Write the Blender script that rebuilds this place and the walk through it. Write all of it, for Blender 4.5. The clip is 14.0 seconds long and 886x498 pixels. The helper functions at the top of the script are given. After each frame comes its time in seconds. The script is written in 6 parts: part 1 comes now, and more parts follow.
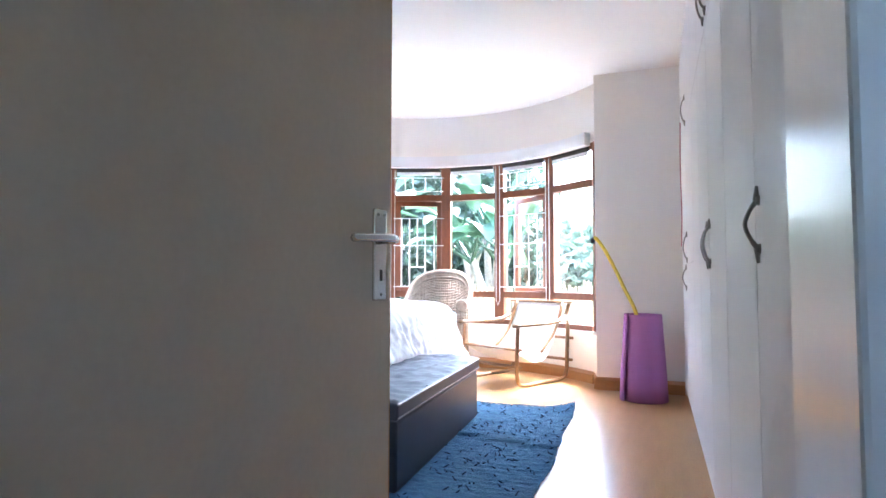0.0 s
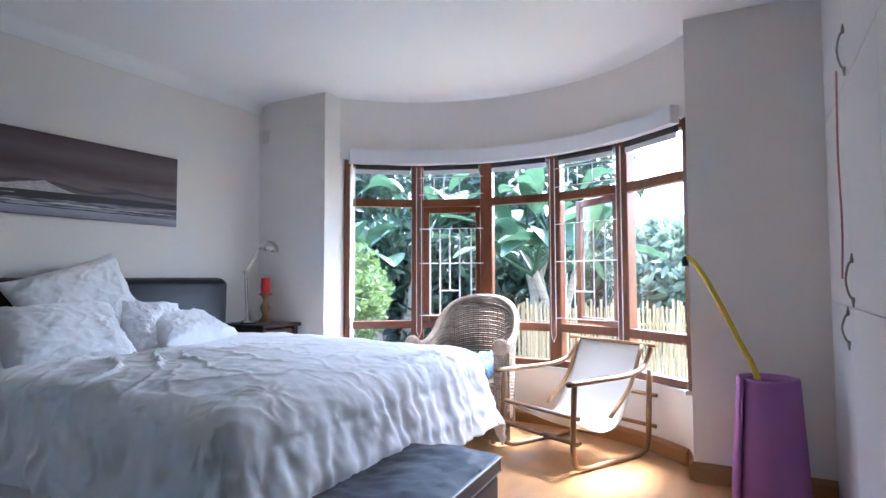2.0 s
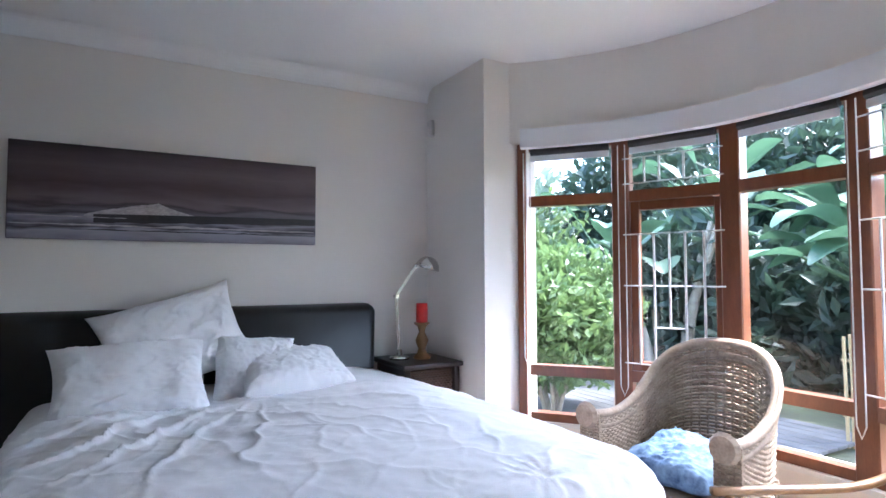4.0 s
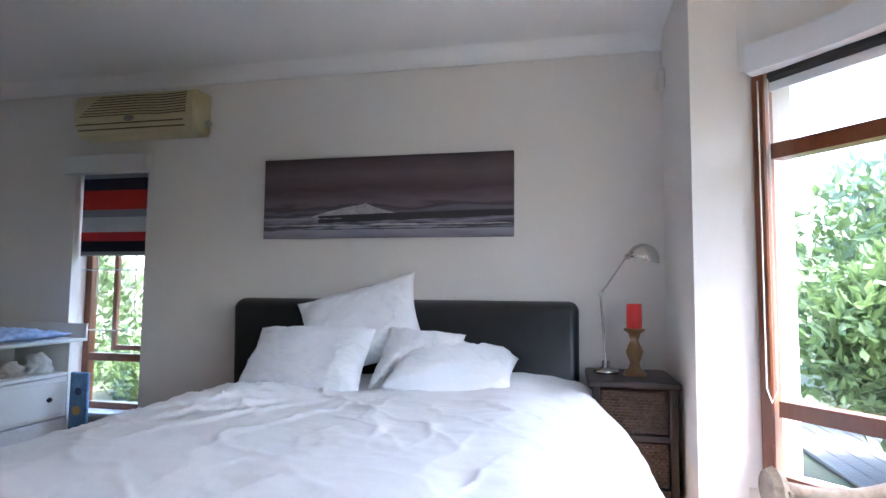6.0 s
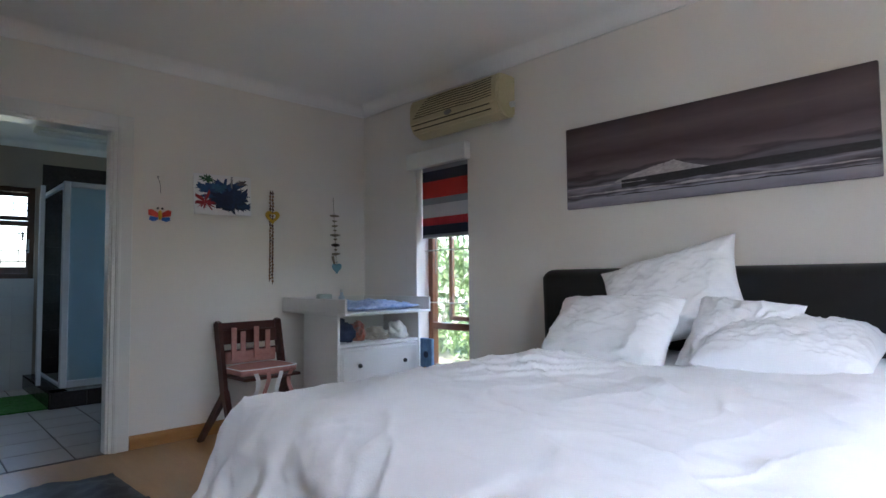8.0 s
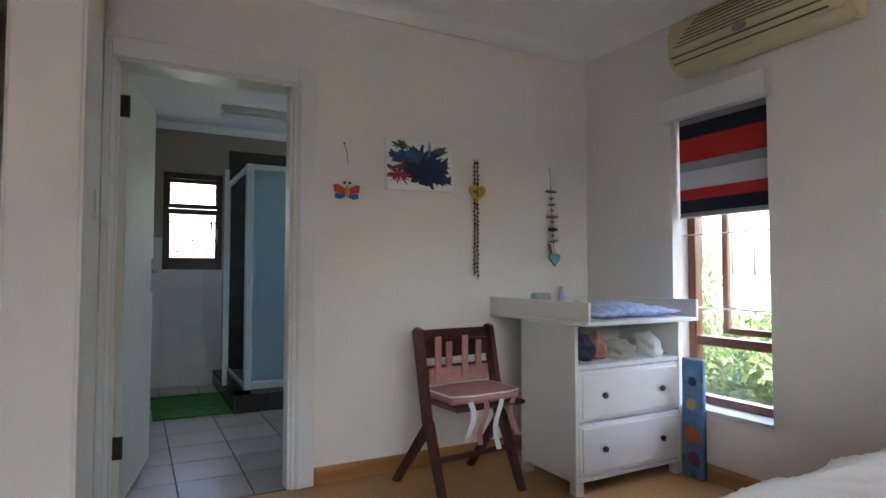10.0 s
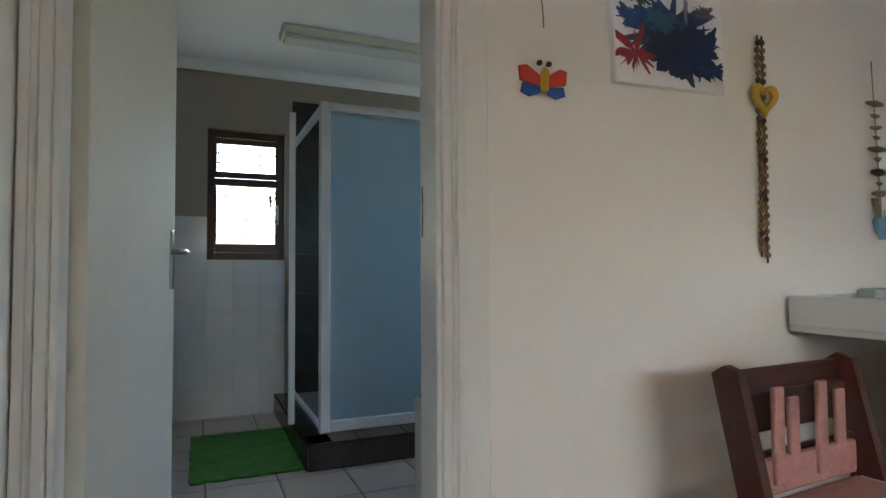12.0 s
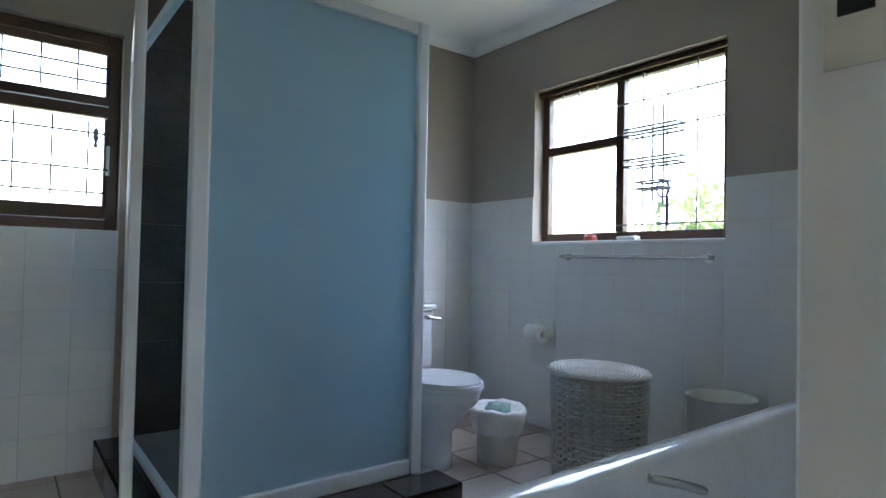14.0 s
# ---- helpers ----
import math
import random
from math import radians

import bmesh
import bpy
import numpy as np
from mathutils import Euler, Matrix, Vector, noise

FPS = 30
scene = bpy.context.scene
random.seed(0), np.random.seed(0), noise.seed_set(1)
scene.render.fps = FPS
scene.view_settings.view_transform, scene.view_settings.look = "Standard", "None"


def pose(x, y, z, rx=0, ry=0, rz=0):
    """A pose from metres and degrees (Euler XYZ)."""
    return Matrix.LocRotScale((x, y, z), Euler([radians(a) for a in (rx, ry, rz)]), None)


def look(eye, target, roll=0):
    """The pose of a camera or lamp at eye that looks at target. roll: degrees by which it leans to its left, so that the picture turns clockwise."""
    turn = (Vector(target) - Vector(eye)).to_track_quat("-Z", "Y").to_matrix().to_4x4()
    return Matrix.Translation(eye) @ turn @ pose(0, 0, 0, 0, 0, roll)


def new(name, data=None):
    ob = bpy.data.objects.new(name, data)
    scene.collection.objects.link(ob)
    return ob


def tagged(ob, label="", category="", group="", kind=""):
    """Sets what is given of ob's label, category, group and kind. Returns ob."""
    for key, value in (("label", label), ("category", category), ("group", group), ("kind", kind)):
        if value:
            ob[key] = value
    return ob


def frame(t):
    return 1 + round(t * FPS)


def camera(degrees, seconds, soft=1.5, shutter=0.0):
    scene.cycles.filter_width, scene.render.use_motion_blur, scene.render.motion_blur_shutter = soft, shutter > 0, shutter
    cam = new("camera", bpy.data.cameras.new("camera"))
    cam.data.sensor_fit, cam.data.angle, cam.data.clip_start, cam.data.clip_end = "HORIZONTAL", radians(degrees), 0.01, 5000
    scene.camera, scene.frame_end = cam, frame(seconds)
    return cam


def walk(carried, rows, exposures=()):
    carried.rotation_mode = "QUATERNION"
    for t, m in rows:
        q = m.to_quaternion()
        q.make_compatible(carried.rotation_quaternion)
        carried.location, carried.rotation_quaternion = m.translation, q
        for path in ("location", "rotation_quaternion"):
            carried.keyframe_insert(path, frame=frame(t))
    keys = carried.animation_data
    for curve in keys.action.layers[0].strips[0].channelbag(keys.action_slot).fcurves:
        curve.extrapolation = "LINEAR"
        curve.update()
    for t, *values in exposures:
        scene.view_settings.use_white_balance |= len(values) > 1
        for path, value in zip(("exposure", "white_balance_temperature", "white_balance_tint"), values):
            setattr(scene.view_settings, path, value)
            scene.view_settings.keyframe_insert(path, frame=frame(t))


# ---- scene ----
cam = camera(75.2, 14.0)
PATH = [
    (0, (-0.015, -0.226, 0.878), (-0.71, 1.647, 0.982), 0.1),
    (0.5, (-0.059, 0.106, 0.908), (-0.754, 1.978, 1.031), 0.2),
    (1, (-0.039, 0.456, 0.921), (-0.765, 2.314, 1.065), 0.1),
    (1.5, (-0.086, 0.775, 1.028), (-0.869, 2.612, 1.142), -0.2),
    (2, (-0.156, 1.114, 1.096), (-1.107, 2.87, 1.199), -0.2),
    (2.5, (-0.22, 1.436, 1.184), (-1.414, 3.037, 1.281), 0.1),
    (3, (-0.302, 1.747, 1.235), (-1.706, 3.167, 1.339), 0.1),
    (5.3, (-0.31, 3.777, 1.304), (-2.297, 3.965, 1.423), 0.1),
    (5.5, (-0.35, 3.855, 1.249), (-2.345, 3.874, 1.387), 0.4),
    (6, (-0.558, 4.056, 1.162), (-2.507, 3.632, 1.306), 0.5),
    (6.5, (-0.634, 4.166, 1.148), (-2.471, 3.383, 1.252), -0.1),
    (7, (-0.711, 4.251, 1.108), (-2.391, 3.17, 1.214), -0.3),
    (7.5, (-0.771, 4.283, 1.087), (-2.291, 2.987, 1.188), -0.5),
    (8, (-0.824, 4.205, 1.062), (-2.204, 2.762, 1.165), -0.5),
    (8.2, (-0.834, 4.152, 1.065), (-2.175, 2.67, 1.163), -0.7),
    (10.3, (-1.157, 2.868, 1.068), (-2.053, 1.081, 1.142), -0.2),
    (10.5, (-1.175, 2.738, 1.066), (-2.05, 0.941, 1.133), -0.5),
    (11, (-1.206, 2.305, 1.054), (-2.052, 0.494, 1.124), -0.7),
    (11.5, (-1.271, 1.842, 1.042), (-2.055, 0.004, 1.115), -0.3),
    (12, (-1.276, 1.416, 1.011), (-2.061, -0.422, 1.088), -0.3),
    (12.5, (-1.323, 1.009, 0.983), (-2.125, -0.821, 1.069), -0.2),
    (13, (-1.35, 0.666, 0.964), (-2.253, -1.117, 1.052), -0.3),
    (13.5, (-1.35, 0.415, 0.96), (-2.447, -1.256, 1.043), 0.7),
    (14, (-1.43, 0.165, 0.985), (-2.648, -1.421, 1.030), 1.2),
]
walk(cam, [(t, look(eye, target, roll)) for t, eye, target, roll in PATH], [(0, 5.3, 5300, 10), (0.5, 4.85, 5300, 10), (1.5, 4.33, 5150, 10), (3, 3.8, 5200, 10), (5.5, 3.95, 5450, 10), (6.5, 4.02, 5500, 10), (8, 3.9, 5700, 10), (11, 4.6, 6400, 10), (12, 4.7, 6500, 10), (13, 5.1, 6400, 10), (14, 5.1, 6300, 10)])

# ---- world and sun ----
world = bpy.data.worlds.new("overcast_sky")
scene.world = world
world.use_nodes = True
wn, wl = world.node_tree.nodes, world.node_tree.links
sky = wn.new("ShaderNodeTexSky")
sky.sky_type, sky.sun_disc = "NISHITA", False
sky.sun_elevation, sky.sun_rotation = radians(58), radians(20)
sky.dust_density, sky.air_density = 4.0, 1.2
wl.new(sky.outputs["Color"], wn["Background"].inputs["Color"])
wn["Background"].inputs["Strength"].default_value = 0.15
sun_data = bpy.data.lights.new("sun", "SUN")
sun_data.energy, sun_data.angle, sun_data.color = 1.5, radians(14), (1.0, 0.96, 0.9)
sun = new("sun", sun_data)
sun.matrix_world = look((2.5, 6, 12), (0.0, 0, 0))



def sky_lamp(name, at, target, wide, high, watts):
    """Daylight entering through one window's opening."""
    d = bpy.data.lights.new(name, "AREA")
    d.shape, d.size, d.size_y, d.energy, d.color = "RECTANGLE", wide, high, watts, (0.93, 0.97, 1.0)
    ob = new(name, d)
    ob.matrix_world = look(at, target)


sky_lamp("daylight_bath_west", (-4.03, -1.73, 1.59), (0.0, -1.73, 1.4), 1.1, 0.85, 0.13)
sky_lamp("daylight_bath_south", (-1.60, -2.90, 1.56), (-1.60, 0.0, 1.2), 0.45, 0.85, 0.05)

# ---- materials ----
def mat(name, a, b=None, rough=0.6, metal=0.0, scale=6.0, fine=60.0, bump=0.1, depth=0.004, spec=0.5, rand=0.0, stretch=(1, 1, 1), sheen=0.0, coat=0.0):
    """Two-scale noise between two colours, with fine relief."""
    m = bpy.data.materials.new(name)
    m.use_nodes = True
    n, l = m.node_tree.nodes, m.node_tree.links
    p = n["Principled BSDF"]
    b = b or tuple(c * 0.86 for c in a)
    tc = n.new("ShaderNodeTexCoord")
    mp = n.new("ShaderNodeMapping")
    mp.inputs["Scale"].default_value = stretch
    l.new(tc.outputs["Object"], mp.inputs["Vector"])
    n1, n2 = n.new("ShaderNodeTexNoise"), n.new("ShaderNodeTexNoise")
    n1.inputs["Scale"].default_value, n1.inputs["Detail"].default_value = scale, 5
    n2.inputs["Scale"].default_value, n2.inputs["Detail"].default_value = fine, 3
    l.new(mp.outputs[0], n1.inputs["Vector"])
    l.new(mp.outputs[0], n2.inputs["Vector"])
    mx = n.new("ShaderNodeMath")
    mx.operation = "MULTIPLY_ADD"
    mx.inputs[1].default_value = 0.4
    l.new(n2.outputs["Fac"], mx.inputs[0])
    m2 = n.new("ShaderNodeMath")
    m2.operation = "MULTIPLY"
    m2.inputs[1].default_value = 0.6
    l.new(n1.outputs["Fac"], m2.inputs[0])
    l.new(m2.outputs[0], mx.inputs[2])
    ramp = n.new("ShaderNodeValToRGB")
    ramp.color_ramp.elements[0].position, ramp.color_ramp.elements[1].position = 0.32, 0.68
    ramp.color_ramp.elements[0].color, ramp.color_ramp.elements[1].color = (*b, 1), (*a, 1)
    l.new(mx.outputs[0], ramp.inputs[0])
    out = ramp.outputs["Color"]
    if rand:
        oi = n.new("ShaderNodeObjectInfo")
        ge = n.new("ShaderNodeNewGeometry")
        ad = n.new("ShaderNodeMath")
        ad.operation = "ADD"
        l.new(oi.outputs["Random"], ad.inputs[0])
        l.new(ge.outputs["Random Per Island"], ad.inputs[1])
        mr = n.new("ShaderNodeMapRange")
        mr.inputs["From Max"].default_value = 2.0
        mr.inputs["To Min"].default_value, mr.inputs["To Max"].default_value = 1 - rand, 1 + rand
        l.new(ad.outputs[0], mr.inputs["Value"])
        hs = n.new("ShaderNodeHueSaturation")
        l.new(mr.outputs[0], hs.inputs["Value"])
        l.new(out, hs.inputs["Color"])
        out = hs.outputs["Color"]
    l.new(out, p.inputs["Base Color"])
    p.inputs["Roughness"].default_value, p.inputs["Metallic"].default_value = rough, metal
    p.inputs["Specular IOR Level"].default_value = spec
    p.inputs["Sheen Weight"].default_value = sheen
    p.inputs["Coat Weight"].default_value = coat
    if bump:
        bp = n.new("ShaderNodeBump")
        bp.inputs["Strength"].default_value, bp.inputs["Distance"].default_value = bump, depth
        l.new(mx.outputs[0], bp.inputs["Height"])
        l.new(bp.outputs[0], p.inputs["Normal"])
    return m


def glass_mat(name, rough=0.0, tint=(1, 1, 1), clear=0.9):
    """Thin window glass: mostly see-through, with a glossy coat."""
    m = bpy.data.materials.new(name)
    m.use_nodes = True
    n, l = m.node_tree.nodes, m.node_tree.links
    n.remove(n["Principled BSDF"])
    tr, gl, mx, fr = n.new("ShaderNodeBsdfTransparent"), n.new("ShaderNodeBsdfGlossy"), n.new("ShaderNodeMixShader"), n.new("ShaderNodeLayerWeight")
    tr.inputs["Color"].default_value = (*tint, 1)
    gl.inputs["Roughness"].default_value = rough
    fr.inputs["Blend"].default_value = 0.3
    sc = n.new("ShaderNodeMath")
    sc.operation = "MULTIPLY_ADD"
    sc.inputs[1].default_value, sc.inputs[2].default_value = 0.2, 0.03
    l.new(fr.outputs["Facing"], sc.inputs[0])
    l.new(sc.outputs[0], mx.inputs[0])
    l.new(tr.outputs[0], mx.inputs[1])
    l.new(gl.outputs[0], mx.inputs[2])
    l.new(mx.outputs[0], n["Material Output"].inputs["Surface"])
    return m


def frosted_mat(name, color, rough, mixture):
    m = bpy.data.materials.new(name)
    m.use_nodes = True
    n, l = m.node_tree.nodes, m.node_tree.links
    p = n["Principled BSDF"]
    p.inputs["Base Color"].default_value = (*color, 1)
    p.inputs["Roughness"].default_value = rough
    tl, mx = n.new("ShaderNodeBsdfTranslucent"), n.new("ShaderNodeMixShader")
    tl.inputs["Color"].default_value = (*color, 1)
    mx.inputs[0].default_value = mixture
    l.new(p.outputs[0], mx.inputs[1])
    l.new(tl.outputs[0], mx.inputs[2])
    l.new(mx.outputs[0], n["Material Output"].inputs["Surface"])
    return m


def leaf_mat(name, a, b, rand=0.35):
    m = mat(name, a, b, rough=0.45, scale=3, fine=25, bump=0, rand=rand)
    n, l = m.node_tree.nodes, m.node_tree.links
    p = n["Principled BSDF"]
    tl, mx = n.new("ShaderNodeBsdfTranslucent"), n.new("ShaderNodeMixShader")
    l.new(p.inputs["Base Color"].links[0].from_socket, tl.inputs["Color"])
    mx.inputs[0].default_value = 0.35
    l.new(p.outputs[0], mx.inputs[1])
    l.new(tl.outputs[0], mx.inputs[2])
    l.new(mx.outputs[0], n["Material Output"].inputs["Surface"])
    return m


M_WALL = mat("wall_paint", (0.84, 0.805, 0.765), (0.805, 0.77, 0.73), 0.75, scale=1.3, fine=140, bump=0.12, depth=0.002, spec=0.3)
M_CEIL = mat("ceiling_paint", (0.90, 0.90, 0.90), (0.87, 0.87, 0.87), 0.8, scale=1.0, fine=90, bump=0.05, depth=0.002, spec=0.2)
M_WHITE = mat("white_gloss_paint", (0.78, 0.775, 0.76), (0.74, 0.735, 0.72), 0.3, scale=2, fine=50, bump=0.04, depth=0.002)
M_CREAM = mat("cream_door_paint", (0.72, 0.70, 0.62), (0.66, 0.64, 0.56), 0.4, scale=2, fine=40, bump=0.05, depth=0.002)
M_DOOR = mat("grey_door_paint", (0.64, 0.54, 0.42), (0.59, 0.49, 0.375), 0.5, scale=2, fine=60, bump=0.06, depth=0.002)
M_CUP = mat("cupboard_lacquer", (0.76, 0.75, 0.76), (0.73, 0.72, 0.73), 0.55, scale=1.2, fine=30, bump=0.05, depth=0.003)
M_FLOOR = mat("beech_laminate", (0.52, 0.30, 0.13), (0.43, 0.235, 0.09), 0.28, scale=3, fine=26, bump=0.03, depth=0.002, stretch=(6, 1, 1), rand=0.1)
M_SKIRT = mat("pine_baseboard", (0.47, 0.25, 0.09), (0.36, 0.17, 0.055), 0.35, scale=3, fine=40, stretch=(1, 1, 8))
M_WOODW = mat("window_hardwood", (0.21, 0.075, 0.03), (0.13, 0.04, 0.016), 0.33, scale=4, fine=50, bump=0.1, stretch=(6, 6, 1), coat=0.2)
M_WOODD = mat("dark_window_wood", (0.10, 0.05, 0.03), (0.06, 0.03, 0.018), 0.4, scale=4, fine=50)
M_GLASS = glass_mat("window_glass")
M_BARS = mat("white_bar_paint", (0.75, 0.75, 0.74), None, 0.4, bump=0.02)
M_FABRIC = mat("white_blind_fabric", (0.76, 0.77, 0.80), (0.72, 0.73, 0.76), 0.8, scale=3, fine=250, bump=0.1)
M_LINEN = mat("white_cotton", (0.86, 0.86, 0.875), (0.83, 0.83, 0.85), 0.85, scale=7, fine=220, bump=0.25, depth=0.006, sheen=0.2, spec=0.2)
M_CREASE = mat("creased_white_cotton", (0.84, 0.84, 0.86), (0.81, 0.81, 0.84), 0.85, scale=5, fine=120, bump=0.08, depth=0.006, sheen=0.2, spec=0.2)
M_LEATH = mat("black_leather", (0.012, 0.012, 0.014), (0.007, 0.007, 0.008), 0.38, scale=14, fine=220, bump=0.3, depth=0.003)
M_LEATHN = mat("dark_navy_leather", (0.017, 0.022, 0.036), (0.009, 0.012, 0.020), 0.42, scale=9, fine=160, bump=0.3, depth=0.006, spec=0.5)
M_RUG = mat("blue_rag_weave", (0.10, 0.26, 0.45), (0.035, 0.11, 0.23), 0.95, scale=18, fine=120, bump=1.0, depth=0.02, stretch=(1, 3, 1))
M_FRINGE = mat("blue_rug_fringe", (0.10, 0.24, 0.40), (0.05, 0.13, 0.25), 0.95, scale=30, fine=100)
M_WICK = mat("natural_wicker", (0.44, 0.34, 0.24), (0.25, 0.175, 0.115), 0.6, scale=20, fine=90, bump=0.3, rand=0.15)
M_WICKW = mat("white_wicker", (0.66, 0.63, 0.59), (0.50, 0.47, 0.43), 0.6, scale=20, fine=90, bump=0.3, rand=0.1)
M_CANE = mat("varnished_cane", (0.30, 0.165, 0.07), (0.19, 0.095, 0.038), 0.35, scale=9, fine=50, bump=0.1, coat=0.2)
M_CANVAS = mat("natural_canvas", (0.76, 0.74, 0.70), (0.71, 0.69, 0.64), 0.9, scale=5, fine=200, bump=0.25)
M_TIE = mat("tie_dye_blue_cotton", (0.30, 0.43, 0.62), (0.02, 0.05, 0.13), 0.9, scale=9, fine=40, bump=0.3, depth=0.01)
M_PURP = mat("purple_foam", (0.46, 0.19, 0.47), (0.42, 0.165, 0.43), 0.75, scale=5, fine=260, bump=0.3, depth=0.002)
M_YELL = mat("yellow_tube", (0.70, 0.55, 0.05), (0.60, 0.45, 0.04), 0.45)
M_BLACK = mat("black_plastic", (0.02, 0.02, 0.02), (0.012, 0.012, 0.012), 0.45)
M_CHROME = mat("brushed_chrome", (0.62, 0.61, 0.59), (0.52, 0.51, 0.49), 0.22, 1.0, bump=0.02)
M_STEEL = mat("pewter_handle", (0.36, 0.34, 0.32), (0.26, 0.24, 0.23), 0.3, 0.9, bump=0.05)
M_BRASS = mat("dark_brass_hinge", (0.06, 0.04, 0.025), (0.04, 0.026, 0.016), 0.45, 0.7)
M_RED = mat("red_wax", (0.62, 0.03, 0.025), (0.50, 0.02, 0.02), 0.4, bump=0.1)
M_TURN = mat("turned_wood", (0.26, 0.14, 0.055), (0.17, 0.085, 0.03), 0.4, fine=40, stretch=(1, 1, 4))
M_DKWOOD = mat("espresso_wood", (0.035, 0.022, 0.018), (0.02, 0.012, 0.010), 0.4, scale=5, fine=50)
M_BASKET = mat("woven_brown_rush", (0.13, 0.07, 0.04), (0.05, 0.026, 0.016), 0.6, scale=30, fine=120, bump=0.5, rand=0.3)
M_HC = mat("mahogany_stain", (0.09, 0.025, 0.018), (0.05, 0.014, 0.011), 0.38, scale=4, fine=50, coat=0.15)
M_AC = mat("yellowed_plastic", (0.66, 0.58, 0.36), (0.60, 0.52, 0.30), 0.4, bump=0.02)
# near-black colour for the shade inside the air conditioner's vents
M_DKAC = mat("vent_shadow_plastic", (0.09, 0.07, 0.04), None, 0.5)
M_WHITEP = mat("white_plastic", (0.75, 0.74, 0.71), None, 0.35, bump=0.02)
M_CERAM = mat("white_ceramic", (0.80, 0.80, 0.79), None, 0.08, bump=0.0, coat=0.3)
M_ALU = mat("white_powder_coat", (0.74, 0.76, 0.80), (0.70, 0.72, 0.76), 0.35, bump=0.02)
M_FROST = frosted_mat("frosted_blue_glass", (0.66, 0.78, 0.84), 0.2, 0.75)
M_OBSC = glass_mat("obscure_glass", 0.3)
M_DTILE = mat("charcoal_tile", (0.06, 0.05, 0.048), (0.035, 0.03, 0.03), 0.25, scale=8, fine=50)
M_WTILE = mat("white_wall_tile", (0.70, 0.70, 0.70), (0.66, 0.66, 0.665), 0.18, scale=4, fine=60, bump=0.03, rand=0.03)
M_GROUT = mat("light_grout", (0.62, 0.61, 0.59), None, 0.9)
M_GROUTD = mat("dark_grout", (0.16, 0.14, 0.13), None, 0.9)
M_FTILE = mat("grey_floor_tile", (0.42, 0.37, 0.33), (0.36, 0.31, 0.275), 0.3, scale=5, fine=40, rand=0.06)
M_BWALL = mat("taupe_wall_paint", (0.36, 0.31, 0.27), (0.33, 0.285, 0.245), 0.7, scale=1.5, fine=120, bump=0.1, depth=0.002)
M_GREEN = mat("green_turf_mat", (0.05, 0.21, 0.03), (0.025, 0.12, 0.015), 0.95, scale=20, fine=180, bump=0.8, depth=0.01)
M_HEDGE = leaf_mat("hedge_leaf", (0.15, 0.21, 0.075), (0.07, 0.115, 0.035))
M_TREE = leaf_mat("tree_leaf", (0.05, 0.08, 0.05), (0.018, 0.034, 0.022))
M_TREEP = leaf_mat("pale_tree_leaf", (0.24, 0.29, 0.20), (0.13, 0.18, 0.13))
M_BANANA = leaf_mat("banana_leaf", (0.075, 0.135, 0.075), (0.035, 0.075, 0.04))
M_BARK = mat("pale_trunk", (0.34, 0.30, 0.23), (0.18, 0.15, 0.11), 0.85, scale=5, fine=40, bump=0.6, depth=0.02, stretch=(1, 1, 5))
M_BAMBOO = mat("dry_bamboo", (0.42, 0.33, 0.19), (0.29, 0.21, 0.105), 0.55, scale=4, fine=30, rand=0.25, stretch=(1, 1, 0.4))
M_DECK = mat("weathered_deck", (0.17, 0.16, 0.15), (0.10, 0.092, 0.085), 0.8, scale=4, fine=40, rand=0.15)
M_GROUND = mat("garden_soil_and_lawn", (0.13, 0.15, 0.07), (0.10, 0.085, 0.055), 0.95, scale=2.5, fine=40, bump=0.8, depth=0.03)
M_EXT = mat("outside_plaster", (0.62, 0.58, 0.52), (0.55, 0.51, 0.45), 0.85, scale=2, fine=60)


# ---- building helpers ----
def part(name, bm, material, parent=None, label="", smooth=False):
    me = bpy.data.meshes.new(name)
    bm.to_mesh(me)
    bm.free()
    me.materials.append(material)
    if smooth:
        me.polygons.foreach_set("use_smooth", [True] * len(me.polygons))
    ob = new(name, me)
    if parent:
        ob.parent = parent
    if label:
        ob["label"] = label
    return ob


def raw_part(name, verts, faces, material, parent=None, smooth=False, label=""):
    me = bpy.data.meshes.new(name)
    me.from_pydata([tuple(v) for v in verts], [], faces)
    me.materials.append(material)
    if smooth:
        me.polygons.foreach_set("use_smooth", [True] * len(me.polygons))
    ob = new(name, me)
    if parent:
        ob.parent = parent
    if label:
        ob["label"] = label
    return ob


def thing(name, at, label, category, rz=0.0, group="", kind=""):
    ob = new(name)
    ob.matrix_world = pose(*at, 0, 0, rz)
    return tagged(ob, label, category, group, kind)


def box(x0, y0, z0, x1, y1, z1, bevel=0.0, seg=2, bm=None):
    one = bmesh.new()
    bmesh.ops.create_cube(one, size=1)
    bmesh.ops.transform(one, matrix=Matrix.Translation(((x0 + x1) / 2, (y0 + y1) / 2, (z0 + z1) / 2)) @ Matrix.Diagonal((abs(x1 - x0), abs(y1 - y0), abs(z1 - z0), 1)), verts=one.verts)
    if bevel:
        bmesh.ops.bevel(one, geom=one.edges[:], offset=bevel, segments=seg, affect="EDGES", profile=0.5)
    return join(bm, one)


def join(bm, one):
    if bm is None:
        return one
    me = bpy.data.meshes.new("tmp")
    one.to_mesh(me)
    one.free()
    bm.from_mesh(me)
    bpy.data.meshes.remove(me)
    return bm


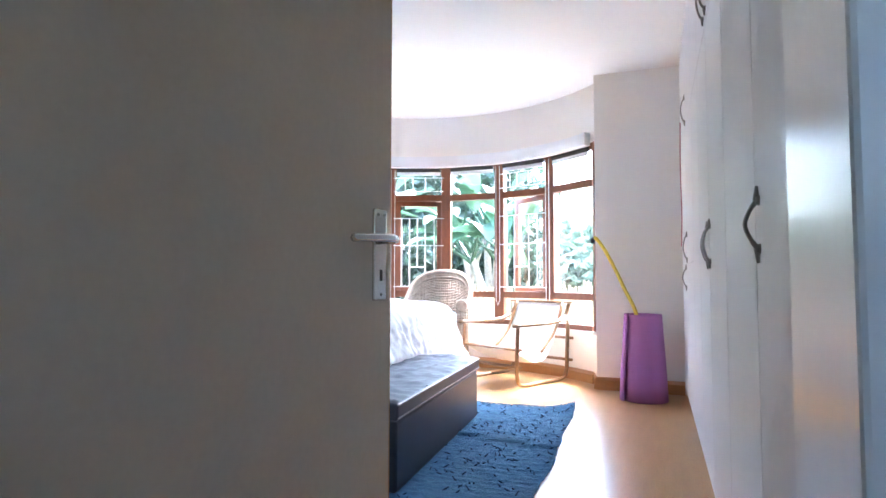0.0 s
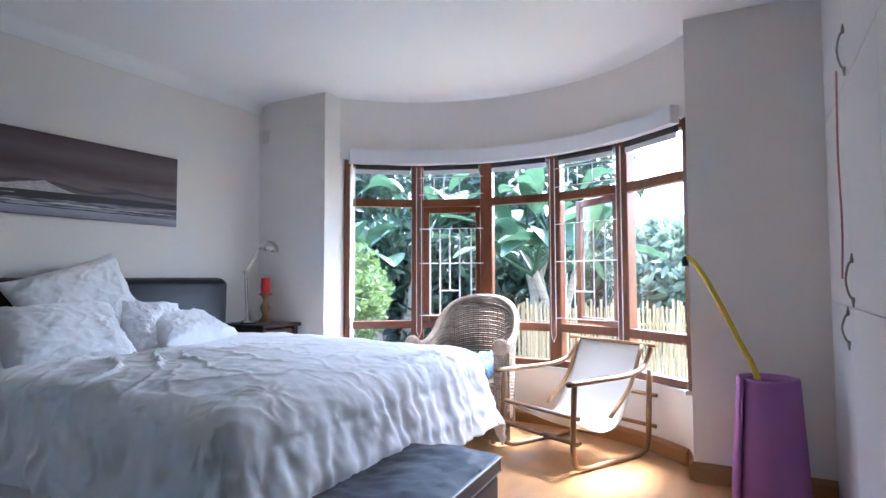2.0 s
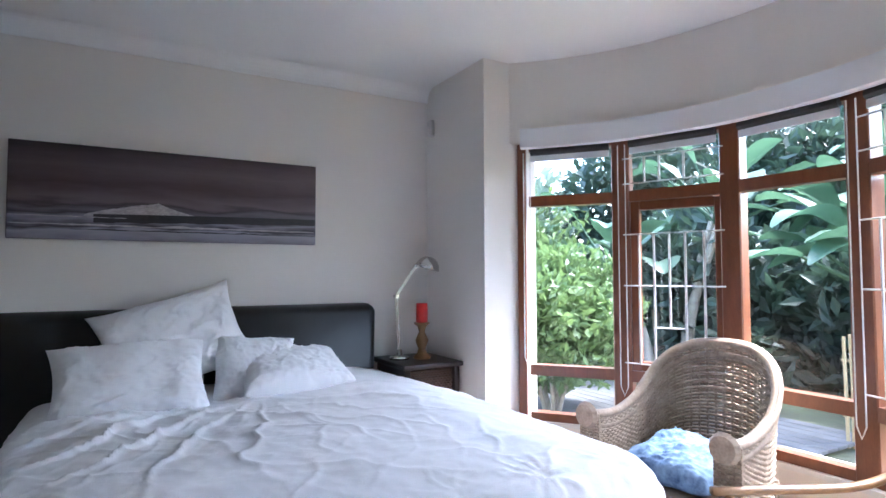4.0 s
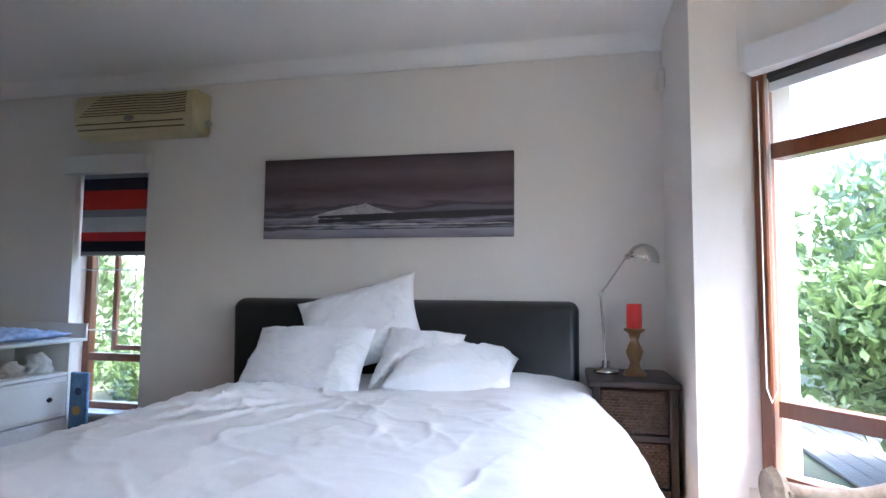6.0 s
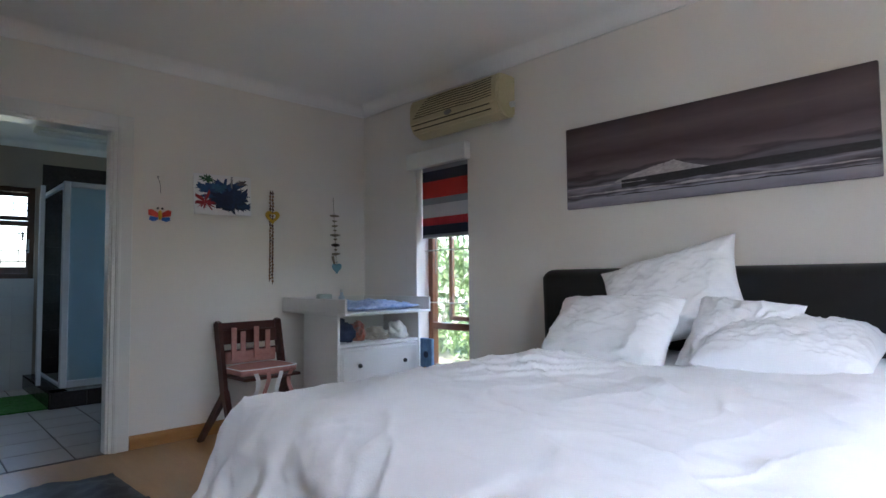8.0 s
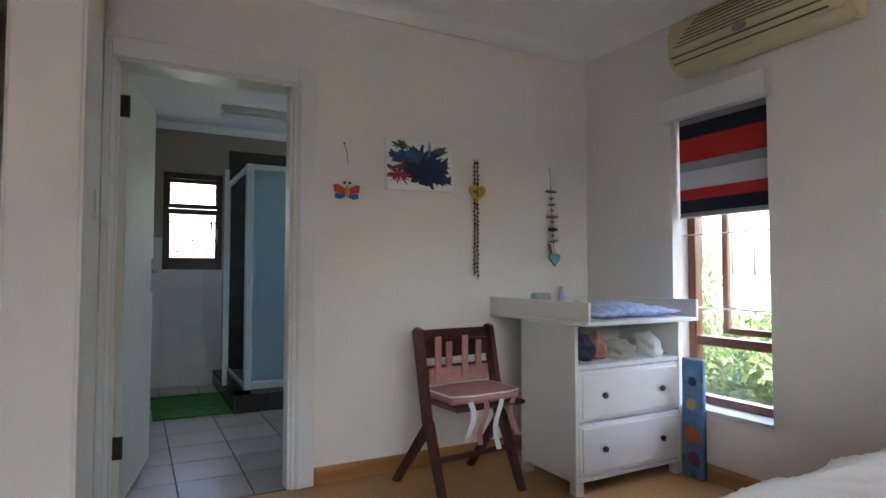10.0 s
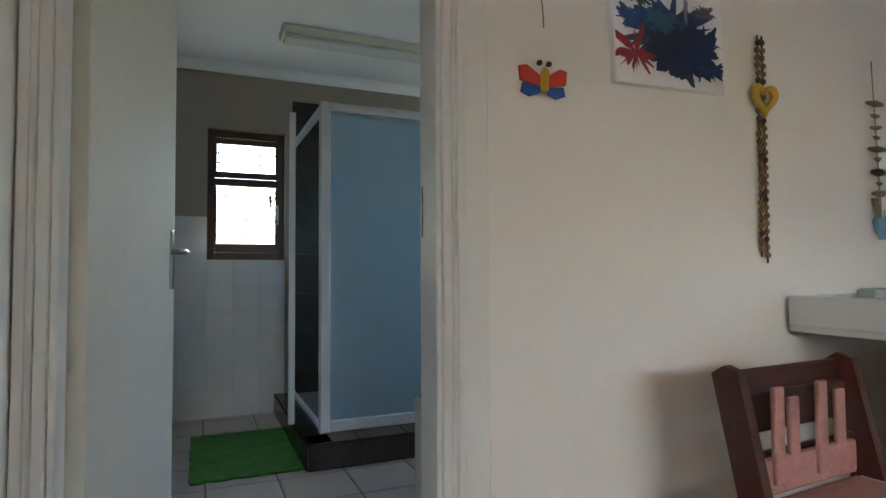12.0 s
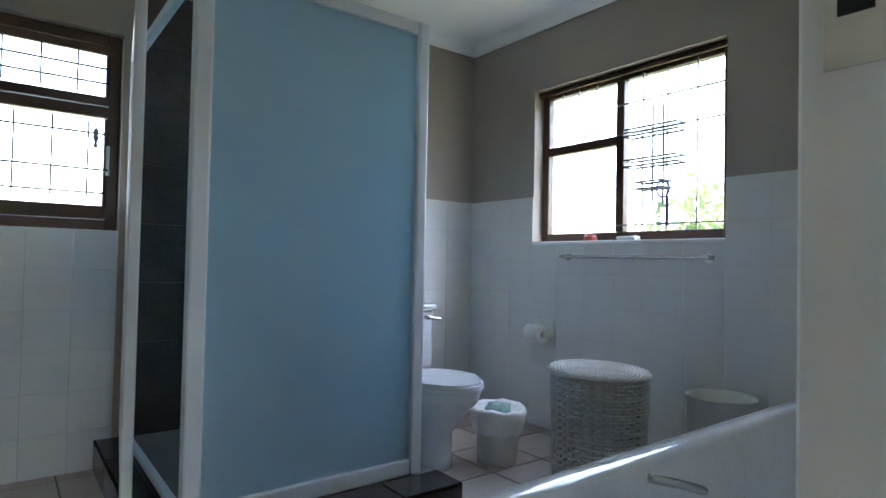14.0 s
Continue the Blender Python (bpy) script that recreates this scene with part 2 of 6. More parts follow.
def rod(a, b, r, r2=None, seg=10, bm=None):
    a, b = Vector(a), Vector(b)
    one = bmesh.new()
    d = b - a
    bmesh.ops.create_cone(one, cap_ends=True, segments=seg, radius1=r, radius2=r if r2 is None else r2, depth=d.length)
    bmesh.ops.transform(one, matrix=Matrix.Translation((a + b) / 2) @ d.to_track_quat("Z", "Y").to_matrix().to_4x4(), verts=one.verts)
    return join(bm, one)


def tube(pts, r, seg=8, bm=None, closed=False):
    """A round tube along points; r a number or one per point."""
    pts = [Vector(p) for p in pts]
    n = len(pts)
    rs = r if isinstance(r, (list, tuple)) else [r] * n
    one = bmesh.new()
    rings = []
    side = None
    for i, p in enumerate(pts):
        a = pts[(i - 1) % n] if closed or i > 0 else p
        b = pts[(i + 1) % n] if closed or i < n - 1 else p
        d = (b - a).normalized()
        if side is None:
            side = d.orthogonal().normalized()
        side = (side - d * side.dot(d))
        side = side.normalized() if side.length > 1e-6 else d.orthogonal().normalized()
        up = d.cross(side)
        rings.append([one.verts.new(p + (side * math.cos(2 * math.pi * k / seg) + up * math.sin(2 * math.pi * k / seg)) * rs[i]) for k in range(seg)])
    m = n if closed else n - 1
    for i in range(m):
        q, w = rings[i], rings[(i + 1) % n]
        for k in range(seg):
            one.faces.new((q[k], q[(k + 1) % seg], w[(k + 1) % seg], w[k]))
    if not closed:
        one.faces.new(rings[0][::-1])
        one.faces.new(rings[-1])
    return join(bm, one)


def spline(ctrl, steps=8):
    """Catmull-Rom points through control points."""
    c = [Vector(p) for p in ctrl]
    c = [c[0] * 2 - c[1]] + c + [c[-1] * 2 - c[-2]]
    out = []
    for i in range(1, len(c) - 2):
        for k in range(steps):
            t = k / steps
            p0, p1, p2, p3 = c[i - 1], c[i], c[i + 1], c[i + 2]
            out.append(0.5 * ((2 * p1) + (p2 - p0) * t + (2 * p0 - 5 * p1 + 4 * p2 - p3) * t * t + (3 * p1 - p0 - 3 * p2 + p3) * t ** 3))
    out.append(c[-2])
    return out


def lathe(profile, seg=24, bm=None, at=(0, 0, 0)):
    one = bmesh.new()
    rings = []
    for r, z in profile:
        rings.append([one.verts.new((at[0] + r * math.cos(2 * math.pi * k / seg), at[1] + r * math.sin(2 * math.pi * k / seg), at[2] + z)) for k in range(seg)])
    for q, w in zip(rings, rings[1:]):
        for k in range(seg):
            one.faces.new((q[k], q[(k + 1) % seg], w[(k + 1) % seg], w[k]))
    one.faces.new(rings[0][::-1])
    one.faces.new(rings[-1])
    return join(bm, one)


def prism(poly, z0, z1, bm=None):
    """A flat outline (x, y), counter-clockwise, raised from z0 to z1."""
    one = bmesh.new()
    lo = [one.verts.new((x, y, z0)) for x, y in poly]
    hi = [one.verts.new((x, y, z1)) for x, y in poly]
    n = len(poly)
    one.faces.new(lo[::-1])
    one.faces.new(hi)
    for i in range(n):
        one.faces.new((lo[i], lo[(i + 1) % n], hi[(i + 1) % n], hi[i]))
    return join(bm, one)


def sheet(nu, nv, fn, thick=0.0):
    """A grid of points fn(u, v), given thickness downwards."""
    one = bmesh.new()
    g = [[one.verts.new(fn(i / nu, j / nv)) for j in range(nv + 1)] for i in range(nu + 1)]
    for i in range(nu):
        for j in range(nv):
            one.faces.new((g[i][j], g[i + 1][j], g[i + 1][j + 1], g[i][j + 1]))
    one.normal_update()
    if thick:
        # a second skin along the normals, joined round the rim
        for v in one.verts:
            v.normal_update()
        h = [[one.verts.new(v.co - v.normal * thick) for v in row] for row in g]
        for i in range(nu):
            for j in range(nv):
                one.faces.new((h[i][j], h[i][j + 1], h[i + 1][j + 1], h[i + 1][j]))
        for i in range(nu):
            one.faces.new((g[i][0], h[i][0], h[i + 1][0], g[i + 1][0]))
            one.faces.new((g[i][nv], g[i + 1][nv], h[i + 1][nv], h[i][nv]))
        for j in range(nv):
            one.faces.new((g[0][j], g[0][j + 1], h[0][j + 1], h[0][j]))
            one.faces.new((g[nu][j], h[nu][j], h[nu][j + 1], g[nu][j + 1]))
    return one


def structure(name, bm, material, label=""):
    return tagged(part(name, bm, material), label, kind="structure")


# ---- plan ----
XW, XC = -3.75, 0.175          # west wall, cupboard fronts
YS, YN = 0.165, 4.555          # south wall, north wall
CEIL = 2.55
BXW, BYS, BYN, BXE, BCEIL = -4.05, -2.92, 0.03, -0.97, 2.50   # bathroom
BAYC, BAYR = Vector((-1.765, 3.655)), 1.745
BAYX0, BAYX1 = -3.055, -0.475
SILL, HEAD = 0.43, 2.02


def bay(r, k):
    """A point of the bay's arc: k from 0 (west end) to 1 (east end)."""
    half = math.asin(1.29 / BAYR)
    a = -half + 2 * half * k
    return BAYC.x + r * math.sin(a), BAYC.y + r * math.cos(a)


def arc_strip(r0, r1, z0, z1, n=40, k0=0.0, k1=1.0):
    inner = [bay(r0, k0 + (k1 - k0) * i / n) for i in range(n + 1)]
    outer = [bay(r1, k0 + (k1 - k0) * i / n) for i in range(n + 1)]
    one = bmesh.new()
    vs = [[one.verts.new((x, y, z)) for x, y in row] for row in (inner, outer) for z in (z0, z1)]
    il, ih, ol, oh = vs
    for i in range(n):
        one.faces.new((il[i], il[i + 1], ih[i + 1], ih[i]))
        one.faces.new((ol[i + 1], ol[i], oh[i], oh[i + 1]))
        one.faces.new((ih[i], ih[i + 1], oh[i + 1], oh[i]))
        one.faces.new((il[i + 1], il[i], ol[i], ol[i + 1]))
    one.faces.new((il[0], ih[0], oh[0], ol[0]))
    one.faces.new((il[n], ol[n], oh[n], ih[n]))
    return one


# ---- bedroom shell ----
floor_poly = [(XW, YS), (-0.98, YS), (-0.98, 0.4), (XC + 0.62, 0.4), (XC + 0.62, YN)] + [bay(BAYR - 0.05, 1 - i / 24) for i in range(25)] + [(XW, YN)]
structure("floor", prism(floor_poly, -0.12, 0.0), M_FLOOR, "honey beech laminate bedroom floor")
structure("ceiling", prism([(XW - 0.2, YS - 0.12), (XC + 0.7, YS - 0.12), (XC + 0.7, YN + 0.2)] + [bay(BAYR + 0.2, 1 - i / 24) for i in range(25)] + [(XW - 0.2, YN + 0.2)], CEIL, CEIL + 0.1), M_CEIL, "plain white plastered ceiling")

WY0, WY1, WZ0, WZ1 = 0.85, 1.405, 0.36, 1.97
bm = box(XW - 0.22, YS - 0.12, -0.12, XW, WY0, CEIL)
box(XW - 0.22, WY1, -0.12, XW, YN + 0.2, CEIL, bm=bm)
box(XW - 0.22, WY0, -0.12, XW, WY1, WZ0, bm=bm)
box(XW - 0.22, WY0, WZ1, XW, WY1, CEIL, bm=bm)
structure("wall_west", bm, M_WALL, "warm white plastered wall behind the bed")

bm = box(XW, YN, -0.12, BAYX0, YN + 0.2, CEIL)
box(BAYX0 - 0.2, YN + 0.2, -0.12, BAYX0, 4.93, CEIL, bm=bm)
box(BAYX1, YN, -0.12, XC + 0.7, YN + 0.2, CEIL, bm=bm)
box(BAYX1, YN + 0.2, -0.12, BAYX1 + 0.2, 4.93, CEIL, bm=bm)
bmesh.ops.bevel(bm, geom=[e for e in bm.edges if abs(e.verts[0].co.z - e.verts[1].co.z) > 1 and abs(e.verts[0].co.y - YN) < 0.01 and e.verts[0].co.x in (BAYX0, BAYX1)], offset=0.015, segments=3, affect="EDGES")
structure("wall_north", bm, M_WALL, "white plastered piers beside the bay")
structure("wall_bay_upper", arc_strip(BAYR - 0.06, BAYR + 0.16, HEAD + 0.04, CEIL, 40, -0.035, 1.035), M_WALL, "curved white plaster above the bay window")
structure("wall_bay_lower", arc_strip(BAYR - 0.06, BAYR + 0.16, -0.12, SILL - 0.02, 40, -0.035, 1.035), M_WALL, "curved low white wall under the bay window")
structure("window_sill_bay", arc_strip(BAYR - 0.075, BAYR + 0.18, SILL - 0.02, SILL + 0.004), M_WHITE, "white painted curved window sill")

# south wall with the bathroom doorway
DX0, DX1, DTOP = -1.83, -1.005, 2.03
bm = box(XW, BYN, -0.12, DX0, YS, CEIL)
box(DX1, BYN, -0.12, -0.98, YS, CEIL, bm=bm)
box(DX0, BYN, DTOP, DX1, YS, CEIL, bm=bm)
structure("wall_south", bm, M_WALL, "warm white wall with the bathroom doorway")
bm = box(-0.975, BYN, -0.12, -0.78, 1.08, CEIL)
bmesh.ops.bevel(bm, geom=[e for e in bm.edges if abs(e.verts[0].co.z - e.verts[1].co.z) > 1 and e.verts[0].co.y > 1], offset=0.012, segments=3, affect="EDGES")
structure("wall_entry", bm, M_WALL, "short white wall beside the entrance")

# hall behind the entrance
structure("floor_hall", box(-0.78, -2.5, -0.12, 0.9, 0.4, -0.001), M_FLOOR, "beech laminate hall floor")
structure("ceiling_hall", box(-0.8, -2.6, CEIL, 1.0, 0.4, CEIL + 0.1), M_CEIL, "white hall ceiling")
bm = box(-0.9, -2.6, -0.12, -0.78, BYN, CEIL)
box(0.9, -2.6, -0.12, 1.0, 0.5, CEIL, bm=bm)
box(-0.78, -2.6, -0.12, -0.6, -2.5, CEIL, bm=bm)
box(0.7, -2.6, -0.12, 0.9, -2.5, CEIL, bm=bm)
box(-0.6, -2.6, -0.12, 0.35, -2.5, CEIL, bm=bm)
box(0.35, -2.6, 1.9, 0.7, -2.5, CEIL, bm=bm)
box(0.35, -2.6, -0.12, 0.7, -2.5, 1.2, bm=bm)
structure("wall_hall", bm, M_WALL, "plain hall walls")
bm = box(0.12, 0.14, -0.12, 0.9, 0.26, CEIL)
box(-0.78, 0.14, 2.08, 0.12, 0.26, CEIL, bm=bm)
structure("wall_entrance_head", bm, M_WALL, "wall around the entrance door")
bm = box(0.08, 0.12, 0, 0.12, 0.28, 2.08, 0.004)
box(-0.78, 0.12, 2.04, 0.08, 0.28, 2.08, 0.004, bm=bm)
structure("door_frame_entrance", bm, M_WHITE, "white painted entrance door frame")

# cupboard back and side walls
bm = box(XC + 0.62, 0.26, -0.12, XC + 0.72, YN, CEIL)
structure("wall_east", bm, M_WALL, "wall behind the fitted cupboards")


# baseboards and cornice
def baseboard(name, pts, h=0.085, t=0.018):
    one = bmesh.new()
    for (x0, y0), (x1, y1) in zip(pts, pts[1:]):
        d = Vector((x1 - x0, y1 - y0)).normalized()
        nrm = Vector((-d.y, d.x)) * t
        prof = [(0, 0.0), (1, 0.0), (1, h * 0.75), (0.5, h * 0.92), (0, h)]
        a = [one.verts.new((x0 + nrm.x * s, y0 + nrm.y * s, z + 0.001)) for s, z in prof]
        b = [one.verts.new((x1 + nrm.x * s, y1 + nrm.y * s, z + 0.001)) for s, z in prof]
        for i in range(5):
            one.faces.new((a[i], a[(i + 1) % 5], b[(i + 1) % 5], b[i]))
        one.faces.new(a[::-1])
        one.faces.new(b)
    bmesh.ops.recalc_face_normals(one, faces=one.faces[:])
    return structure(name, one, M_SKIRT, "honey-varnished pine baseboard")


baseboard("baseboard_south", [(XW, YS), (DX0 - 0.1, YS)])
baseboard("baseboard_west", [(XW, YN), (XW, YS)])
baseboard("baseboard_north", [(XC, YN), (BAYX1, YN), (BAYX1, 4.80)] + [bay(BAYR - 0.06, 1 - i / 30) for i in range(31)] + [(BAYX0, 4.80), (BAYX0, YN), (XW, YN)], 0.1, 0.022)


def cornice(name, x0, y0, x1, y1, nx, ny, top, mat_, s=0.09):
    outline = [(0.0, -s), (0.012, -s)] + [(0.012 + (s - 0.012) * (1 - math.cos(a)), -s + s * math.sin(a) * 0.98) for a in [i * math.pi / 12 for i in range(1, 7)]] + [(0.0, -0.001)]
    one = bmesh.new()
    a = [one.verts.new((x0 + nx * u, y0 + ny * u, top + w)) for u, w in outline]
    b = [one.verts.new((x1 + nx * u, y1 + ny * u, top + w)) for u, w in outline]
    n = len(outline)
    for i in range(n):
        one.faces.new((a[i], a[(i + 1) % n], b[(i + 1) % n], b[i]))
    one.faces.new(a[::-1])
    one.faces.new(b)
    bmesh.ops.recalc_face_normals(one, faces=one.faces[:])
    return structure(name, one, mat_, "white coved cornice")


cornice("cornice_west", XW, YS, XW, YN, 1, 0, CEIL, M_CEIL)
cornice("cornice_south", XW, YS, -0.98, YS, 0, 1, CEIL, M_CEIL)


# ---- bay window ----
def bar(a, b, wide, deep, bm=None):
    """A squared wooden bar from a to b; deep is measured across the window plane."""
    a, b = Vector(a), Vector(b)
    d = (b - a).normalized()
    up = Vector((0, 0, 1))
    if abs(d.z) > 0.9:
        return None
    nrm = Vector((-d.y, d.x, 0)).normalized()
    one = bmesh.new()
    vs = []
    for p in (a, b):
        vs.append([one.verts.new(p + nrm * sx * deep / 2 + up * sz * wide / 2) for sx, sz in ((-1, -1), (1, -1), (1, 1), (-1, 1))])
    for i in range(4):
        one.faces.new((vs[0][i], vs[0][(i + 1) % 4], vs[1][(i + 1) % 4], vs[1][i]))
    one.faces.new(vs[0][::-1])
    one.faces.new(vs[1])
    bmesh.ops.recalc_face_normals(one, faces=one.faces[:])
    return join(bm, one)


def post(x, y, z0, z1, ang, w, d, bm=None):
    one = box(-w / 2, -d / 2, z0, w / 2, d / 2, z1, 0.006, 1)
    bmesh.ops.transform(one, matrix=pose(x, y, 0, 0, 0, ang), verts=one.verts)
    return join(bm, one)


window_bay = thing("window_1", (0, 0, 0), "curved bay window of five varnished hardwood casements", "window", kind="structure")
ends = [bay(BAYR, k / 5) for k in range(6)]
TR1, TR0 = 1.715, 0.725
for i in range(6):
    k = i / 5
    ang = math.degrees(math.atan2(bay(BAYR, k)[0] - BAYC.x, bay(BAYR, k)[1] - BAYC.y))
    part("mullion", post(*ends[i], SILL, HEAD + 0.04, -ang, 0.10 if 0 < i < 5 else 0.05, 0.09), M_WOODW, window_bay)
for i in range(5):
    a, b = Vector((*ends[i], 0)), Vector((*ends[i + 1], 0))
    d = (b - a).normalized()
    a2, b2 = a + d * 0.05, b - d * 0.05
    for z, w, nm in ((HEAD + 0.015, 0.05, "head_rail"), (TR1, 0.06, "transom"), (TR0, 0.06, "transom"), (SILL + 0.025, 0.05, "bottom_rail")):
        part(nm, bar(a2 + Vector((0, 0, z)), b2 + Vector((0, 0, z)), w, 0.07), M_WOODW, window_bay)
    nrm = Vector((-d.y, d.x, 0))
    sash = i in (1, 3)
    for z0, z1, hinged in ((TR1 + 0.03, HEAD - 0.01, False), (TR0 + 0.03, TR1 - 0.03, sash), (SILL + 0.05, TR0 - 0.03, False)):
        length = (b2 - a2).length
        if hinged:
            # an open casement: its own frame and pane, swung outwards
            s = thing("casement", (0, 0, 0), "", "")
            s.parent = window_bay
            swing = 20 if i == 3 else 7
            base = math.degrees(math.atan2(d.y, d.x))
            if i == 3:
                s.matrix_basis = pose(b2.x, b2.y, 0, 0, 0, base - swing + 180) 
                sgn = -1
            else:
                s.matrix_basis = pose(a2.x, a2.y, 0, 0, 0, base + swing)
                sgn = 1
            s.name = "casement"
            f = box(0.0, -0.02, z0, 0.05, 0.02, z1, 0.004, 1)
            box(length - 0.05, -0.02, z0, length, 0.02, z1, 0.004, 1, bm=f)
            box(0.05, -0.02, z0, length - 0.05, 0.02, z0 + 0.05, 0.004, 1, bm=f)
            box(0.05, -0.02, z1 - 0.05, length - 0.05, 0.02, z1, 0.004, 1, bm=f)
            part("sash_frame", f, M_WOODW, s)
            pn = part("pane", box(0.045, -0.003, z0 + 0.045, length - 0.045, 0.003, z1 - 0.045), M_GLASS, s)
            pn.visible_shadow = False
        else:
            g = bmesh.new()
            vs = [g.verts.new(p + Vector((0, 0, z))) for p, z in ((a2, z0), (b2, z0), (b2, z1), (a2, z1))]
            g.faces.new(vs)
            bmesh.ops.solidify(g, geom=g.faces[:], thickness=0.005)
            pn = part("pane", g, M_GLASS, window_bay)
            pn.visible_shadow = False

# white burglar bars inside the second and fourth lights
for i in (1, 3):
    a, b = Vector((*ends[i], 0)), Vector((*ends[i + 1], 0))
    d = (b - a).normalized()
    inn = Vector((d.y, -d.x, 0)) * 0.06
    L = (b - a).length
    grille = thing("burglar_bars", (0, 0, 0), "white steel burglar bars across the open casement", "burglar bars", group="bay burglar bars")

    def at(s, z):
        return a + d * (L * s) + inn + Vector((0, 0, z))
    for z in (0.80, 1.22, 1.50, 1.78, 1.92):
        part("crossbar", rod(at(0.05, z), at(0.95, z), 0.004, seg=6), M_BARS, grille)
    for s, z0, z1 in ((0.2, 0.80, 1.50), (0.34, 0.80, 1.50), (0.48, 1.0, 1.50), (0.62, 0.80, 1.50), (0.78, 0.80, 1.50), (0.26, 1.78, 1.92), (0.4, 1.78, 1.92), (0.62, 1.78, 1.92)):
        part("upright", rod(at(s, z0), at(s, z1), 0.0065 if i == 1 else 0.005, seg=6), M_BARS, grille)
    part("crossbar", rod(at(0.34, 1.0), at(0.62, 1.0), 0.005, seg=6), M_BARS, grille)

# roller blinds: curved valance, rolled fabric and bead chains
val = thing("blind_valance", (0, 0, 0), "white fabric valance following the bay above the windows", "pelmet")
part("valance", arc_strip(BAYR - 0.135, BAYR - 0.075, HEAD + 0.0, HEAD + 0.11), M_FABRIC, val)
for i in range(5):
    a, b = Vector((*bay(BAYR - 0.055, i / 5 + 0.02), 0)), Vector((*bay(BAYR - 0.055, i / 5 + 0.18), 0))
    rb = thing("roller_blind", (0, 0, 0), "rolled-up white roller blind under the valance", "blind", group="bay roller blinds")
    part("fabric", bar(a + Vector((0, 0, HEAD - 0.055)), b + Vector((0, 0, HEAD - 0.055)), 0.035, 0.012), M_FABRIC, rb)
    part("roller", rod(a + Vector((0, 0, HEAD - 0.015)), b + Vector((0, 0, HEAD - 0.015)), 0.022), M_BLACK, rb)
    kk = (0.012, 0.205, 0.41, 0.600, 0.800)[i]
    p = Vector((*bay(BAYR - 0.07, kk - 0.007), 0))
    q = Vector((*bay(BAYR - 0.07, kk + 0.007), 0))
    low = (0.75, 0.62, 1.2, 0.62, 0.62)[i]
    if i == 2:
        continue
    loop = [p + Vector((0, 0, z)) for z in (HEAD - 0.02, 1.6, 1.2, 0.9, low + 0.05)] + [(p + q) / 2 + Vector((0, 0, low))] + [q + Vector((0, 0, z)) for z in (low + 0.05, 0.9, 1.2, 1.6, HEAD - 0.02)]
    part("bead_chain", tube(loop, 0.0032, 6), M_WHITEP, rb)


# ---- bed ----
def fbm(x, y, z=0.0, o=4):
    return noise.fractal(Vector((x, y, z)), 0.9, 2.0, o)


BX1, BY0, BTOP = -1.655, 2.47, 0.655
bed = thing("bed", (-2.6, 3.15, 0), "king bed with black leather headboard and pale base", "bed")


def shift(bm, x, y, z=0):
    bmesh.ops.translate(bm, vec=(-x, -y, -z), verts=bm.verts)
    return bm


hb = box(-3.735, 2.15, 0.05, -3.60, 3.13, 1.11, 0.05, 4)
box(-3.735, 3.13, 0.05, -3.60, 4.11, 1.11, 0.05, 4, bm=hb)
for v in hb.verts:
    if v.co.z > 0.8:
        v.co.x += 0.06 * math.sin((v.co.z - 0.8) / 0.31 * math.pi) * (1 if v.co.x > -3.66 else 0)
part("headboard", shift(hb, -2.6, 3.15), M_LEATH, bed, "black padded leather headboard", True)
part("base", shift(box(-3.6, 2.43, 0.08, -1.70, 4.08, 0.36, 0.02), -2.6, 3.15), M_CANVAS, bed)
part("mattress", shift(box(-3.6, 2.43, 0.36, -1.68, 4.08, 0.64, 0.06, 4), -2.6, 3.15), M_LINEN, bed)
for x, y in ((-3.5, 2.45), (-3.5, 3.95), (-1.8, 2.45), (-1.8, 3.95)):
    part("leg", shift(rod((x, y, 0), (x, y, 0.09), 0.03), -2.6, 3.15), M_BLACK, bed)


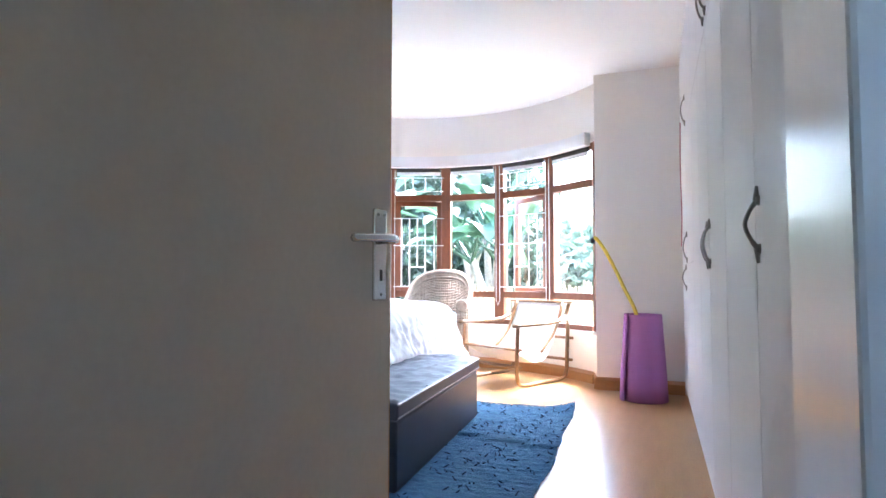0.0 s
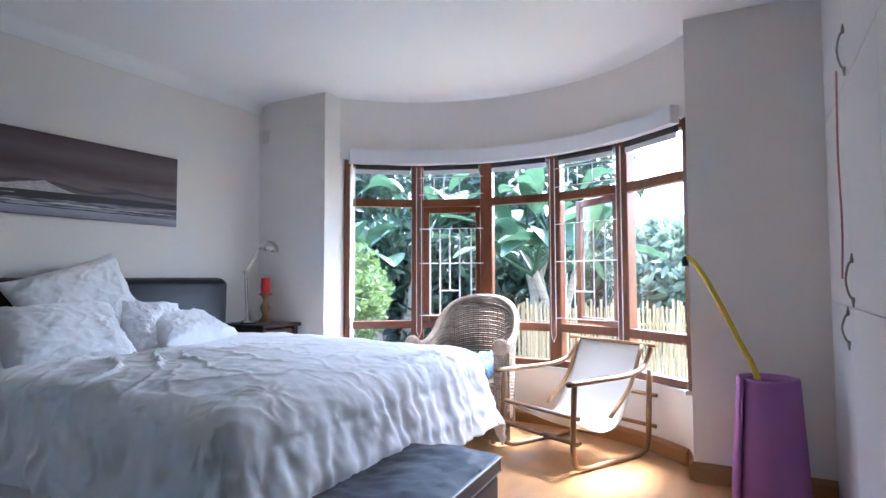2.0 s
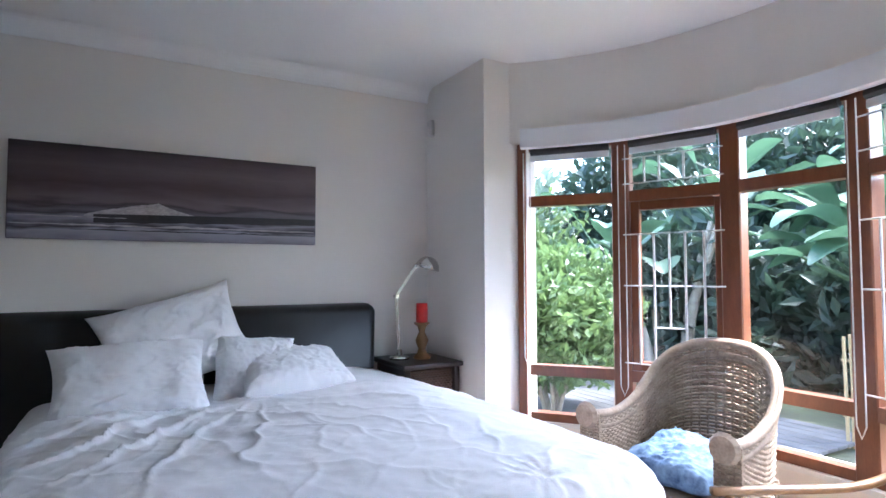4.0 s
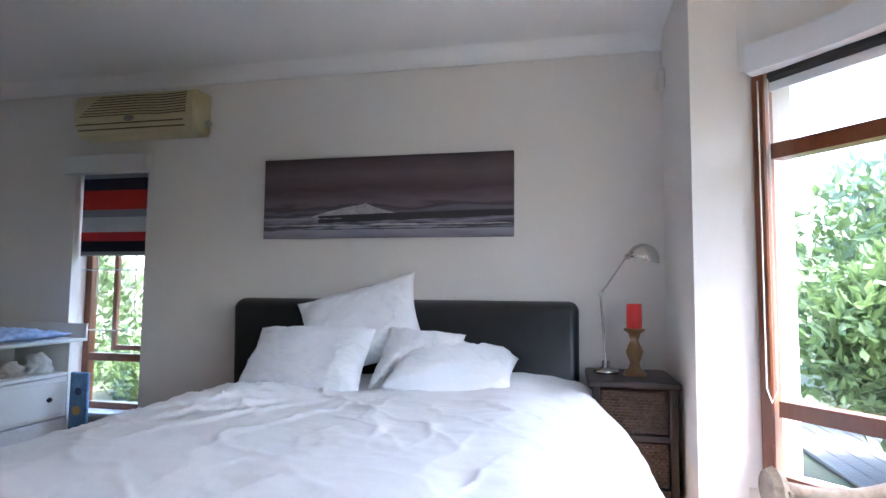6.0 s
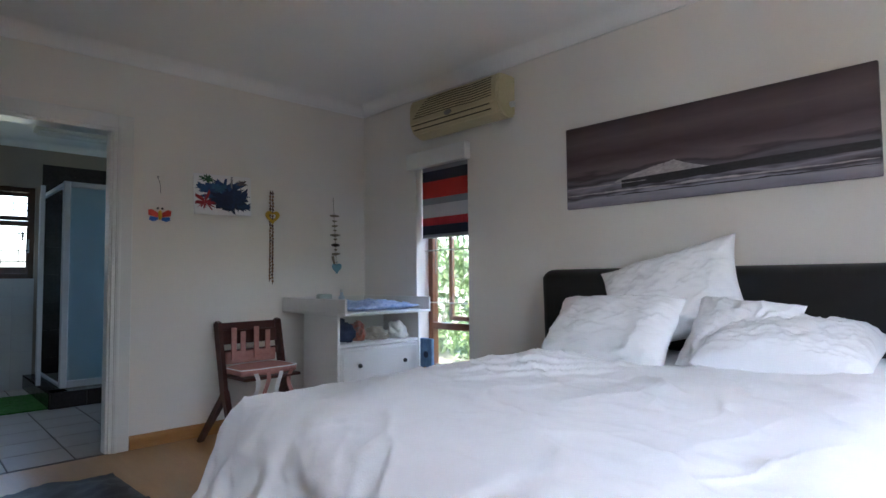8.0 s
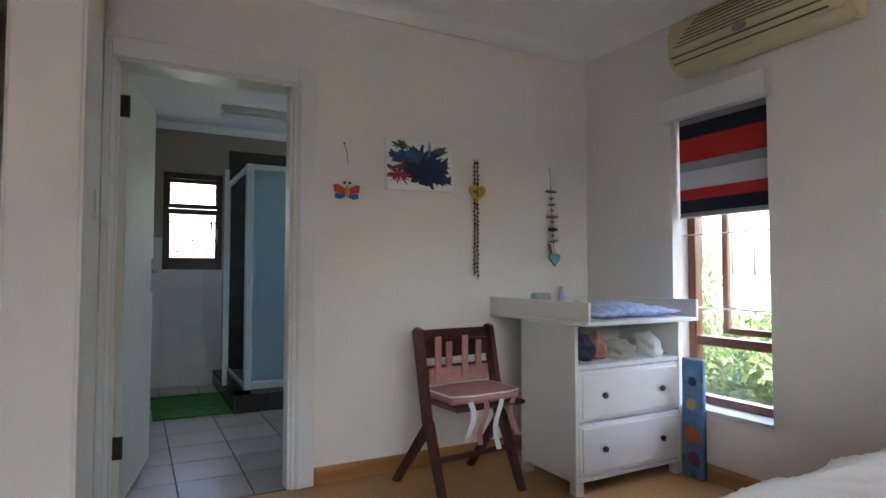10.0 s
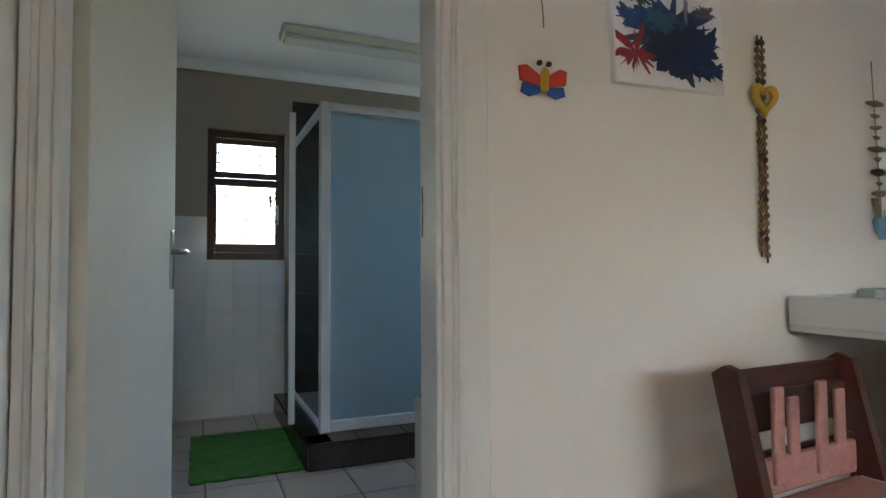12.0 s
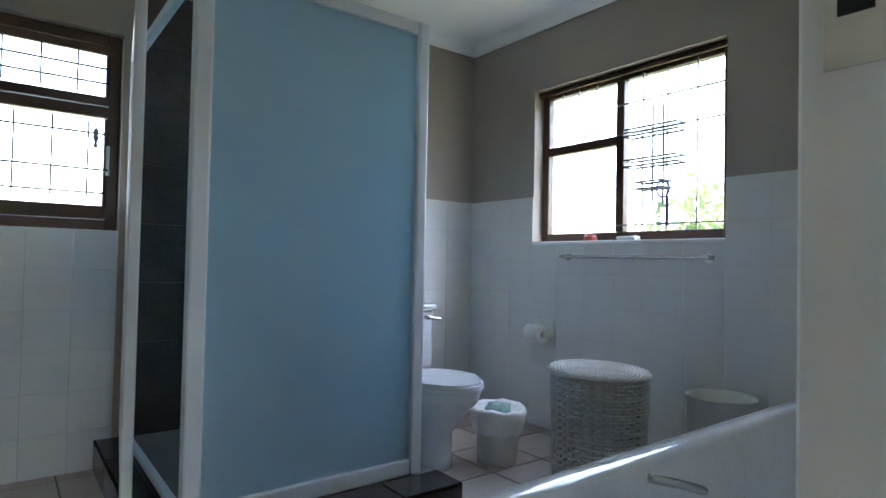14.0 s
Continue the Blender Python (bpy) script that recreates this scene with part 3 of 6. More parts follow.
def duvet_point(u, v):
    # flat cloth coordinates, wider than the mattress on three sides
    x = -3.58 + u * 2.40
    y = 2.00 + v * 2.60
    lim_x, r = BX1 - 0.05, 0.15
    k = min(1.0, max(0.0, (x + 3.3) / 0.7))
    north = 4.06 + 0.10 * k * k * (3 - 2 * k)   # the cloth spreads wider past the bedside table
    dx = max(0.0, x - lim_x)
    dy = max(0.0, BY0 - y) if y < 3.1 else max(0.0, y - north)
    sgn = -1 if y < 3.1 else 1
    cx, cy = min(x, lim_x), min(max(y, BY0), north)
    d = math.hypot(dx, dy)
    puff = 0.035 * min(1.0, (lim_x - cx) / 0.3 + 0.2) * min(1.0, min(cy - BY0, north - cy) / 0.3 + 0.2)
    # a hollow under the pillows, a fuller roll on the far side of them
    puff += 0.035 * math.exp(-((cx + 3.3) / 0.5) ** 2 - ((cy - 3.95) / 0.3) ** 2)
    puff -= 0.035 * math.exp(-((cx + 3.3) / 0.4) ** 2 - ((cy - 3.1) / 0.5) ** 2)
    z = BTOP + 0.035 + puff
    if d > 0:
        ax, ay = dx / d, sgn * dy / d
        if d < r * math.pi / 2:
            a = d / r
            out, down = r * math.sin(a), r * (1 - math.cos(a))
        else:
            rest = d - r * math.pi / 2
            lean = 0.12 + 0.25 * ax
            out, down = r + rest * lean, r + rest * math.sqrt(1 - lean * lean)
        run = x if dy > dx else y
        hang = min(1, d / 0.3)
        fold = (0.010 * math.sin(run * 17 + 7 * fbm(x * 2, y * 2, 3)) + 0.005 * math.sin(run * 53 + 5 * fbm(x * 3, y * 3, 6))) * hang
        px, py = cx + ax * (out + fold), cy + ay * (out + fold)
        z -= down
        # a stitched hem: the border bulges below a gathered line
        px += ax * 0.010 * math.exp(-((d - 0.40) / 0.03) ** 2)
        py += ay * 0.010 * math.exp(-((d - 0.40) / 0.03) ** 2)
    else:
        px, py = cx, cy
    flat = max(0.0, 1 - d / 0.5)
    w = min(1.0, max(0.0, 0.5 + 0.9 * fbm(x * 0.9, y * 0.9, 7)))
    ridge = 1 - abs(math.sin((x * 5.2 - y * 6.5) + 2.0 * fbm(x * 1.3, y * 1.3, 1)))
    small = 1 - abs(math.sin((x * 15 - y * 11) + 2.5 * fbm(x * 1.6, y * 1.6, 4)))
    cross = 1 - abs(math.sin((x * 9 + y * 16) + 2.5 * fbm(x * 1.5, y * 1.5, 9)))
    # pulls that fan out from the pillows towards the foot
    fx, fy = x + 3.25, y - 3.35
    far = math.hypot(fx, fy)
    ang = math.atan2(fy, fx)
    fan = (1 - abs(math.sin(ang * 15 + 2.5 * fbm(x * 1.5, y * 1.5, 12)))) ** 5 * math.exp(-((far - 0.8) / 0.5) ** 2) * math.exp(-((ang + 0.75) / 0.6) ** 2)
    lump = 0.014 * ridge ** 4 * w + 0.014 * fbm(x * 1.6, y * 1.9, 2) + 0.028 * fan
    lump += 0.010 * small ** 5 * max(0, fbm(x * 1.4 + 5, y * 1.4, 8) + 0.25) + 0.009 * cross ** 6 * max(0, fbm(x * 1.7, y * 1.7 + 4, 11) + 0.2)
    lump += 0.004 * fbm(x * 9, y * 7, 5)
    z += lump * (0.4 + 0.6 * flat)
    # a row of gathered pintuck stars along the foot, another down the near side
    tuck = 0.0
    for gx, gy, lobe in (((x + 1.66) / 0.3, (y - 1.72) / 0.3, 1.0), ((x + 3.58) / 0.3, (y - 2.33) / 0.3, 0.7)):
        ix, iy = (0, round(gy)) if lobe == 1.0 else (round(gx), 0)
        rr = math.hypot(gx - ix, gy - iy)
        ray_ = 1 - abs(math.sin(math.atan2(gy - iy, gx - ix) * 5.0 + iy * 1.3 + ix + 2.5 * fbm(x * 4, y * 4, 15)))
        tuck += lobe * (0.009 * ray_ ** 3 * math.exp(-((rr - 0.2) / 0.25) ** 2) * (0.6 + 0.8 * fbm(x * 2, y * 2, 21)) - 0.009 * math.exp(-(rr / 0.08) ** 2))
    if d > 0:
        px, py = px + ax * tuck * hang, py + ay * tuck * hang
    return px, py, max(0.02, z + tuck * (1.0 if d == 0 else max(0.0, 1 - hang)))


dv = sheet(270, 290, duvet_point, 0.018)
duvet = tagged(part("duvet", dv, M_LINEN, None, "", True), "crumpled white pintucked duvet spread over the bed", "duvet")


def pillow(name, w, h, t, m, label, seed, mat_=M_CREASE, sag=0.0):
    n = 64
    one = bmesh.new()
    top, bot = {}, {}
    for i in range(n + 1):
        for j in range(n + 1):
            u, v = i / n * 2 - 1, j / n * 2 - 1
            pull = 1 - 0.10 * (1 - u * u) * (abs(v) ** 3)
            pull2 = 1 - 0.11 * (1 - v * v) * (abs(u) ** 3)
            x, y = u * w / 2 * pull2, v * h / 2 * pull
            th = t / 2 * (max(0, 1 - u ** 4) ** 0.55) * (max(0, 1 - v ** 4) ** 0.55)
            wr = 0.018 * fbm(u * 2 + seed, v * 2, seed) + 0.009 * (1 - abs(math.sin(4 * u - 5 * v + 3 * fbm(u * 2, v * 2 + seed, 1)))) ** 4 + 0.006 * (1 - abs(math.sin(9 * u + 7 * v + 4 * fbm(u * 1.6, v * 1.6 + seed, 3)))) ** 5 * max(0, fbm(u + seed, v, 2) + 0.4)
            edge = min(1, th / (t * 0.2))
            bend = -sag * u * u
            a = one.verts.new((x, y, th + wr * edge + bend))
            top[i, j] = a
            bot[i, j] = a if i in (0, n) or j in (0, n) else one.verts.new((x, y, -th + wr * edge * 0.5 + bend))
    for i in range(n):
        for j in range(n):
            one.faces.new((top[i, j], top[i + 1, j], top[i + 1, j + 1], top[i, j + 1]))
            f = [bot[i, j], bot[i, j + 1], bot[i + 1, j + 1], bot[i + 1, j]]
            one.faces.new(f)
    ob = part(name, one, mat_, None, "", True)
    ob.matrix_world = m
    return tagged(ob, label, "pillow", "white bed pillows")


# width runs along the headboard (y), height leans up against it
def leaning(x, y, z, tilt, turn, roll=0):
    return Matrix.Translation((x, y, z)) @ Euler((0, radians(tilt), 0)).to_matrix().to_4x4() @ pose(0, 0, 0, 0, roll, turn)


pillow("pillow", 0.66, 0.44, 0.19, leaning(-3.25, 2.78, 0.80, 46, 91), "plump white cotton pillow leaning on the headboard", 1.3)
pillow("pillow", 0.68, 0.47, 0.17, leaning(-3.47, 2.98, 0.965, 66, 107), "creased white pillow tipped up with one corner raised", 5.1)
pillow("pillow", 0.42, 0.40, 0.17, leaning(-3.31, 3.33, 0.80, 52, 85), "white square pillow standing against the others", 8.2)
pillow("pillow", 0.60, 0.44, 0.21, leaning(-3.29, 3.52, 0.775, 18, 92, 5), "bunched white pillow lying flat on the duvet", 11.7)

# ---- storage bench at the foot ----
bench = thing("storage_bench", (-1.25, 2.60, 0), "black leather storage bench with a creased padded lid", "bench", rz=3.5)
part("body", box(-0.20, -0.70, 0.015, 0.20, 0.70, 0.30, 0.012), M_LEATHN, bench)
lid = sheet(20, 60, lambda u, v: (-0.205 + 0.41 * u, -0.71 + 1.42 * v, 0.375 + 0.012 * (1 - abs(2 * u - 1) ** 4) + 0.010 * fbm(u * 3, v * 9, 4) + 0.008 * (1 - abs(math.sin(v * 52 + u * 5 + 5 * fbm(u * 3, v * 5)))) ** 3), 0.0)
part("lid_pad", lid, M_LEATHN, bench, "wrinkled leather top", True)
part("lid", box(-0.21, -0.715, 0.304, 0.21, 0.715, 0.378, 0.014, 3), M_LEATHN, bench)
part("piping", tube([(0.212, -0.71, 0.372), (0.212, 0.71, 0.372)], 0.004, 6), M_STEEL, bench)
part("piping", tube([(0.212, -0.71, 0.318), (0.212, 0.71, 0.318)], 0.003, 6), M_STEEL, bench)
for sx in (-0.16, 0.16):
    for sy in (-0.64, 0.64):
        part("foot", box(sx - 0.02, sy - 0.02, 0, sx + 0.02, sy + 0.02, 0.016), M_BLACK, bench)

# ---- rug ----
rug = thing("rug", (-0.95, 2.85, 0), "blue woven rag rug with a fringed, turned-up corner", "rug", rz=2.0)


def rug_point(u, v):
    x, y = -0.42 + 0.86 * u, -1.1 + 1.95 * v
    wav = 0.012 * fbm(y * 3, x * 3, 2)
    lift = 0.05 * max(0, 1 - math.hypot((u - 1) * 0.86, (v - 1) * 1.95) / 0.2) ** 1.5
    fold = 0.02 * math.exp(-((v - 0.62 + 0.1 * u) / 0.02) ** 2) * (u > 0.3)
    return x + wav + 0.02 * fbm(y * 2, 1, 1), y + wav, 0.006 + 0.004 * fbm(x * 12, y * 30, 0, 2) + 0.003 * math.sin(y * 120) + lift + fold + 0.004


part("weave", sheet(50, 150, rug_point, 0.006), M_RUG, rug, "", True)
fr = bmesh.new()
for i in range(70):
    x = -0.42 + 0.86 * i / 69
    a = Vector(rug_point(i / 69, 1.0))
    tube([a, a + Vector((random.uniform(-.01, .01), 0.03, 0.0)), a + Vector((random.uniform(-.02, .02), 0.06, -a.z + 0.006))], 0.003, 4, bm=fr)
tagged(part("fringe", fr, M_FRINGE, rug), kind="stuff")
tf = bmesh.new()
for i in range(260):
    u, v = random.random(), random.random()
    p = Vector(rug_point(u, v)) + Vector((0, 0, 0.004))
    d = Vector((random.uniform(-1, 1), random.uniform(-1, 1), 0.5)) * 0.012
    rod(p - d, p + d, 0.004, 0.002, 5, bm=tf)
tagged(part("tufts", tf, mat("navy_tuft", (0.02, 0.06, 0.14), None, 0.95), rug), kind="stuff")


# ---- wicker armchair ----
wick = thing("wicker_armchair", (-2.0, 4.97, 0), "rounded natural wicker armchair with a blue cushion seat", "chair", rz=6)


def shell_rim(s):
    """Top edge of the chair, s from -1 (front of one arm) over the back to 1."""
    a = abs(s)
    if a < 0.55:
        t = a / 0.55
        ang = t * math.pi / 2
        return Vector((0.31 * math.sin(ang) * (1 if s > 0 else -1), 0.27 * math.cos(ang) ** 0.7 - 0.0, 0.95 - 0.27 * t ** 2.4))
    t = (a - 0.55) / 0.45
    return Vector((0.31 * (1 if s > 0 else -1) + 0.0, -0.0 - 0.34 * t, 0.68 - 0.03 * math.sin(t * math.pi) - 0.03 * t))


def shell_point(s, h):
    top = shell_rim(s)
    low = Vector((top.x * 0.88, top.y * 0.86 + 0.0, 0.10))
    p = low.lerp(top, h)
    return p


def woven(fn, nu, nv, mat_, parent, name, r=0.0055, ustakes=2, wave=0.8):
    """Basket weave over fn(u, v): strands along u waving past stakes along v."""
    one = bmesh.new()
    for j in range(nv + 1):
        pts = []
        for i in range(nu + 1):
            u, v = i / nu, j / nv
            p = fn(u, v)
            e = 0.004
            du = fn(min(1, u + e), v) - fn(max(0, u - e), v)
            dv_ = fn(u, min(1, v + e)) - fn(u, max(0, v - e))
            nn = du.cross(dv_)
            nn = nn.normalized() if nn.length > 1e-9 else Vector((0, 0, 1))
            pts.append(p + nn * r * wave * (1 if (i + j) % 2 else -1))
        tube(pts, r, 4, bm=one)
    ob = tagged(part(name, one, mat_, parent, "", True), kind="stuff")
    st = bmesh.new()
    for i in range(0, nu + 1, ustakes):
        tube([fn(i / nu, k / 8) for k in range(9)], r * 0.9, 4, bm=st)
    tagged(part(name + "_stakes", st, mat_, parent), kind="stuff")
    return ob


woven(lambda u, v: shell_point(-1 + 2 * u, v), 84, 52, M_WICK, wick, "woven_shell", 0.0075)
for k, rr in ((0, 0.020), (1, 0.016), (2, 0.015)):
    off = Vector((0, 0, -0.0 - 0.028 * k))
    part("rolled_rim", tube([shell_rim(-1 + 2 * i / 60) * (1 + 0.04 * (k == 1)) + off for i in range(61)], rr, 7), M_WICK, wick, "", True)
for sx in (-1, 1):
    woven(lambda u, v, sx=sx: Vector((sx * (0.27 + 0.10 * u - 0.0 * v), -0.33 - 0.02 * math.sin(u * math.pi), 0.03 + 0.62 * v)), 10, 46, M_WICK, wick, "arm_front", 0.007)
    part("arm_roll", lathe([(0.0, -0.02), (0.05, -0.018), (0.062, 0.0), (0.05, 0.02), (0.0, 0.022)], 14), M_WICK, wick).matrix_basis = pose(0.32 * sx, -0.35, 0.64, 90, 0, 0)
woven(lambda u, v: Vector((-0.27 + 0.54 * u, -0.34, 0.04 + 0.34 * v)), 36, 30, M_WICK, wick, "front_apron", 0.0065)
part("seat", box(-0.27, -0.33, 0.36, 0.27, 0.20, 0.39, 0.01), M_WICK, wick)
for sx in (-0.25, 0.25):
    for sy in (-0.30, 0.18):
        part("leg", rod((sx, sy, 0), (sx, sy, 0.4), 0.018), M_WICK, wick)
cs = pillow("cushion", 0.46, 0.44, 0.14, pose(-1.99, 4.88, 0.47, 10, 0, 6), "blue tie-dyed cotton cushion on the wicker chair", 3.3, M_TIE)
cs["category"], cs["group"] = "cushion", ""

# ---- cane sling chair ----
sling = thing("sling_chair", (-1.20, 4.75, 0), "bent cane lounge chair with a white canvas sling", "chair", rz=-27.5)
sling.scale.z = 0.86
HW = 0.305
for sx in (-1, 1):
    x = sx * HW
    loop = spline([(x, -0.30, 0.57), (x, -0.31, 0.35), (x, -0.31, 0.10), (x, -0.24, 0.025), (x, 0.05, 0.020), (x, 0.28, 0.025), (x, 0.345, 0.09), (x, 0.36, 0.30), (x, 0.375, 0.60)], 6)
    part("side_loop", tube(loop, 0.017, 10), M_CANE, sling, "", True)
    arm = spline([(x * 1.03, -0.36, 0.585), (x * 1.03, -0.10, 0.585), (x * 1.03, 0.16, 0.59), (x * 1.03, 0.30, 0.63), (x * 1.0, 0.37, 0.70), (x, 0.40, 0.78)], 6)
    part("armrest", tube(arm, 0.019, 10), M_CANE, sling, "", True)
    back = spline([(x * 0.86, 0.05, 0.30), (x * 0.86, 0.24, 0.50), (x * 0.86, 0.36, 0.78)], 5)
    part("back_rail", tube(back, 0.013, 8), M_CANE, sling, "", True)
for y, z, r in ((-0.31, 0.20, 0.016), (0.385, 0.20, 0.015), (0.40, 0.42, 0.015), (-0.30, 0.36, 0.015)):
    part("crossbar", rod((-HW - 0.03, y, z), (HW + 0.03, y, z), r), M_CANE, sling)
part("crossbar", rod((-HW - 0.05, 0.375, 0.785), (HW + 0.06, 0.375, 0.785), 0.014), M_CANE, sling)
part("floor_stretcher", rod((-HW, 0.05, 0.025), (HW, -0.26, 0.19), 0.012), M_CANE, sling)


SLC = spline([(0, -0.31, 0.37), (0, -0.20, 0.29), (0, -0.02, 0.215), (0, 0.12, 0.25), (0, 0.24, 0.45), (0, 0.375, 0.79)], 8)


def sling_point(u, v):
    f = v * (len(SLC) - 1)
    i = min(int(f), len(SLC) - 2)
    p = SLC[i].lerp(SLC[i + 1], f - i)
    w = HW * 0.86
    return Vector(((2 * u - 1) * w, p.y, p.z - 0.02 * (1 - (2 * u - 1) ** 2) + 0.004 * fbm(u * 3, v * 5)))


part("canvas", sheet(16, 44, sling_point, 0.006), M_CANVAS, sling, "white canvas sling", True)

# ---- rolled mat and yellow tube ----
mt = thing("exercise_mat", (-0.11, 4.27, 0), "rolled purple foam exercise mat standing on end", "mat")
one = bmesh.new()
spiral = []
for i in range(110):
    a = i / 109 * 2 * math.pi * 3.6
    spiral.append((a, 0.055 + 0.085 * i / 109))
inner = [(r * math.cos(a), r * math.sin(a)) for a, r in spiral]
outer = [((r + 0.012) * math.cos(a), (r + 0.012) * math.sin(a)) for a, r in spiral]
rows = []
for z, k in ((0.0, 1.18), (0.15, 1.13), (0.3, 1.07), (0.45, 1.0), (0.60, 0.93), (0.612, 0.92)):
    rows.append(([one.verts.new((x * k, y * k, z + 0.012 * (i / 109) * (z > 0.5))) for i, (x, y) in enumerate(inner)], [one.verts.new((x * k, y * k, z + 0.012 * (i / 109) * (z > 0.5))) for i, (x, y) in enumerate(outer)]))
for (a0, b0), (a1, b1) in zip(rows, rows[1:]):
    for i in range(109):
        one.faces.new((a0[i + 1], a0[i], a1[i], a1[i + 1]))
        one.faces.new((b0[i], b0[i + 1], b1[i + 1], b1[i]))
    one.faces.new((a0[0], b0[0], b1[0], a1[0]))
    one.faces.new((b0[-1], a0[-1], a1[-1], b1[-1]))
for i in range(109):
    one.faces.new((rows[-1][0][i], rows[-1][1][i], rows[-1][1][i + 1], rows[-1][0][i + 1]))
    one.faces.new((rows[0][0][i + 1], rows[0][1][i + 1], rows[0][1][i], rows[0][0][i]))
part("roll", one, M_PURP, mt, "", True)
tb = thing("hockey_stick", (-0.15, 4.25, 0.02), "yellow tube with a black hooked end leaning out of the mat", "stick")
curve = spline([(0.03, 0.0, 0.02), (0.0, -0.01, 0.55), (-0.09, 0.05, 0.78), (-0.22, 0.13, 1.05), (-0.30, 0.20, 1.17), (-0.33, 0.22, 1.185)], 7)
part("shaft", tube(curve, 0.014, 10), M_YELL, tb, "", True)
part("hook", tube([(-0.325, 0.22, 1.19), (-0.34, 0.22, 1.17), (-0.335, 0.215, 1.14)], 0.017, 8), M_BLACK, tb, "black end cap", True)


# ---- fitted cupboards ----
def bow_handle(parent, y, z, x=XC, h=0.15, m=M_STEEL):
    hd = bmesh.new()
    tube(spline([(x - 0.004, y, z - h / 2), (x - 0.017, y, z - h / 2 + 0.02), (x - 0.026, y, z), (x - 0.017, y, z + h / 2 - 0.02), (x - 0.004, y, z + h / 2)], 5), [0.005] * 4 + [0.0042] * 13 + [0.005] * 4, 8, bm=hd)
    for s in (-1, 1):
        rod((x - 0.0, y, z + s * h / 2), (x - 0.008, y, z + s * h / 2), 0.011, 0.008, 10, bm=hd)
        rod((x - 0.006, y, z + s * h / 2), (x - 0.004, y, z + s * (h / 2 + 0.028)), 0.006, 0.003, 8, bm=hd)
    return part("handle", hd, m, parent, "curved pewter bow handle", True)


LOCK = 1.86
for k, (y0, y1) in enumerate(((0.262, 1.085), (1.085, 2.165), (2.165, 3.165), (3.165, 3.86), (3.86, YN - 0.003))):
    cb = thing("fitted_cupboard", (0, 0, 0), "white lacquered full-height fitted wardrobe with bow handles", "wardrobe", group="fitted wardrobes")
    part("carcass", box(XC + 0.022, y0 + 0.001, 0.0, XC + 0.6, y1 - 0.001, CEIL - 0.004), M_CUP, cb)
    mid = (y0 + y1) / 2
    leaves = [(y0, y1)] if y1 - y0 < 0.75 else [(y0, mid), (mid, y1)]
    for n, (a, b) in enumerate(leaves):
        splits = ((0.07, 0.975), (0.978, LOCK), (LOCK + 0.003, CEIL - 0.02)) if k >= 3 else ((0.07, LOCK), (LOCK + 0.003, CEIL - 0.02))
        for z0, z1 in splits:
            dr = part("door", box(XC, a + 0.0012, z0, XC + 0.02, b - 0.0012, z1, 0.002, 1), M_CUP, cb)
            if k == 0:
                hy = b - 0.05
            elif k == 3:
                hy = b - 0.07
            elif k == 4:
                hy = a + 0.09
            else:
                hy = (b - 0.05) if n == len(leaves) - 1 else (a + 0.05)
            if (k == 0 and n == 0) or (k == 1 and n == 0) or (k == 2 and n == 1):
                continue
            if k == 4 and z0 > 0.9:
                continue
            if k == 3 and z0 < 0.9:
                continue
            if z0 > LOCK:
                bow_handle(dr, hy, LOCK + 0.12)
            elif k >= 3:
                bow_handle(dr, hy, 0.89 if z0 < 0.5 else 1.085, h=0.12 if z0 < 0.5 else 0.15)
            else:
                bow_handle(dr, hy, 0.985 if k == 0 else 1.01, h=0.095 if k == 0 else 0.13)
rb = tagged(part("ribbon", tube(spline([(XC - 0.03, 3.79, 1.90), (XC - 0.034, 3.80, 1.6), (XC - 0.03, 3.795, 1.3), (XC - 0.036, 3.79, 1.09)], 6), 0.004, 5), mat("pink_ribbon", (0.50, 0.22, 0.24), None, 0.8)), "thin pink ribbon hanging between two wardrobe handles", "ribbon")

# ---- entrance door, standing open ----
ed = thing("door_1", (-0.742, 0.265, -0.062), "grey-beige painted entrance door standing wide open", "door", rz=-5.75, kind="structure")
part("leaf", box(-0.02, -0.06, 0.07, 0.02, 0.82, 2.087, 0.003, 1), M_DOOR, ed)
part("edge_lipping", box(-0.019, 0.82, 0.07, 0.019, 0.823, 2.087), M_SKIRT, ed)
part("handle_plate", box(0.02, 0.735, 0.888, 0.030, 0.788, 1.108, 0.004, 2), M_CHROME, ed)
hd = rod((0.030, 0.762, 1.035), (0.066, 0.762, 1.035), 0.012)
tube(spline([(0.062, 0.776, 1.035), (0.074, 0.73, 1.035), (0.070, 0.66, 1.032), (0.066, 0.595, 1.028)], 5), 0.0095, 8, bm=hd)
part("lever", hd, M_CHROME, ed, "", True)
part("keyhole", box(0.029, 0.758, 0.935, 0.0313, 0.766, 0.962), M_BLACK, ed)
for y, z in ((0.762, 0.902), (0.748, 1.094), (0.776, 1.094)):
    part("screw", rod((0.029, y, z), (0.0313, y, z), 0.004, seg=8), M_STEEL, ed)

# ---- bedside table, lamp, candle ----
ns = thing("bedside_table", (-3.48, 4.34, 0), "dark wooden bedside table with woven rush drawers", "bedside table")
part("top", box(-0.24, -0.20, 0.735, 0.22, 0.20, 0.765, 0.01, 2), M_DKWOOD, ns)
for sx in (-0.21, 0.16):
    for sy in (-0.18, 0.15):
        part("post", box(sx, sy, 0, sx + 0.035, sy + 0.035, 0.735, 0.004, 1), M_DKWOOD, ns)
for sy in (-0.165, 0.16):
    part("side_panel", box(-0.18, sy - 0.006, 0.06, 0.165, sy + 0.006, 0.735), M_DKWOOD, ns)
part("back_panel", box(-0.2, -0.16, 0.06, -0.19, 0.16, 0.735), M_DKWOOD, ns)
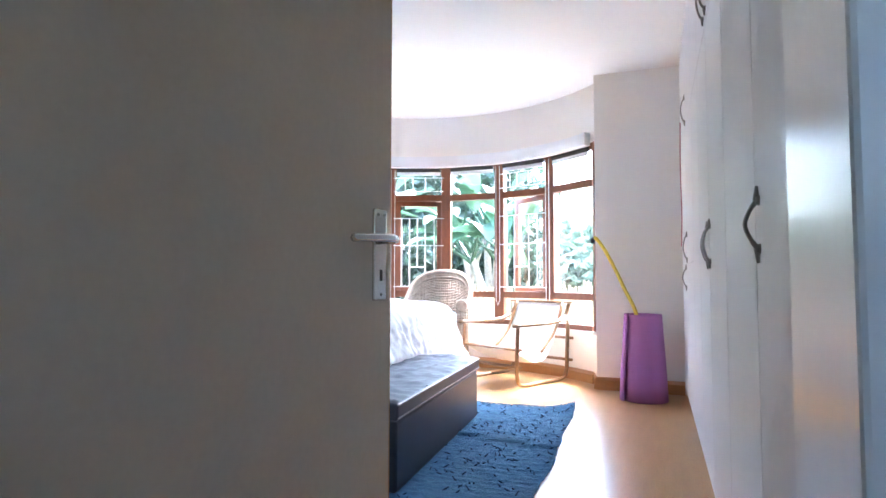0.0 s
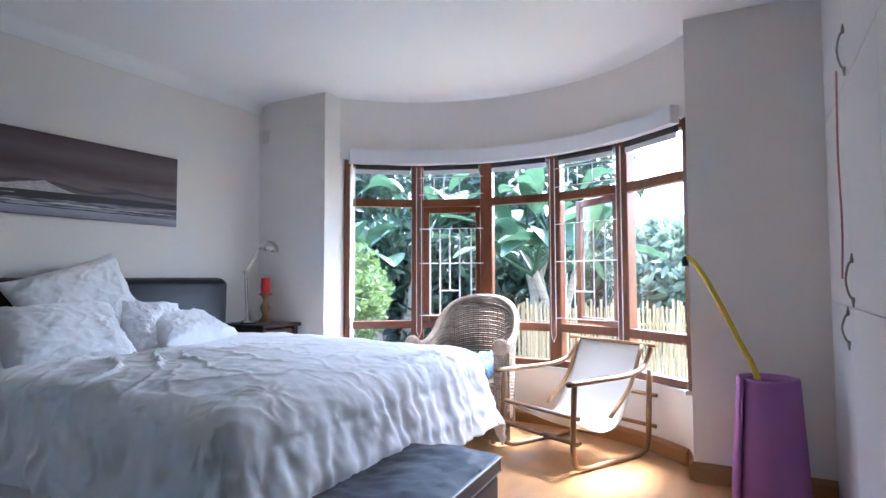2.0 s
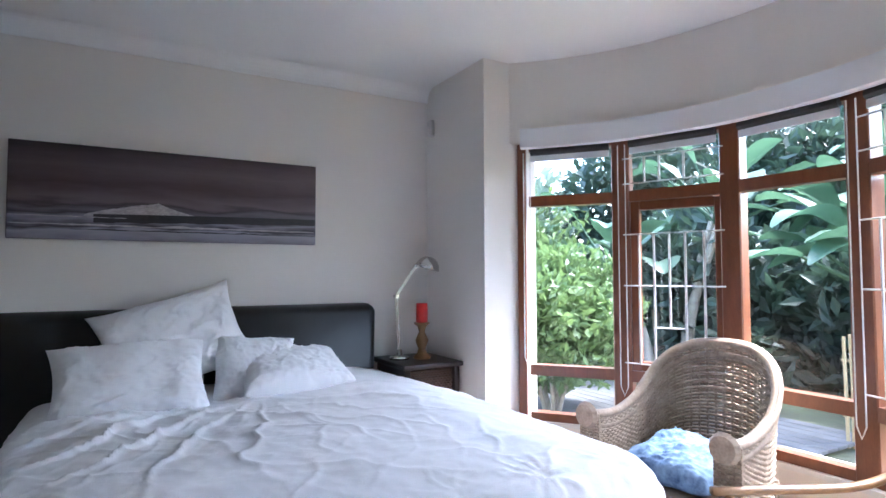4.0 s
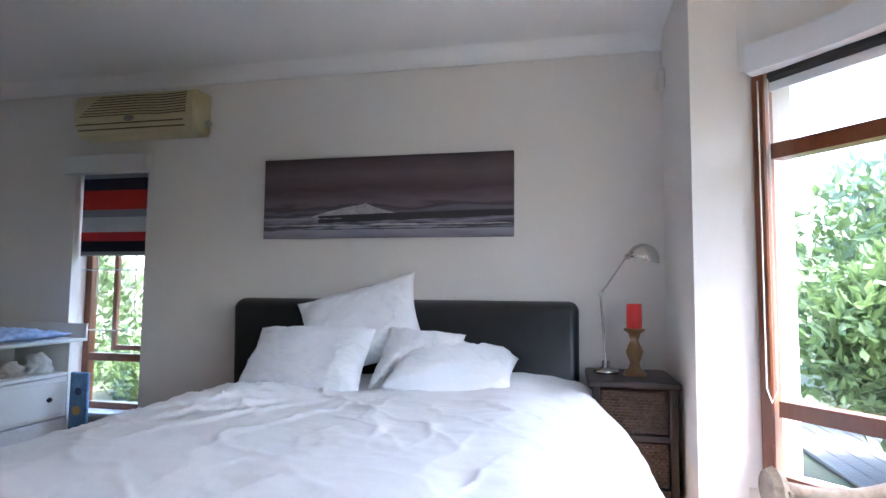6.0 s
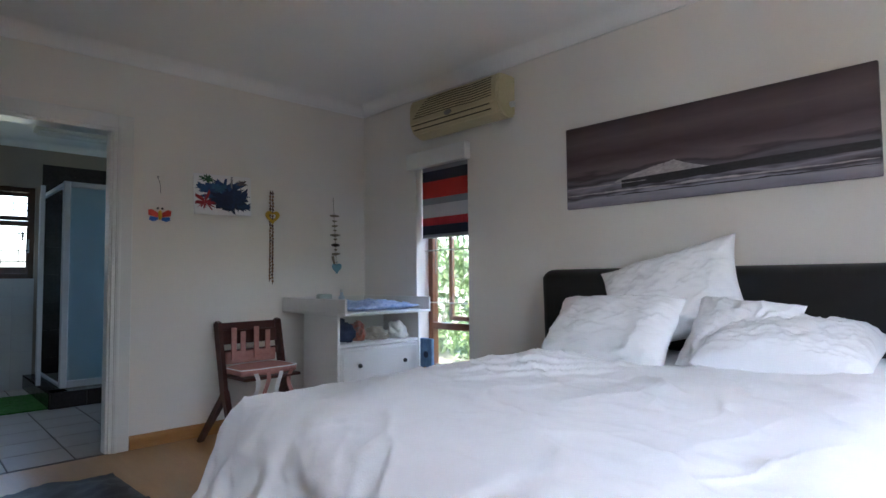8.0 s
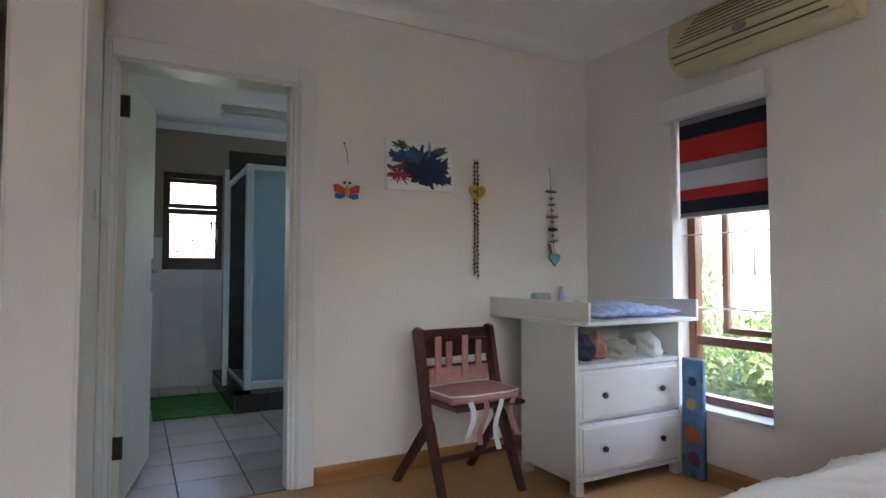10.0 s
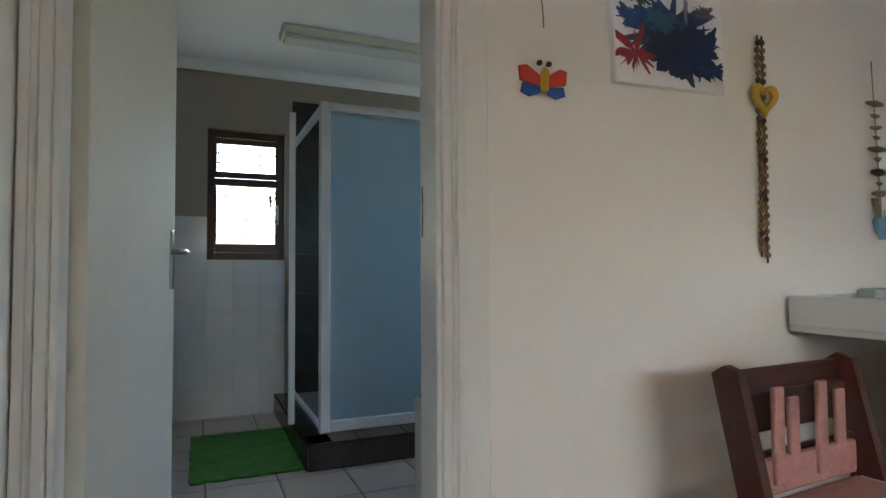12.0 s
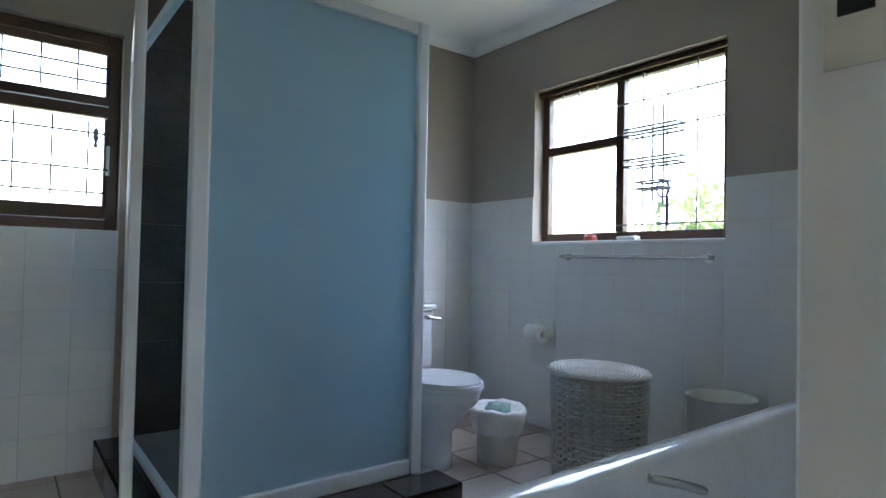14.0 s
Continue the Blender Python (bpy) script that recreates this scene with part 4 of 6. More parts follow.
for z in (0.04, 0.27, 0.50):
    part("rail", box(0.155, -0.145, z, 0.185, 0.15, z + 0.025), M_DKWOOD, ns)
for z in (0.07, 0.30, 0.53):
    dr = part("drawer", box(-0.17, -0.143, z, 0.165, 0.148, z + 0.19, 0.004, 1), M_BASKET, ns, "woven brown rush drawer")
    wv = bmesh.new()
    for r in range(13):
        pts = [Vector((0.172 + 0.003 * (1 if (i + r) % 2 else -1), -0.14 + 0.285 * i / 24, z + 0.012 + 0.0138 * r)) for i in range(25)]
        tube(pts, 0.0058, 4, bm=wv)
    part("weave", wv, M_BASKET, dr)

lamp = thing("desk_lamp", (-3.52, 4.235, 0.766), "brushed steel jointed desk lamp on the bedside table", "lamp")
part("base", lathe([(0.0, 0), (0.06, 0), (0.062, 0.012), (0.05, 0.022), (0.02, 0.03), (0.018, 0.06), (0.0, 0.062)], 22), M_CHROME, lamp, "", True)
for s in (-0.012, 0.012):
    part("lower_arm", rod((s, 0, 0.05), (s, -0.022, 0.385), 0.005), M_CHROME, lamp)
    part("upper_arm", rod((s, -0.022, 0.385), (s + 0.01, 0.10, 0.565), 0.004), M_CHROME, lamp)
part("joint", rod((-0.02, -0.022, 0.385), (0.02, -0.022, 0.385), 0.012), M_CHROME, lamp)
shd = lathe([(0.006, 0.065), (0.03, 0.062), (0.055, 0.045), (0.072, 0.018), (0.078, -0.01), (0.074, -0.01), (0.068, 0.015), (0.05, 0.04), (0.006, 0.057)], 24)
bmesh.ops.transform(shd, matrix=pose(0.03, 0.18, 0.565, -14, 6, 0), verts=shd.verts)
part("shade", shd, M_CHROME, lamp, "domed steel lamp shade", True)
part("shade_neck", rod((0.01, 0.10, 0.565), (0.02, 0.14, 0.59), 0.014), M_CHROME, lamp)
part("bulb", lathe([(0.0, -0.03), (0.018, -0.022), (0.024, 0), (0.016, 0.02), (0.01, 0.03)], 12, at=(0.03, 0.18, 0.57)), M_WHITEP, lamp, "", True)

cd = thing("candlestick", (-3.47, 4.365, 0.766), "turned wooden candlestick on the bedside table", "candlestick")
part("stem", lathe([(0.0, 0), (0.052, 0), (0.054, 0.012), (0.03, 0.035), (0.022, 0.06), (0.036, 0.095), (0.04, 0.115), (0.03, 0.14), (0.018, 0.165), (0.024, 0.185), (0.03, 0.2), (0.048, 0.212), (0.05, 0.222), (0.0, 0.222)], 22), M_TURN, cd, "", True)
cn = thing("candle", (-3.47, 4.365, 0.989), "thick red pillar candle on the wooden stick", "candle")
part("wax", lathe([(0.0, 0), (0.036, 0), (0.037, 0.05), (0.035, 0.115), (0.030, 0.118), (0.024, 0.105), (0.0, 0.104)], 22), M_RED, cn, "", True)
part("wick", rod((0, 0, 0.10), (0.002, 0, 0.12), 0.0015, seg=5), M_BLACK, cn)


# ---- panoramic sea picture ----
def sea_material():
    m = bpy.data.materials.new("printed_seascape")
    m.use_nodes = True
    n, l = m.node_tree.nodes, m.node_tree.links
    p = n["Principled BSDF"]
    p.inputs["Roughness"].default_value = 0.5
    tc, sp = n.new("ShaderNodeTexCoord"), n.new("ShaderNodeSeparateXYZ")
    l.new(tc.outputs["Object"], sp.inputs[0])
    mp = n.new("ShaderNodeMapping")
    mp.inputs["Scale"].default_value = (1, 1.6, 9)
    l.new(tc.outputs["Object"], mp.inputs[0])
    nz = n.new("ShaderNodeTexNoise")
    nz.inputs["Scale"].default_value, nz.inputs["Detail"].default_value = 2.2, 7
    l.new(mp.outputs[0], nz.inputs["Vector"])
    ad = n.new("ShaderNodeMath")
    ad.operation = "MULTIPLY_ADD"
    ad.inputs[1].default_value = 0.10
    l.new(nz.outputs["Fac"], ad.inputs[0])
    l.new(sp.outputs["Z"], ad.inputs[2])
    mr = n.new("ShaderNodeMapRange")
    mr.inputs["From Min"].default_value, mr.inputs["From Max"].default_value = -0.19, 0.29
    l.new(ad.outputs[0], mr.inputs["Value"])
    rp = n.new("ShaderNodeValToRGB")
    cr = rp.color_ramp
    stops = ((0.0, (0.20, 0.19, 0.24)), (0.10, (0.36, 0.35, 0.42)), (0.15, (0.05, 0.045, 0.06)), (0.21, (0.30, 0.28, 0.34)), (0.26, (0.055, 0.05, 0.065)), (0.33, (0.16, 0.14, 0.17)), (0.38, (0.06, 0.05, 0.06)), (0.42, (0.17, 0.125, 0.145)), (0.6, (0.075, 0.05, 0.058)), (0.78, (0.14, 0.10, 0.11)), (1.0, (0.055, 0.037, 0.045)))
    cr.elements[0].position, cr.elements[0].color = stops[0][0], (*stops[0][1], 1)
    cr.elements[1].position, cr.elements[1].color = stops[-1][0], (*stops[-1][1], 1)
    for pos, c in stops[1:-1]:
        e = cr.elements.new(pos)
        e.color = (*c, 1)
    l.new(mr.outputs[0], rp.inputs[0])
    l.new(rp.outputs[0], p.inputs["Base Color"])
    return m


pic = thing("picture", (XW, 3.008, 1.705), "wide canvas print of a breaking wave under dark cloud", "picture")
part("canvas", box(0.002, -0.758, -0.24, 0.028, 0.758, 0.24, 0.003, 1), sea_material(), pic)
M_FOAM = mat("printed_foam", (0.62, 0.58, 0.60), (0.28, 0.25, 0.27), 0.5, scale=14, fine=60, bump=0, stretch=(1, 1, 3))
M_WAVE = mat("printed_wave_face", (0.045, 0.04, 0.05), (0.025, 0.022, 0.03), 0.5, scale=10, fine=40, bump=0, stretch=(1, 1, 3))
def printed_strip(name, y0, y1, fn, x, m, n=90):
    """A flat printed shape between two uneven outlines."""
    one = bmesh.new()
    rows_ = [[one.verts.new((x, y0 + (y1 - y0) * i / n, z)) for z in fn(i / n)] for i in range(n + 1)]
    for a, b in zip(rows_, rows_[1:]):
        one.faces.new((a[0], b[0], b[1], a[1]))
    part(name, one, m, pic)


def crest(t):
    up = (t / 0.62) ** 0.75 if t < 0.62 else ((1 - t) / 0.38) ** 1.3
    return -0.118 + 0.012 * t, -0.112 + 0.012 * t + max(0.0, up) * 0.066 + 0.008 * fbm(t * 20, 3) * up


def spray_line(mid, thick, seed):
    return lambda t: (mid - thick * (0.5 + 0.6 * fbm(t * 14, seed)) * math.sin(math.pi * t) ** 0.3, mid + thick * (0.6 + 1.0 * fbm(t * 11, seed + 5)) * math.sin(math.pi * t) ** 0.3)


printed_strip("printed_spray", -0.44, 0.10, crest, 0.0291, M_FOAM)
printed_strip("printed_wave", -0.40, 0.755, lambda t: (-0.152 + 0.03 * t + 0.006 * fbm(t * 12, 2), -0.108 + 0.012 * t * (1 - t) + 0.02 * t), 0.0294, M_WAVE)
printed_strip("printed_foam_line", -0.755, 0.755, spray_line(-0.165, 0.008, 1.0), 0.0297, M_FOAM, 160)
printed_strip("printed_foam_line", -0.50, 0.755, spray_line(-0.188, 0.005, 9.0), 0.0297, M_WAVE, 160)
printed_strip("printed_foam_line", -0.755, -0.25, spray_line(-0.125, 0.004, 4.0), 0.0297, M_FOAM, 80)

# ---- air conditioner ----
ac = thing("air_conditioner", (XW, 1.42, 2.10), "yellowed wall air conditioner with louvred front", "air conditioner")
prof = [(0, 0.02), (0.07, 0.0), (0.15, 0.03), (0.185, 0.09), (0.19, 0.2), (0.175, 0.265), (0.14, 0.285), (0, 0.285)]
one = bmesh.new()
a = [one.verts.new((x + 0.001, -0.43, z)) for x, z in prof]
b = [one.verts.new((x + 0.001, 0.43, z)) for x, z in prof]
for i in range(8):
    one.faces.new((a[i], a[(i + 1) % 8], b[(i + 1) % 8], b[i]))
one.faces.new(a[::-1])
one.faces.new(b)
bmesh.ops.recalc_face_normals(one, faces=one.faces[:])
bmesh.ops.bevel(one, geom=one.edges[:], offset=0.012, segments=2, affect="EDGES")
part("body", one, M_AC, ac)
# dark lines on the front: shade between the louvres, put in as colour
for i in range(8):
    z = 0.135 + 0.017 * i
    part("louvre", tube(spline([(0.192 - (0.0012 * max(0, i - 4) ** 2), -0.38 + 0.02 * i, z - 0.004 * i * 0), (0.192 - (0.0012 * max(0, i - 4) ** 2), 0.05, z), (0.192 - (0.0012 * max(0, i - 4) ** 2), 0.2, z - 0.006), (0.192 - (0.0012 * max(0, i - 4) ** 2), 0.38, z)], 4), 0.0028, 5), M_DKAC, ac)
# dark strips painted in for the shade of the outlet slots
for z, x in ((0.055, 0.168), (0.085, 0.186)):
    part("outlet_slot", box(x - 0.004, -0.40, z - 0.003, x + 0.004, 0.36, z + 0.003), M_DKAC, ac)
part("badge", lathe([(0.0, 0), (0.038, 0), (0.034, 0.004), (0.0, 0.004)], 20), M_STEEL, ac).matrix_basis = pose(0.190, -0.02, 0.112, 0, 90, 0) @ Matrix.Diagonal((0.5, 1, 1, 1))
part("pipe", rod((0.05, 0.43, 0.09), (0.05, 0.455, 0.09), 0.02), M_WHITEP, ac)

# ---- alarm sensor ----
ms = thing("alarm_sensor", (-3.665, YN, 2.21), "small white alarm sensor high on the wall", "alarm sensor")
part("case", box(-0.028, -0.035, 0, 0.028, -0.001, 0.11, 0.01, 3), M_WHITEP, ms)
part("lens", box(-0.02, -0.040, 0.012, 0.02, -0.034, 0.055, 0.004, 2), M_CANVAS, ms)

# ---- west window ----
ww = thing("window_2", (0, 0, 0), "narrow hardwood window with an open sash", "window", kind="structure")
wx = XW - 0.15
f = box(wx - 0.03, WY0, WZ0, wx + 0.03, WY0 + 0.05, WZ1, 0.004, 1)
part("frame", f, M_WOODW, ww)
part("frame", box(wx - 0.03, WY1 - 0.05, WZ0, wx + 0.03, WY1, WZ1, 0.004, 1), M_WOODW, ww)
for z in (WZ0 + 0.02, 0.70, WZ1 - 0.03):
    part("rail", box(wx - 0.03, WY0 + 0.05, z - 0.025, wx + 0.03, WY1 - 0.05, z + 0.025, 0.004, 1), M_WOODW, ww)
part("sash_stile", box(wx - 0.06, WY0 + 0.17, 0.74, wx - 0.03, WY0 + 0.205, WZ1 - 0.06, 0.004, 1), M_WOODW, ww)
part("sash_rail", box(wx - 0.06, WY0 + 0.205, 0.74, wx - 0.03, WY1 - 0.05, 0.775, 0.004, 1), M_WOODW, ww)
for z0, z1 in ((WZ0 + 0.045, 0.675), (0.725, WZ1 - 0.055)):
    pn = part("pane", box(wx - 0.004, WY0 + 0.05, z0, wx + 0.001, WY1 - 0.05, z1), M_GLASS, ww)
    pn.visible_shadow = False
part("sill", box(XW - 0.22, WY0, WZ0 - 0.02, XW + 0.012, WY1, WZ0 + 0.003, 0.004, 1), M_WHITE, ww)
for z in (0.88, 1.28):
    part("burglar_bar", rod((wx + 0.06, WY0 - 0.0, z), (wx + 0.06, WY1, z), 0.004, seg=6), M_BARS, ww)
for y, z0, z1 in ((WY0 + 0.3, 1.0, 1.9), (WY0 + 0.42, 1.0, 1.9), (WY0 + 0.12, 1.1, 1.9)):
    part("burglar_bar", rod((wx + 0.06, y, z0), (wx + 0.06, y, z1), 0.003, seg=6), M_STEEL, ww)
bl = thing("roman_blind", (XW - 0.055, 0, 0), "red, navy, grey and white striped blind half lowered", "blind")
cols = ((1.96, 1.89, (0.36, 0.37, 0.42)), (1.89, 1.81, (0.015, 0.018, 0.045)), (1.81, 1.68, (0.55, 0.03, 0.02)), (1.68, 1.63, (0.30, 0.33, 0.37)), (1.63, 1.53, (0.62, 0.63, 0.68)), (1.53, 1.47, (0.50, 0.025, 0.03)), (1.47, 1.40, (0.015, 0.018, 0.045)), (1.40, 1.38, (0.33, 0.34, 0.39)))
for z1, z0, c in cols:
    part("stripe", box(-0.006, WY0 + 0.012, z0, 0.0, WY1 - 0.012, z1), mat("blind_stripe", c, None, 0.85, fine=200, bump=0.15), bl)
part("weight_bar", box(-0.012, WY0 + 0.012, 1.372, 0.006, WY1 - 0.012, 1.38), M_WHITEP, bl)
pm = thing("blind_pelmet", (XW, 0, 0), "white box pelmet over the narrow window", "pelmet")
part("box", box(0.001, WY0 - 0.05, 1.905, 0.06, WY1 + 0.03, 2.03, 0.006, 2), M_WHITE, pm)


# ---- changing table ----
ct = thing("changing_table", (-3.36, 0.60, 0), "white changing table with two drawers and a raised tray", "changing table")
CX0, CX1, CY0, CY1 = -0.37, 0.37, -0.13, 0.31
part("side", box(CX1 - 0.02, CY0, 0.06, CX1, CY1, 0.815, 0.002, 1), M_WHITE, ct)
part("side", box(CX0, CY0, 0.06, CX0 + 0.02, CY1, 0.815, 0.002, 1), M_WHITE, ct)
part("back", box(CX0 + 0.02, CY0, 0.06, CX1 - 0.02, CY0 + 0.012, 0.815), M_WHITE, ct)
part("shelf", box(CX0 + 0.02, CY0 + 0.012, 0.60, CX1 - 0.02, CY1 - 0.005, 0.62), M_WHITE, ct)
part("bottom", box(CX0 + 0.02, CY0 + 0.012, 0.06, CX1 - 0.02, CY1 - 0.005, 0.08), M_WHITE, ct)
for sx in (CX0, CX1 - 0.05):
    for sy in (CY0, CY1 - 0.05):
        part("leg", box(sx, sy, 0, sx + 0.05, sy + 0.05, 0.062, 0.003, 1), M_WHITE, ct)
for z0, z1 in ((0.085, 0.335), (0.345, 0.593)):
    dr = part("drawer", box(CX0 + 0.022, CY0 + 0.02, z0, CX1 - 0.022, CY1 - 0.001, z1, 0.003, 1), M_WHITE, ct)
    part("drawer_front", box(CX0 + 0.04, CY1 - 0.001, z0 + 0.018, CX1 - 0.04, CY1 + 0.008, z1 - 0.018, 0.006, 2), M_WHITE, dr)
    for sx in (-0.2, 0.2):
        kn = rod((sx, CY1 + 0.008, (z0 + z1) / 2), (sx, CY1 + 0.022, (z0 + z1) / 2), 0.006, 0.008, 10)
        rod((sx, CY1 + 0.022, (z0 + z1) / 2), (sx, CY1 + 0.032, (z0 + z1) / 2), 0.016, 0.013, 14, bm=kn)
        part("knob", kn, M_BLACK, dr, "round black knob")
part("tray_board", box(CX0 - 0.01, -0.42, 0.818, CX1 + 0.015, 0.42, 0.838, 0.004, 1), M_WHITE, ct)
part("tray_side", box(CX1 - 0.005, -0.42, 0.838, CX1 + 0.013, 0.42, 0.93, 0.003, 1), M_WHITE, ct)
part("tray_side", box(CX0 - 0.008, -0.42, 0.838, CX0 + 0.01, 0.42, 0.93, 0.003, 1), M_WHITE, ct)
part("tray_back", box(CX0 + 0.01, -0.42, 0.838, CX1 - 0.005, -0.402, 0.93, 0.003, 1), M_WHITE, ct)
M_BABY = mat("pale_blue_print_cotton", (0.50, 0.58, 0.74), (0.22, 0.30, 0.52), 0.9, scale=26, fine=90, bump=0.2)
pm_ = pillow("changing_pad", 0.60, 0.62, 0.06, pose(-3.38, 0.66, 0.866), "pale blue patterned changing pad on the tray", 2.2, M_BABY)
pm_["category"], pm_["group"] = "changing pad", ""


def bundle(name, at, size, m, label, category, seed):
    one = bmesh.new()
    bmesh.ops.create_icosphere(one, subdivisions=4, radius=1)
    for v in one.verts:
        c = v.co.copy()
        k = 1 + 0.35 * fbm(c.x * 1.6 + seed, c.y * 1.6, c.z * 1.6) + 0.12 * fbm(c.x * 5 + seed, c.y * 5, c.z * 5)
        v.co = Vector((c.x * k * size[0], c.y * k * size[1], max(c.z * k, -0.75) * size[2] + 0.75 * size[2]))
    ob = part(name, one, m, None, "", True)
    ob.location = at
    return tagged(ob, label, category)


bundle("folded_clothes", (-3.13, 0.72, 0.62), (0.09, 0.11, 0.085), mat("navy_cloth", (0.035, 0.045, 0.09), (0.02, 0.025, 0.05), 0.9, scale=14, bump=0.5), "crumpled navy cloth on the open shelf", "clothes", 1)
bundle("soft_toy", (-3.27, 0.74, 0.62), (0.05, 0.07, 0.075), mat("orange_print_cloth", (0.50, 0.14, 0.08), (0.35, 0.30, 0.28), 0.9, scale=30, bump=0.5), "small orange patterned cloth bundle on the shelf", "cloth", 4)
bundle("towel", (-3.42, 0.75, 0.62), (0.10, 0.10, 0.05), mat("beige_cloth", (0.46, 0.42, 0.36), None, 0.9, scale=14, bump=0.5), "beige cloth heaped on the open shelf", "towel", 8)
bundle("towel", (-3.58, 0.80, 0.62), (0.08, 0.08, 0.07), mat("white_cloth", (0.70, 0.69, 0.66), None, 0.9, scale=14, bump=0.6), "white knitted cloth bundle on the open shelf", "towel", 12)
tb_ = thing("toiletry_bottle", (-3.47, 0.24, 0.839), "small pale bottle on the changing tray", "bottle")
part("bottle", lathe([(0.0, 0), (0.025, 0), (0.026, 0.08), (0.012, 0.10), (0.012, 0.12), (0.0, 0.12)], 14), mat("pale_blue_plastic", (0.50, 0.62, 0.70), None, 0.3), tb_, "", True)
part("cap", rod((0, 0, 0.12), (0, 0, 0.145), 0.014), M_WHITEP, tb_)
tb_ = thing("wipes_box", (-3.30, 0.25, 0.839), "grey-green wipes box on the changing tray", "box")
part("box", box(-0.06, -0.03, 0, 0.06, 0.03, 0.11, 0.012, 2), mat("grey_green_plastic", (0.40, 0.46, 0.42), None, 0.4), tb_)

# rolled play mat standing between the table and the window
pmat = thing("play_mat", (-3.73, 0.985, 0), "folded blue play mat with coloured prints beside the table", "play mat")
part("body", box(-0.006, -0.055, 0.0, 0.025, 0.075, 0.62, 0.01, 3), mat("blue_vinyl_print", (0.16, 0.30, 0.50), (0.05, 0.13, 0.28), 0.5, scale=16, fine=40), pmat)
for y, z, r, c in ((0.01, 0.22, 0.045, (0.50, 0.14, 0.04)), (0.015, 0.1, 0.035, (0.20, 0.06, 0.10)), (0.005, 0.38, 0.03, (0.45, 0.30, 0.08)), (0.015, 0.5, 0.025, (0.02, 0.04, 0.10))):
    part("print", lathe([(0.0, 0), (r, 0), (r, 0.002), (0, 0.002)], 16), mat("print_colour", c, None, 0.5), pmat).matrix_basis = pose(0.0255, y, z, 0, 90, 0)

# ---- high chair ----
hc = thing("high_chair", (-2.57, 0.50, 0), "dark mahogany wooden high chair with pink gingham seat pads", "high chair", rz=184)
for sx in (-0.215, 0.215):
    one = bmesh.new()
    prof = [(0.05, 0.30), (0.115, 0.30), (0.005, 0.79), (-0.03, 0.80), (-0.06, 0.78)]
    lo = [one.verts.new((sx - 0.013, -y, z)) for y, z in prof]
    hi = [one.verts.new((sx + 0.013, -y, z)) for y, z in prof]
    one.faces.new(lo[::-1])
    one.faces.new(hi)
    for i in range(5):
        one.faces.new((lo[i], lo[(i + 1) % 5], hi[(i + 1) % 5], hi[i]))
    bmesh.ops.recalc_face_normals(one, faces=one.faces[:])
    for v in one.verts:
        v.co.y = -v.co.y
    bmesh.ops.transform(one, matrix=Matrix.Diagonal((1, -1, 1, 1)), verts=one.verts)
    bmesh.ops.recalc_face_normals(one, faces=one.faces[:])
    part("upright", one, M_HC, hc)
    part("front_leg", tube([(sx, -0.08, 0.36), (sx * 1.05, -0.24, 0.0)], [0.028, 0.022], 4), M_HC, hc)
    part("rear_leg", tube([(sx, -0.08, 0.34), (sx * 1.08, 0.22, 0.0)], [0.028, 0.022], 4), M_HC, hc)
part("foot_bar", rod((-0.22, -0.16, 0.2), (0.22, -0.16, 0.2), 0.014), M_HC, hc)
for z, h, y in ((0.56, 0.05, -0.0), (0.645, 0.09, 0.02), (0.725, 0.06, 0.035)):
    part("back_slat", box(-0.205, y - 0.008, z, 0.205, y + 0.008, z + h, 0.004, 1), M_HC, hc)
part("seat_board", box(-0.2, -0.30, 0.44, 0.2, 0.0, 0.46, 0.008, 2), M_HC, hc)
M_PINK = mat("pink_gingham", (0.52, 0.27, 0.24), (0.42, 0.19, 0.17), 0.9, scale=40, fine=160, bump=0.2)
sd = bmesh.new()
sd = sheet(20, 20, lambda u, v: ((-0.2 + 0.4 * u), -0.31 + 0.30 * v + (0.06 * (2 * u - 1) ** 2 if v < 0.5 else 0) * (1 - 2 * v if v < 0.5 else 0), 0.505 + 0.02 * (1 - (2 * u - 1) ** 4) * (1 - (2 * v - 1) ** 4)), 0.04)
part("seat_pad", sd, M_PINK, hc, "pink gingham cushion", True)
part("pad_piping", tube([(-0.2, -0.02, 0.505), (-0.2, -0.25, 0.505), (-0.1, -0.30, 0.51), (0.1, -0.30, 0.51), (0.2, -0.25, 0.505), (0.2, -0.02, 0.505)], 0.004, 6), M_LINEN, hc)
part("back_pad", box(-0.18, -0.025, 0.52, 0.18, -0.004, 0.60, 0.008, 2), M_PINK, hc)
for i, x in enumerate((-0.13, -0.06, 0.03, 0.12)):
    part("back_tie", box(x - 0.018, -0.034 + 0.01 * (i % 2), 0.545, x + 0.018, -0.022 + 0.01 * (i % 2), 0.755 - 0.03 * (i % 2), 0.003, 1), M_PINK, hc)
    st = sheet(2, 10, lambda u, v, x=x, i=i: (x - 0.014 + 0.028 * u + 0.012 * math.sin(v * 4 + i), -0.305 - 0.012 * math.sin(v * 5 + i), 0.485 - (0.17 + 0.03 * ((i * 7) % 3)) * v), 0.003)
    part("hanging_tie", st, M_PINK if i % 2 else M_LINEN, hc)
part("harness_strap", box(0.228, -0.02, 0.40, 0.236, 0.02, 0.66, 0.002, 1), M_BLACK, hc)

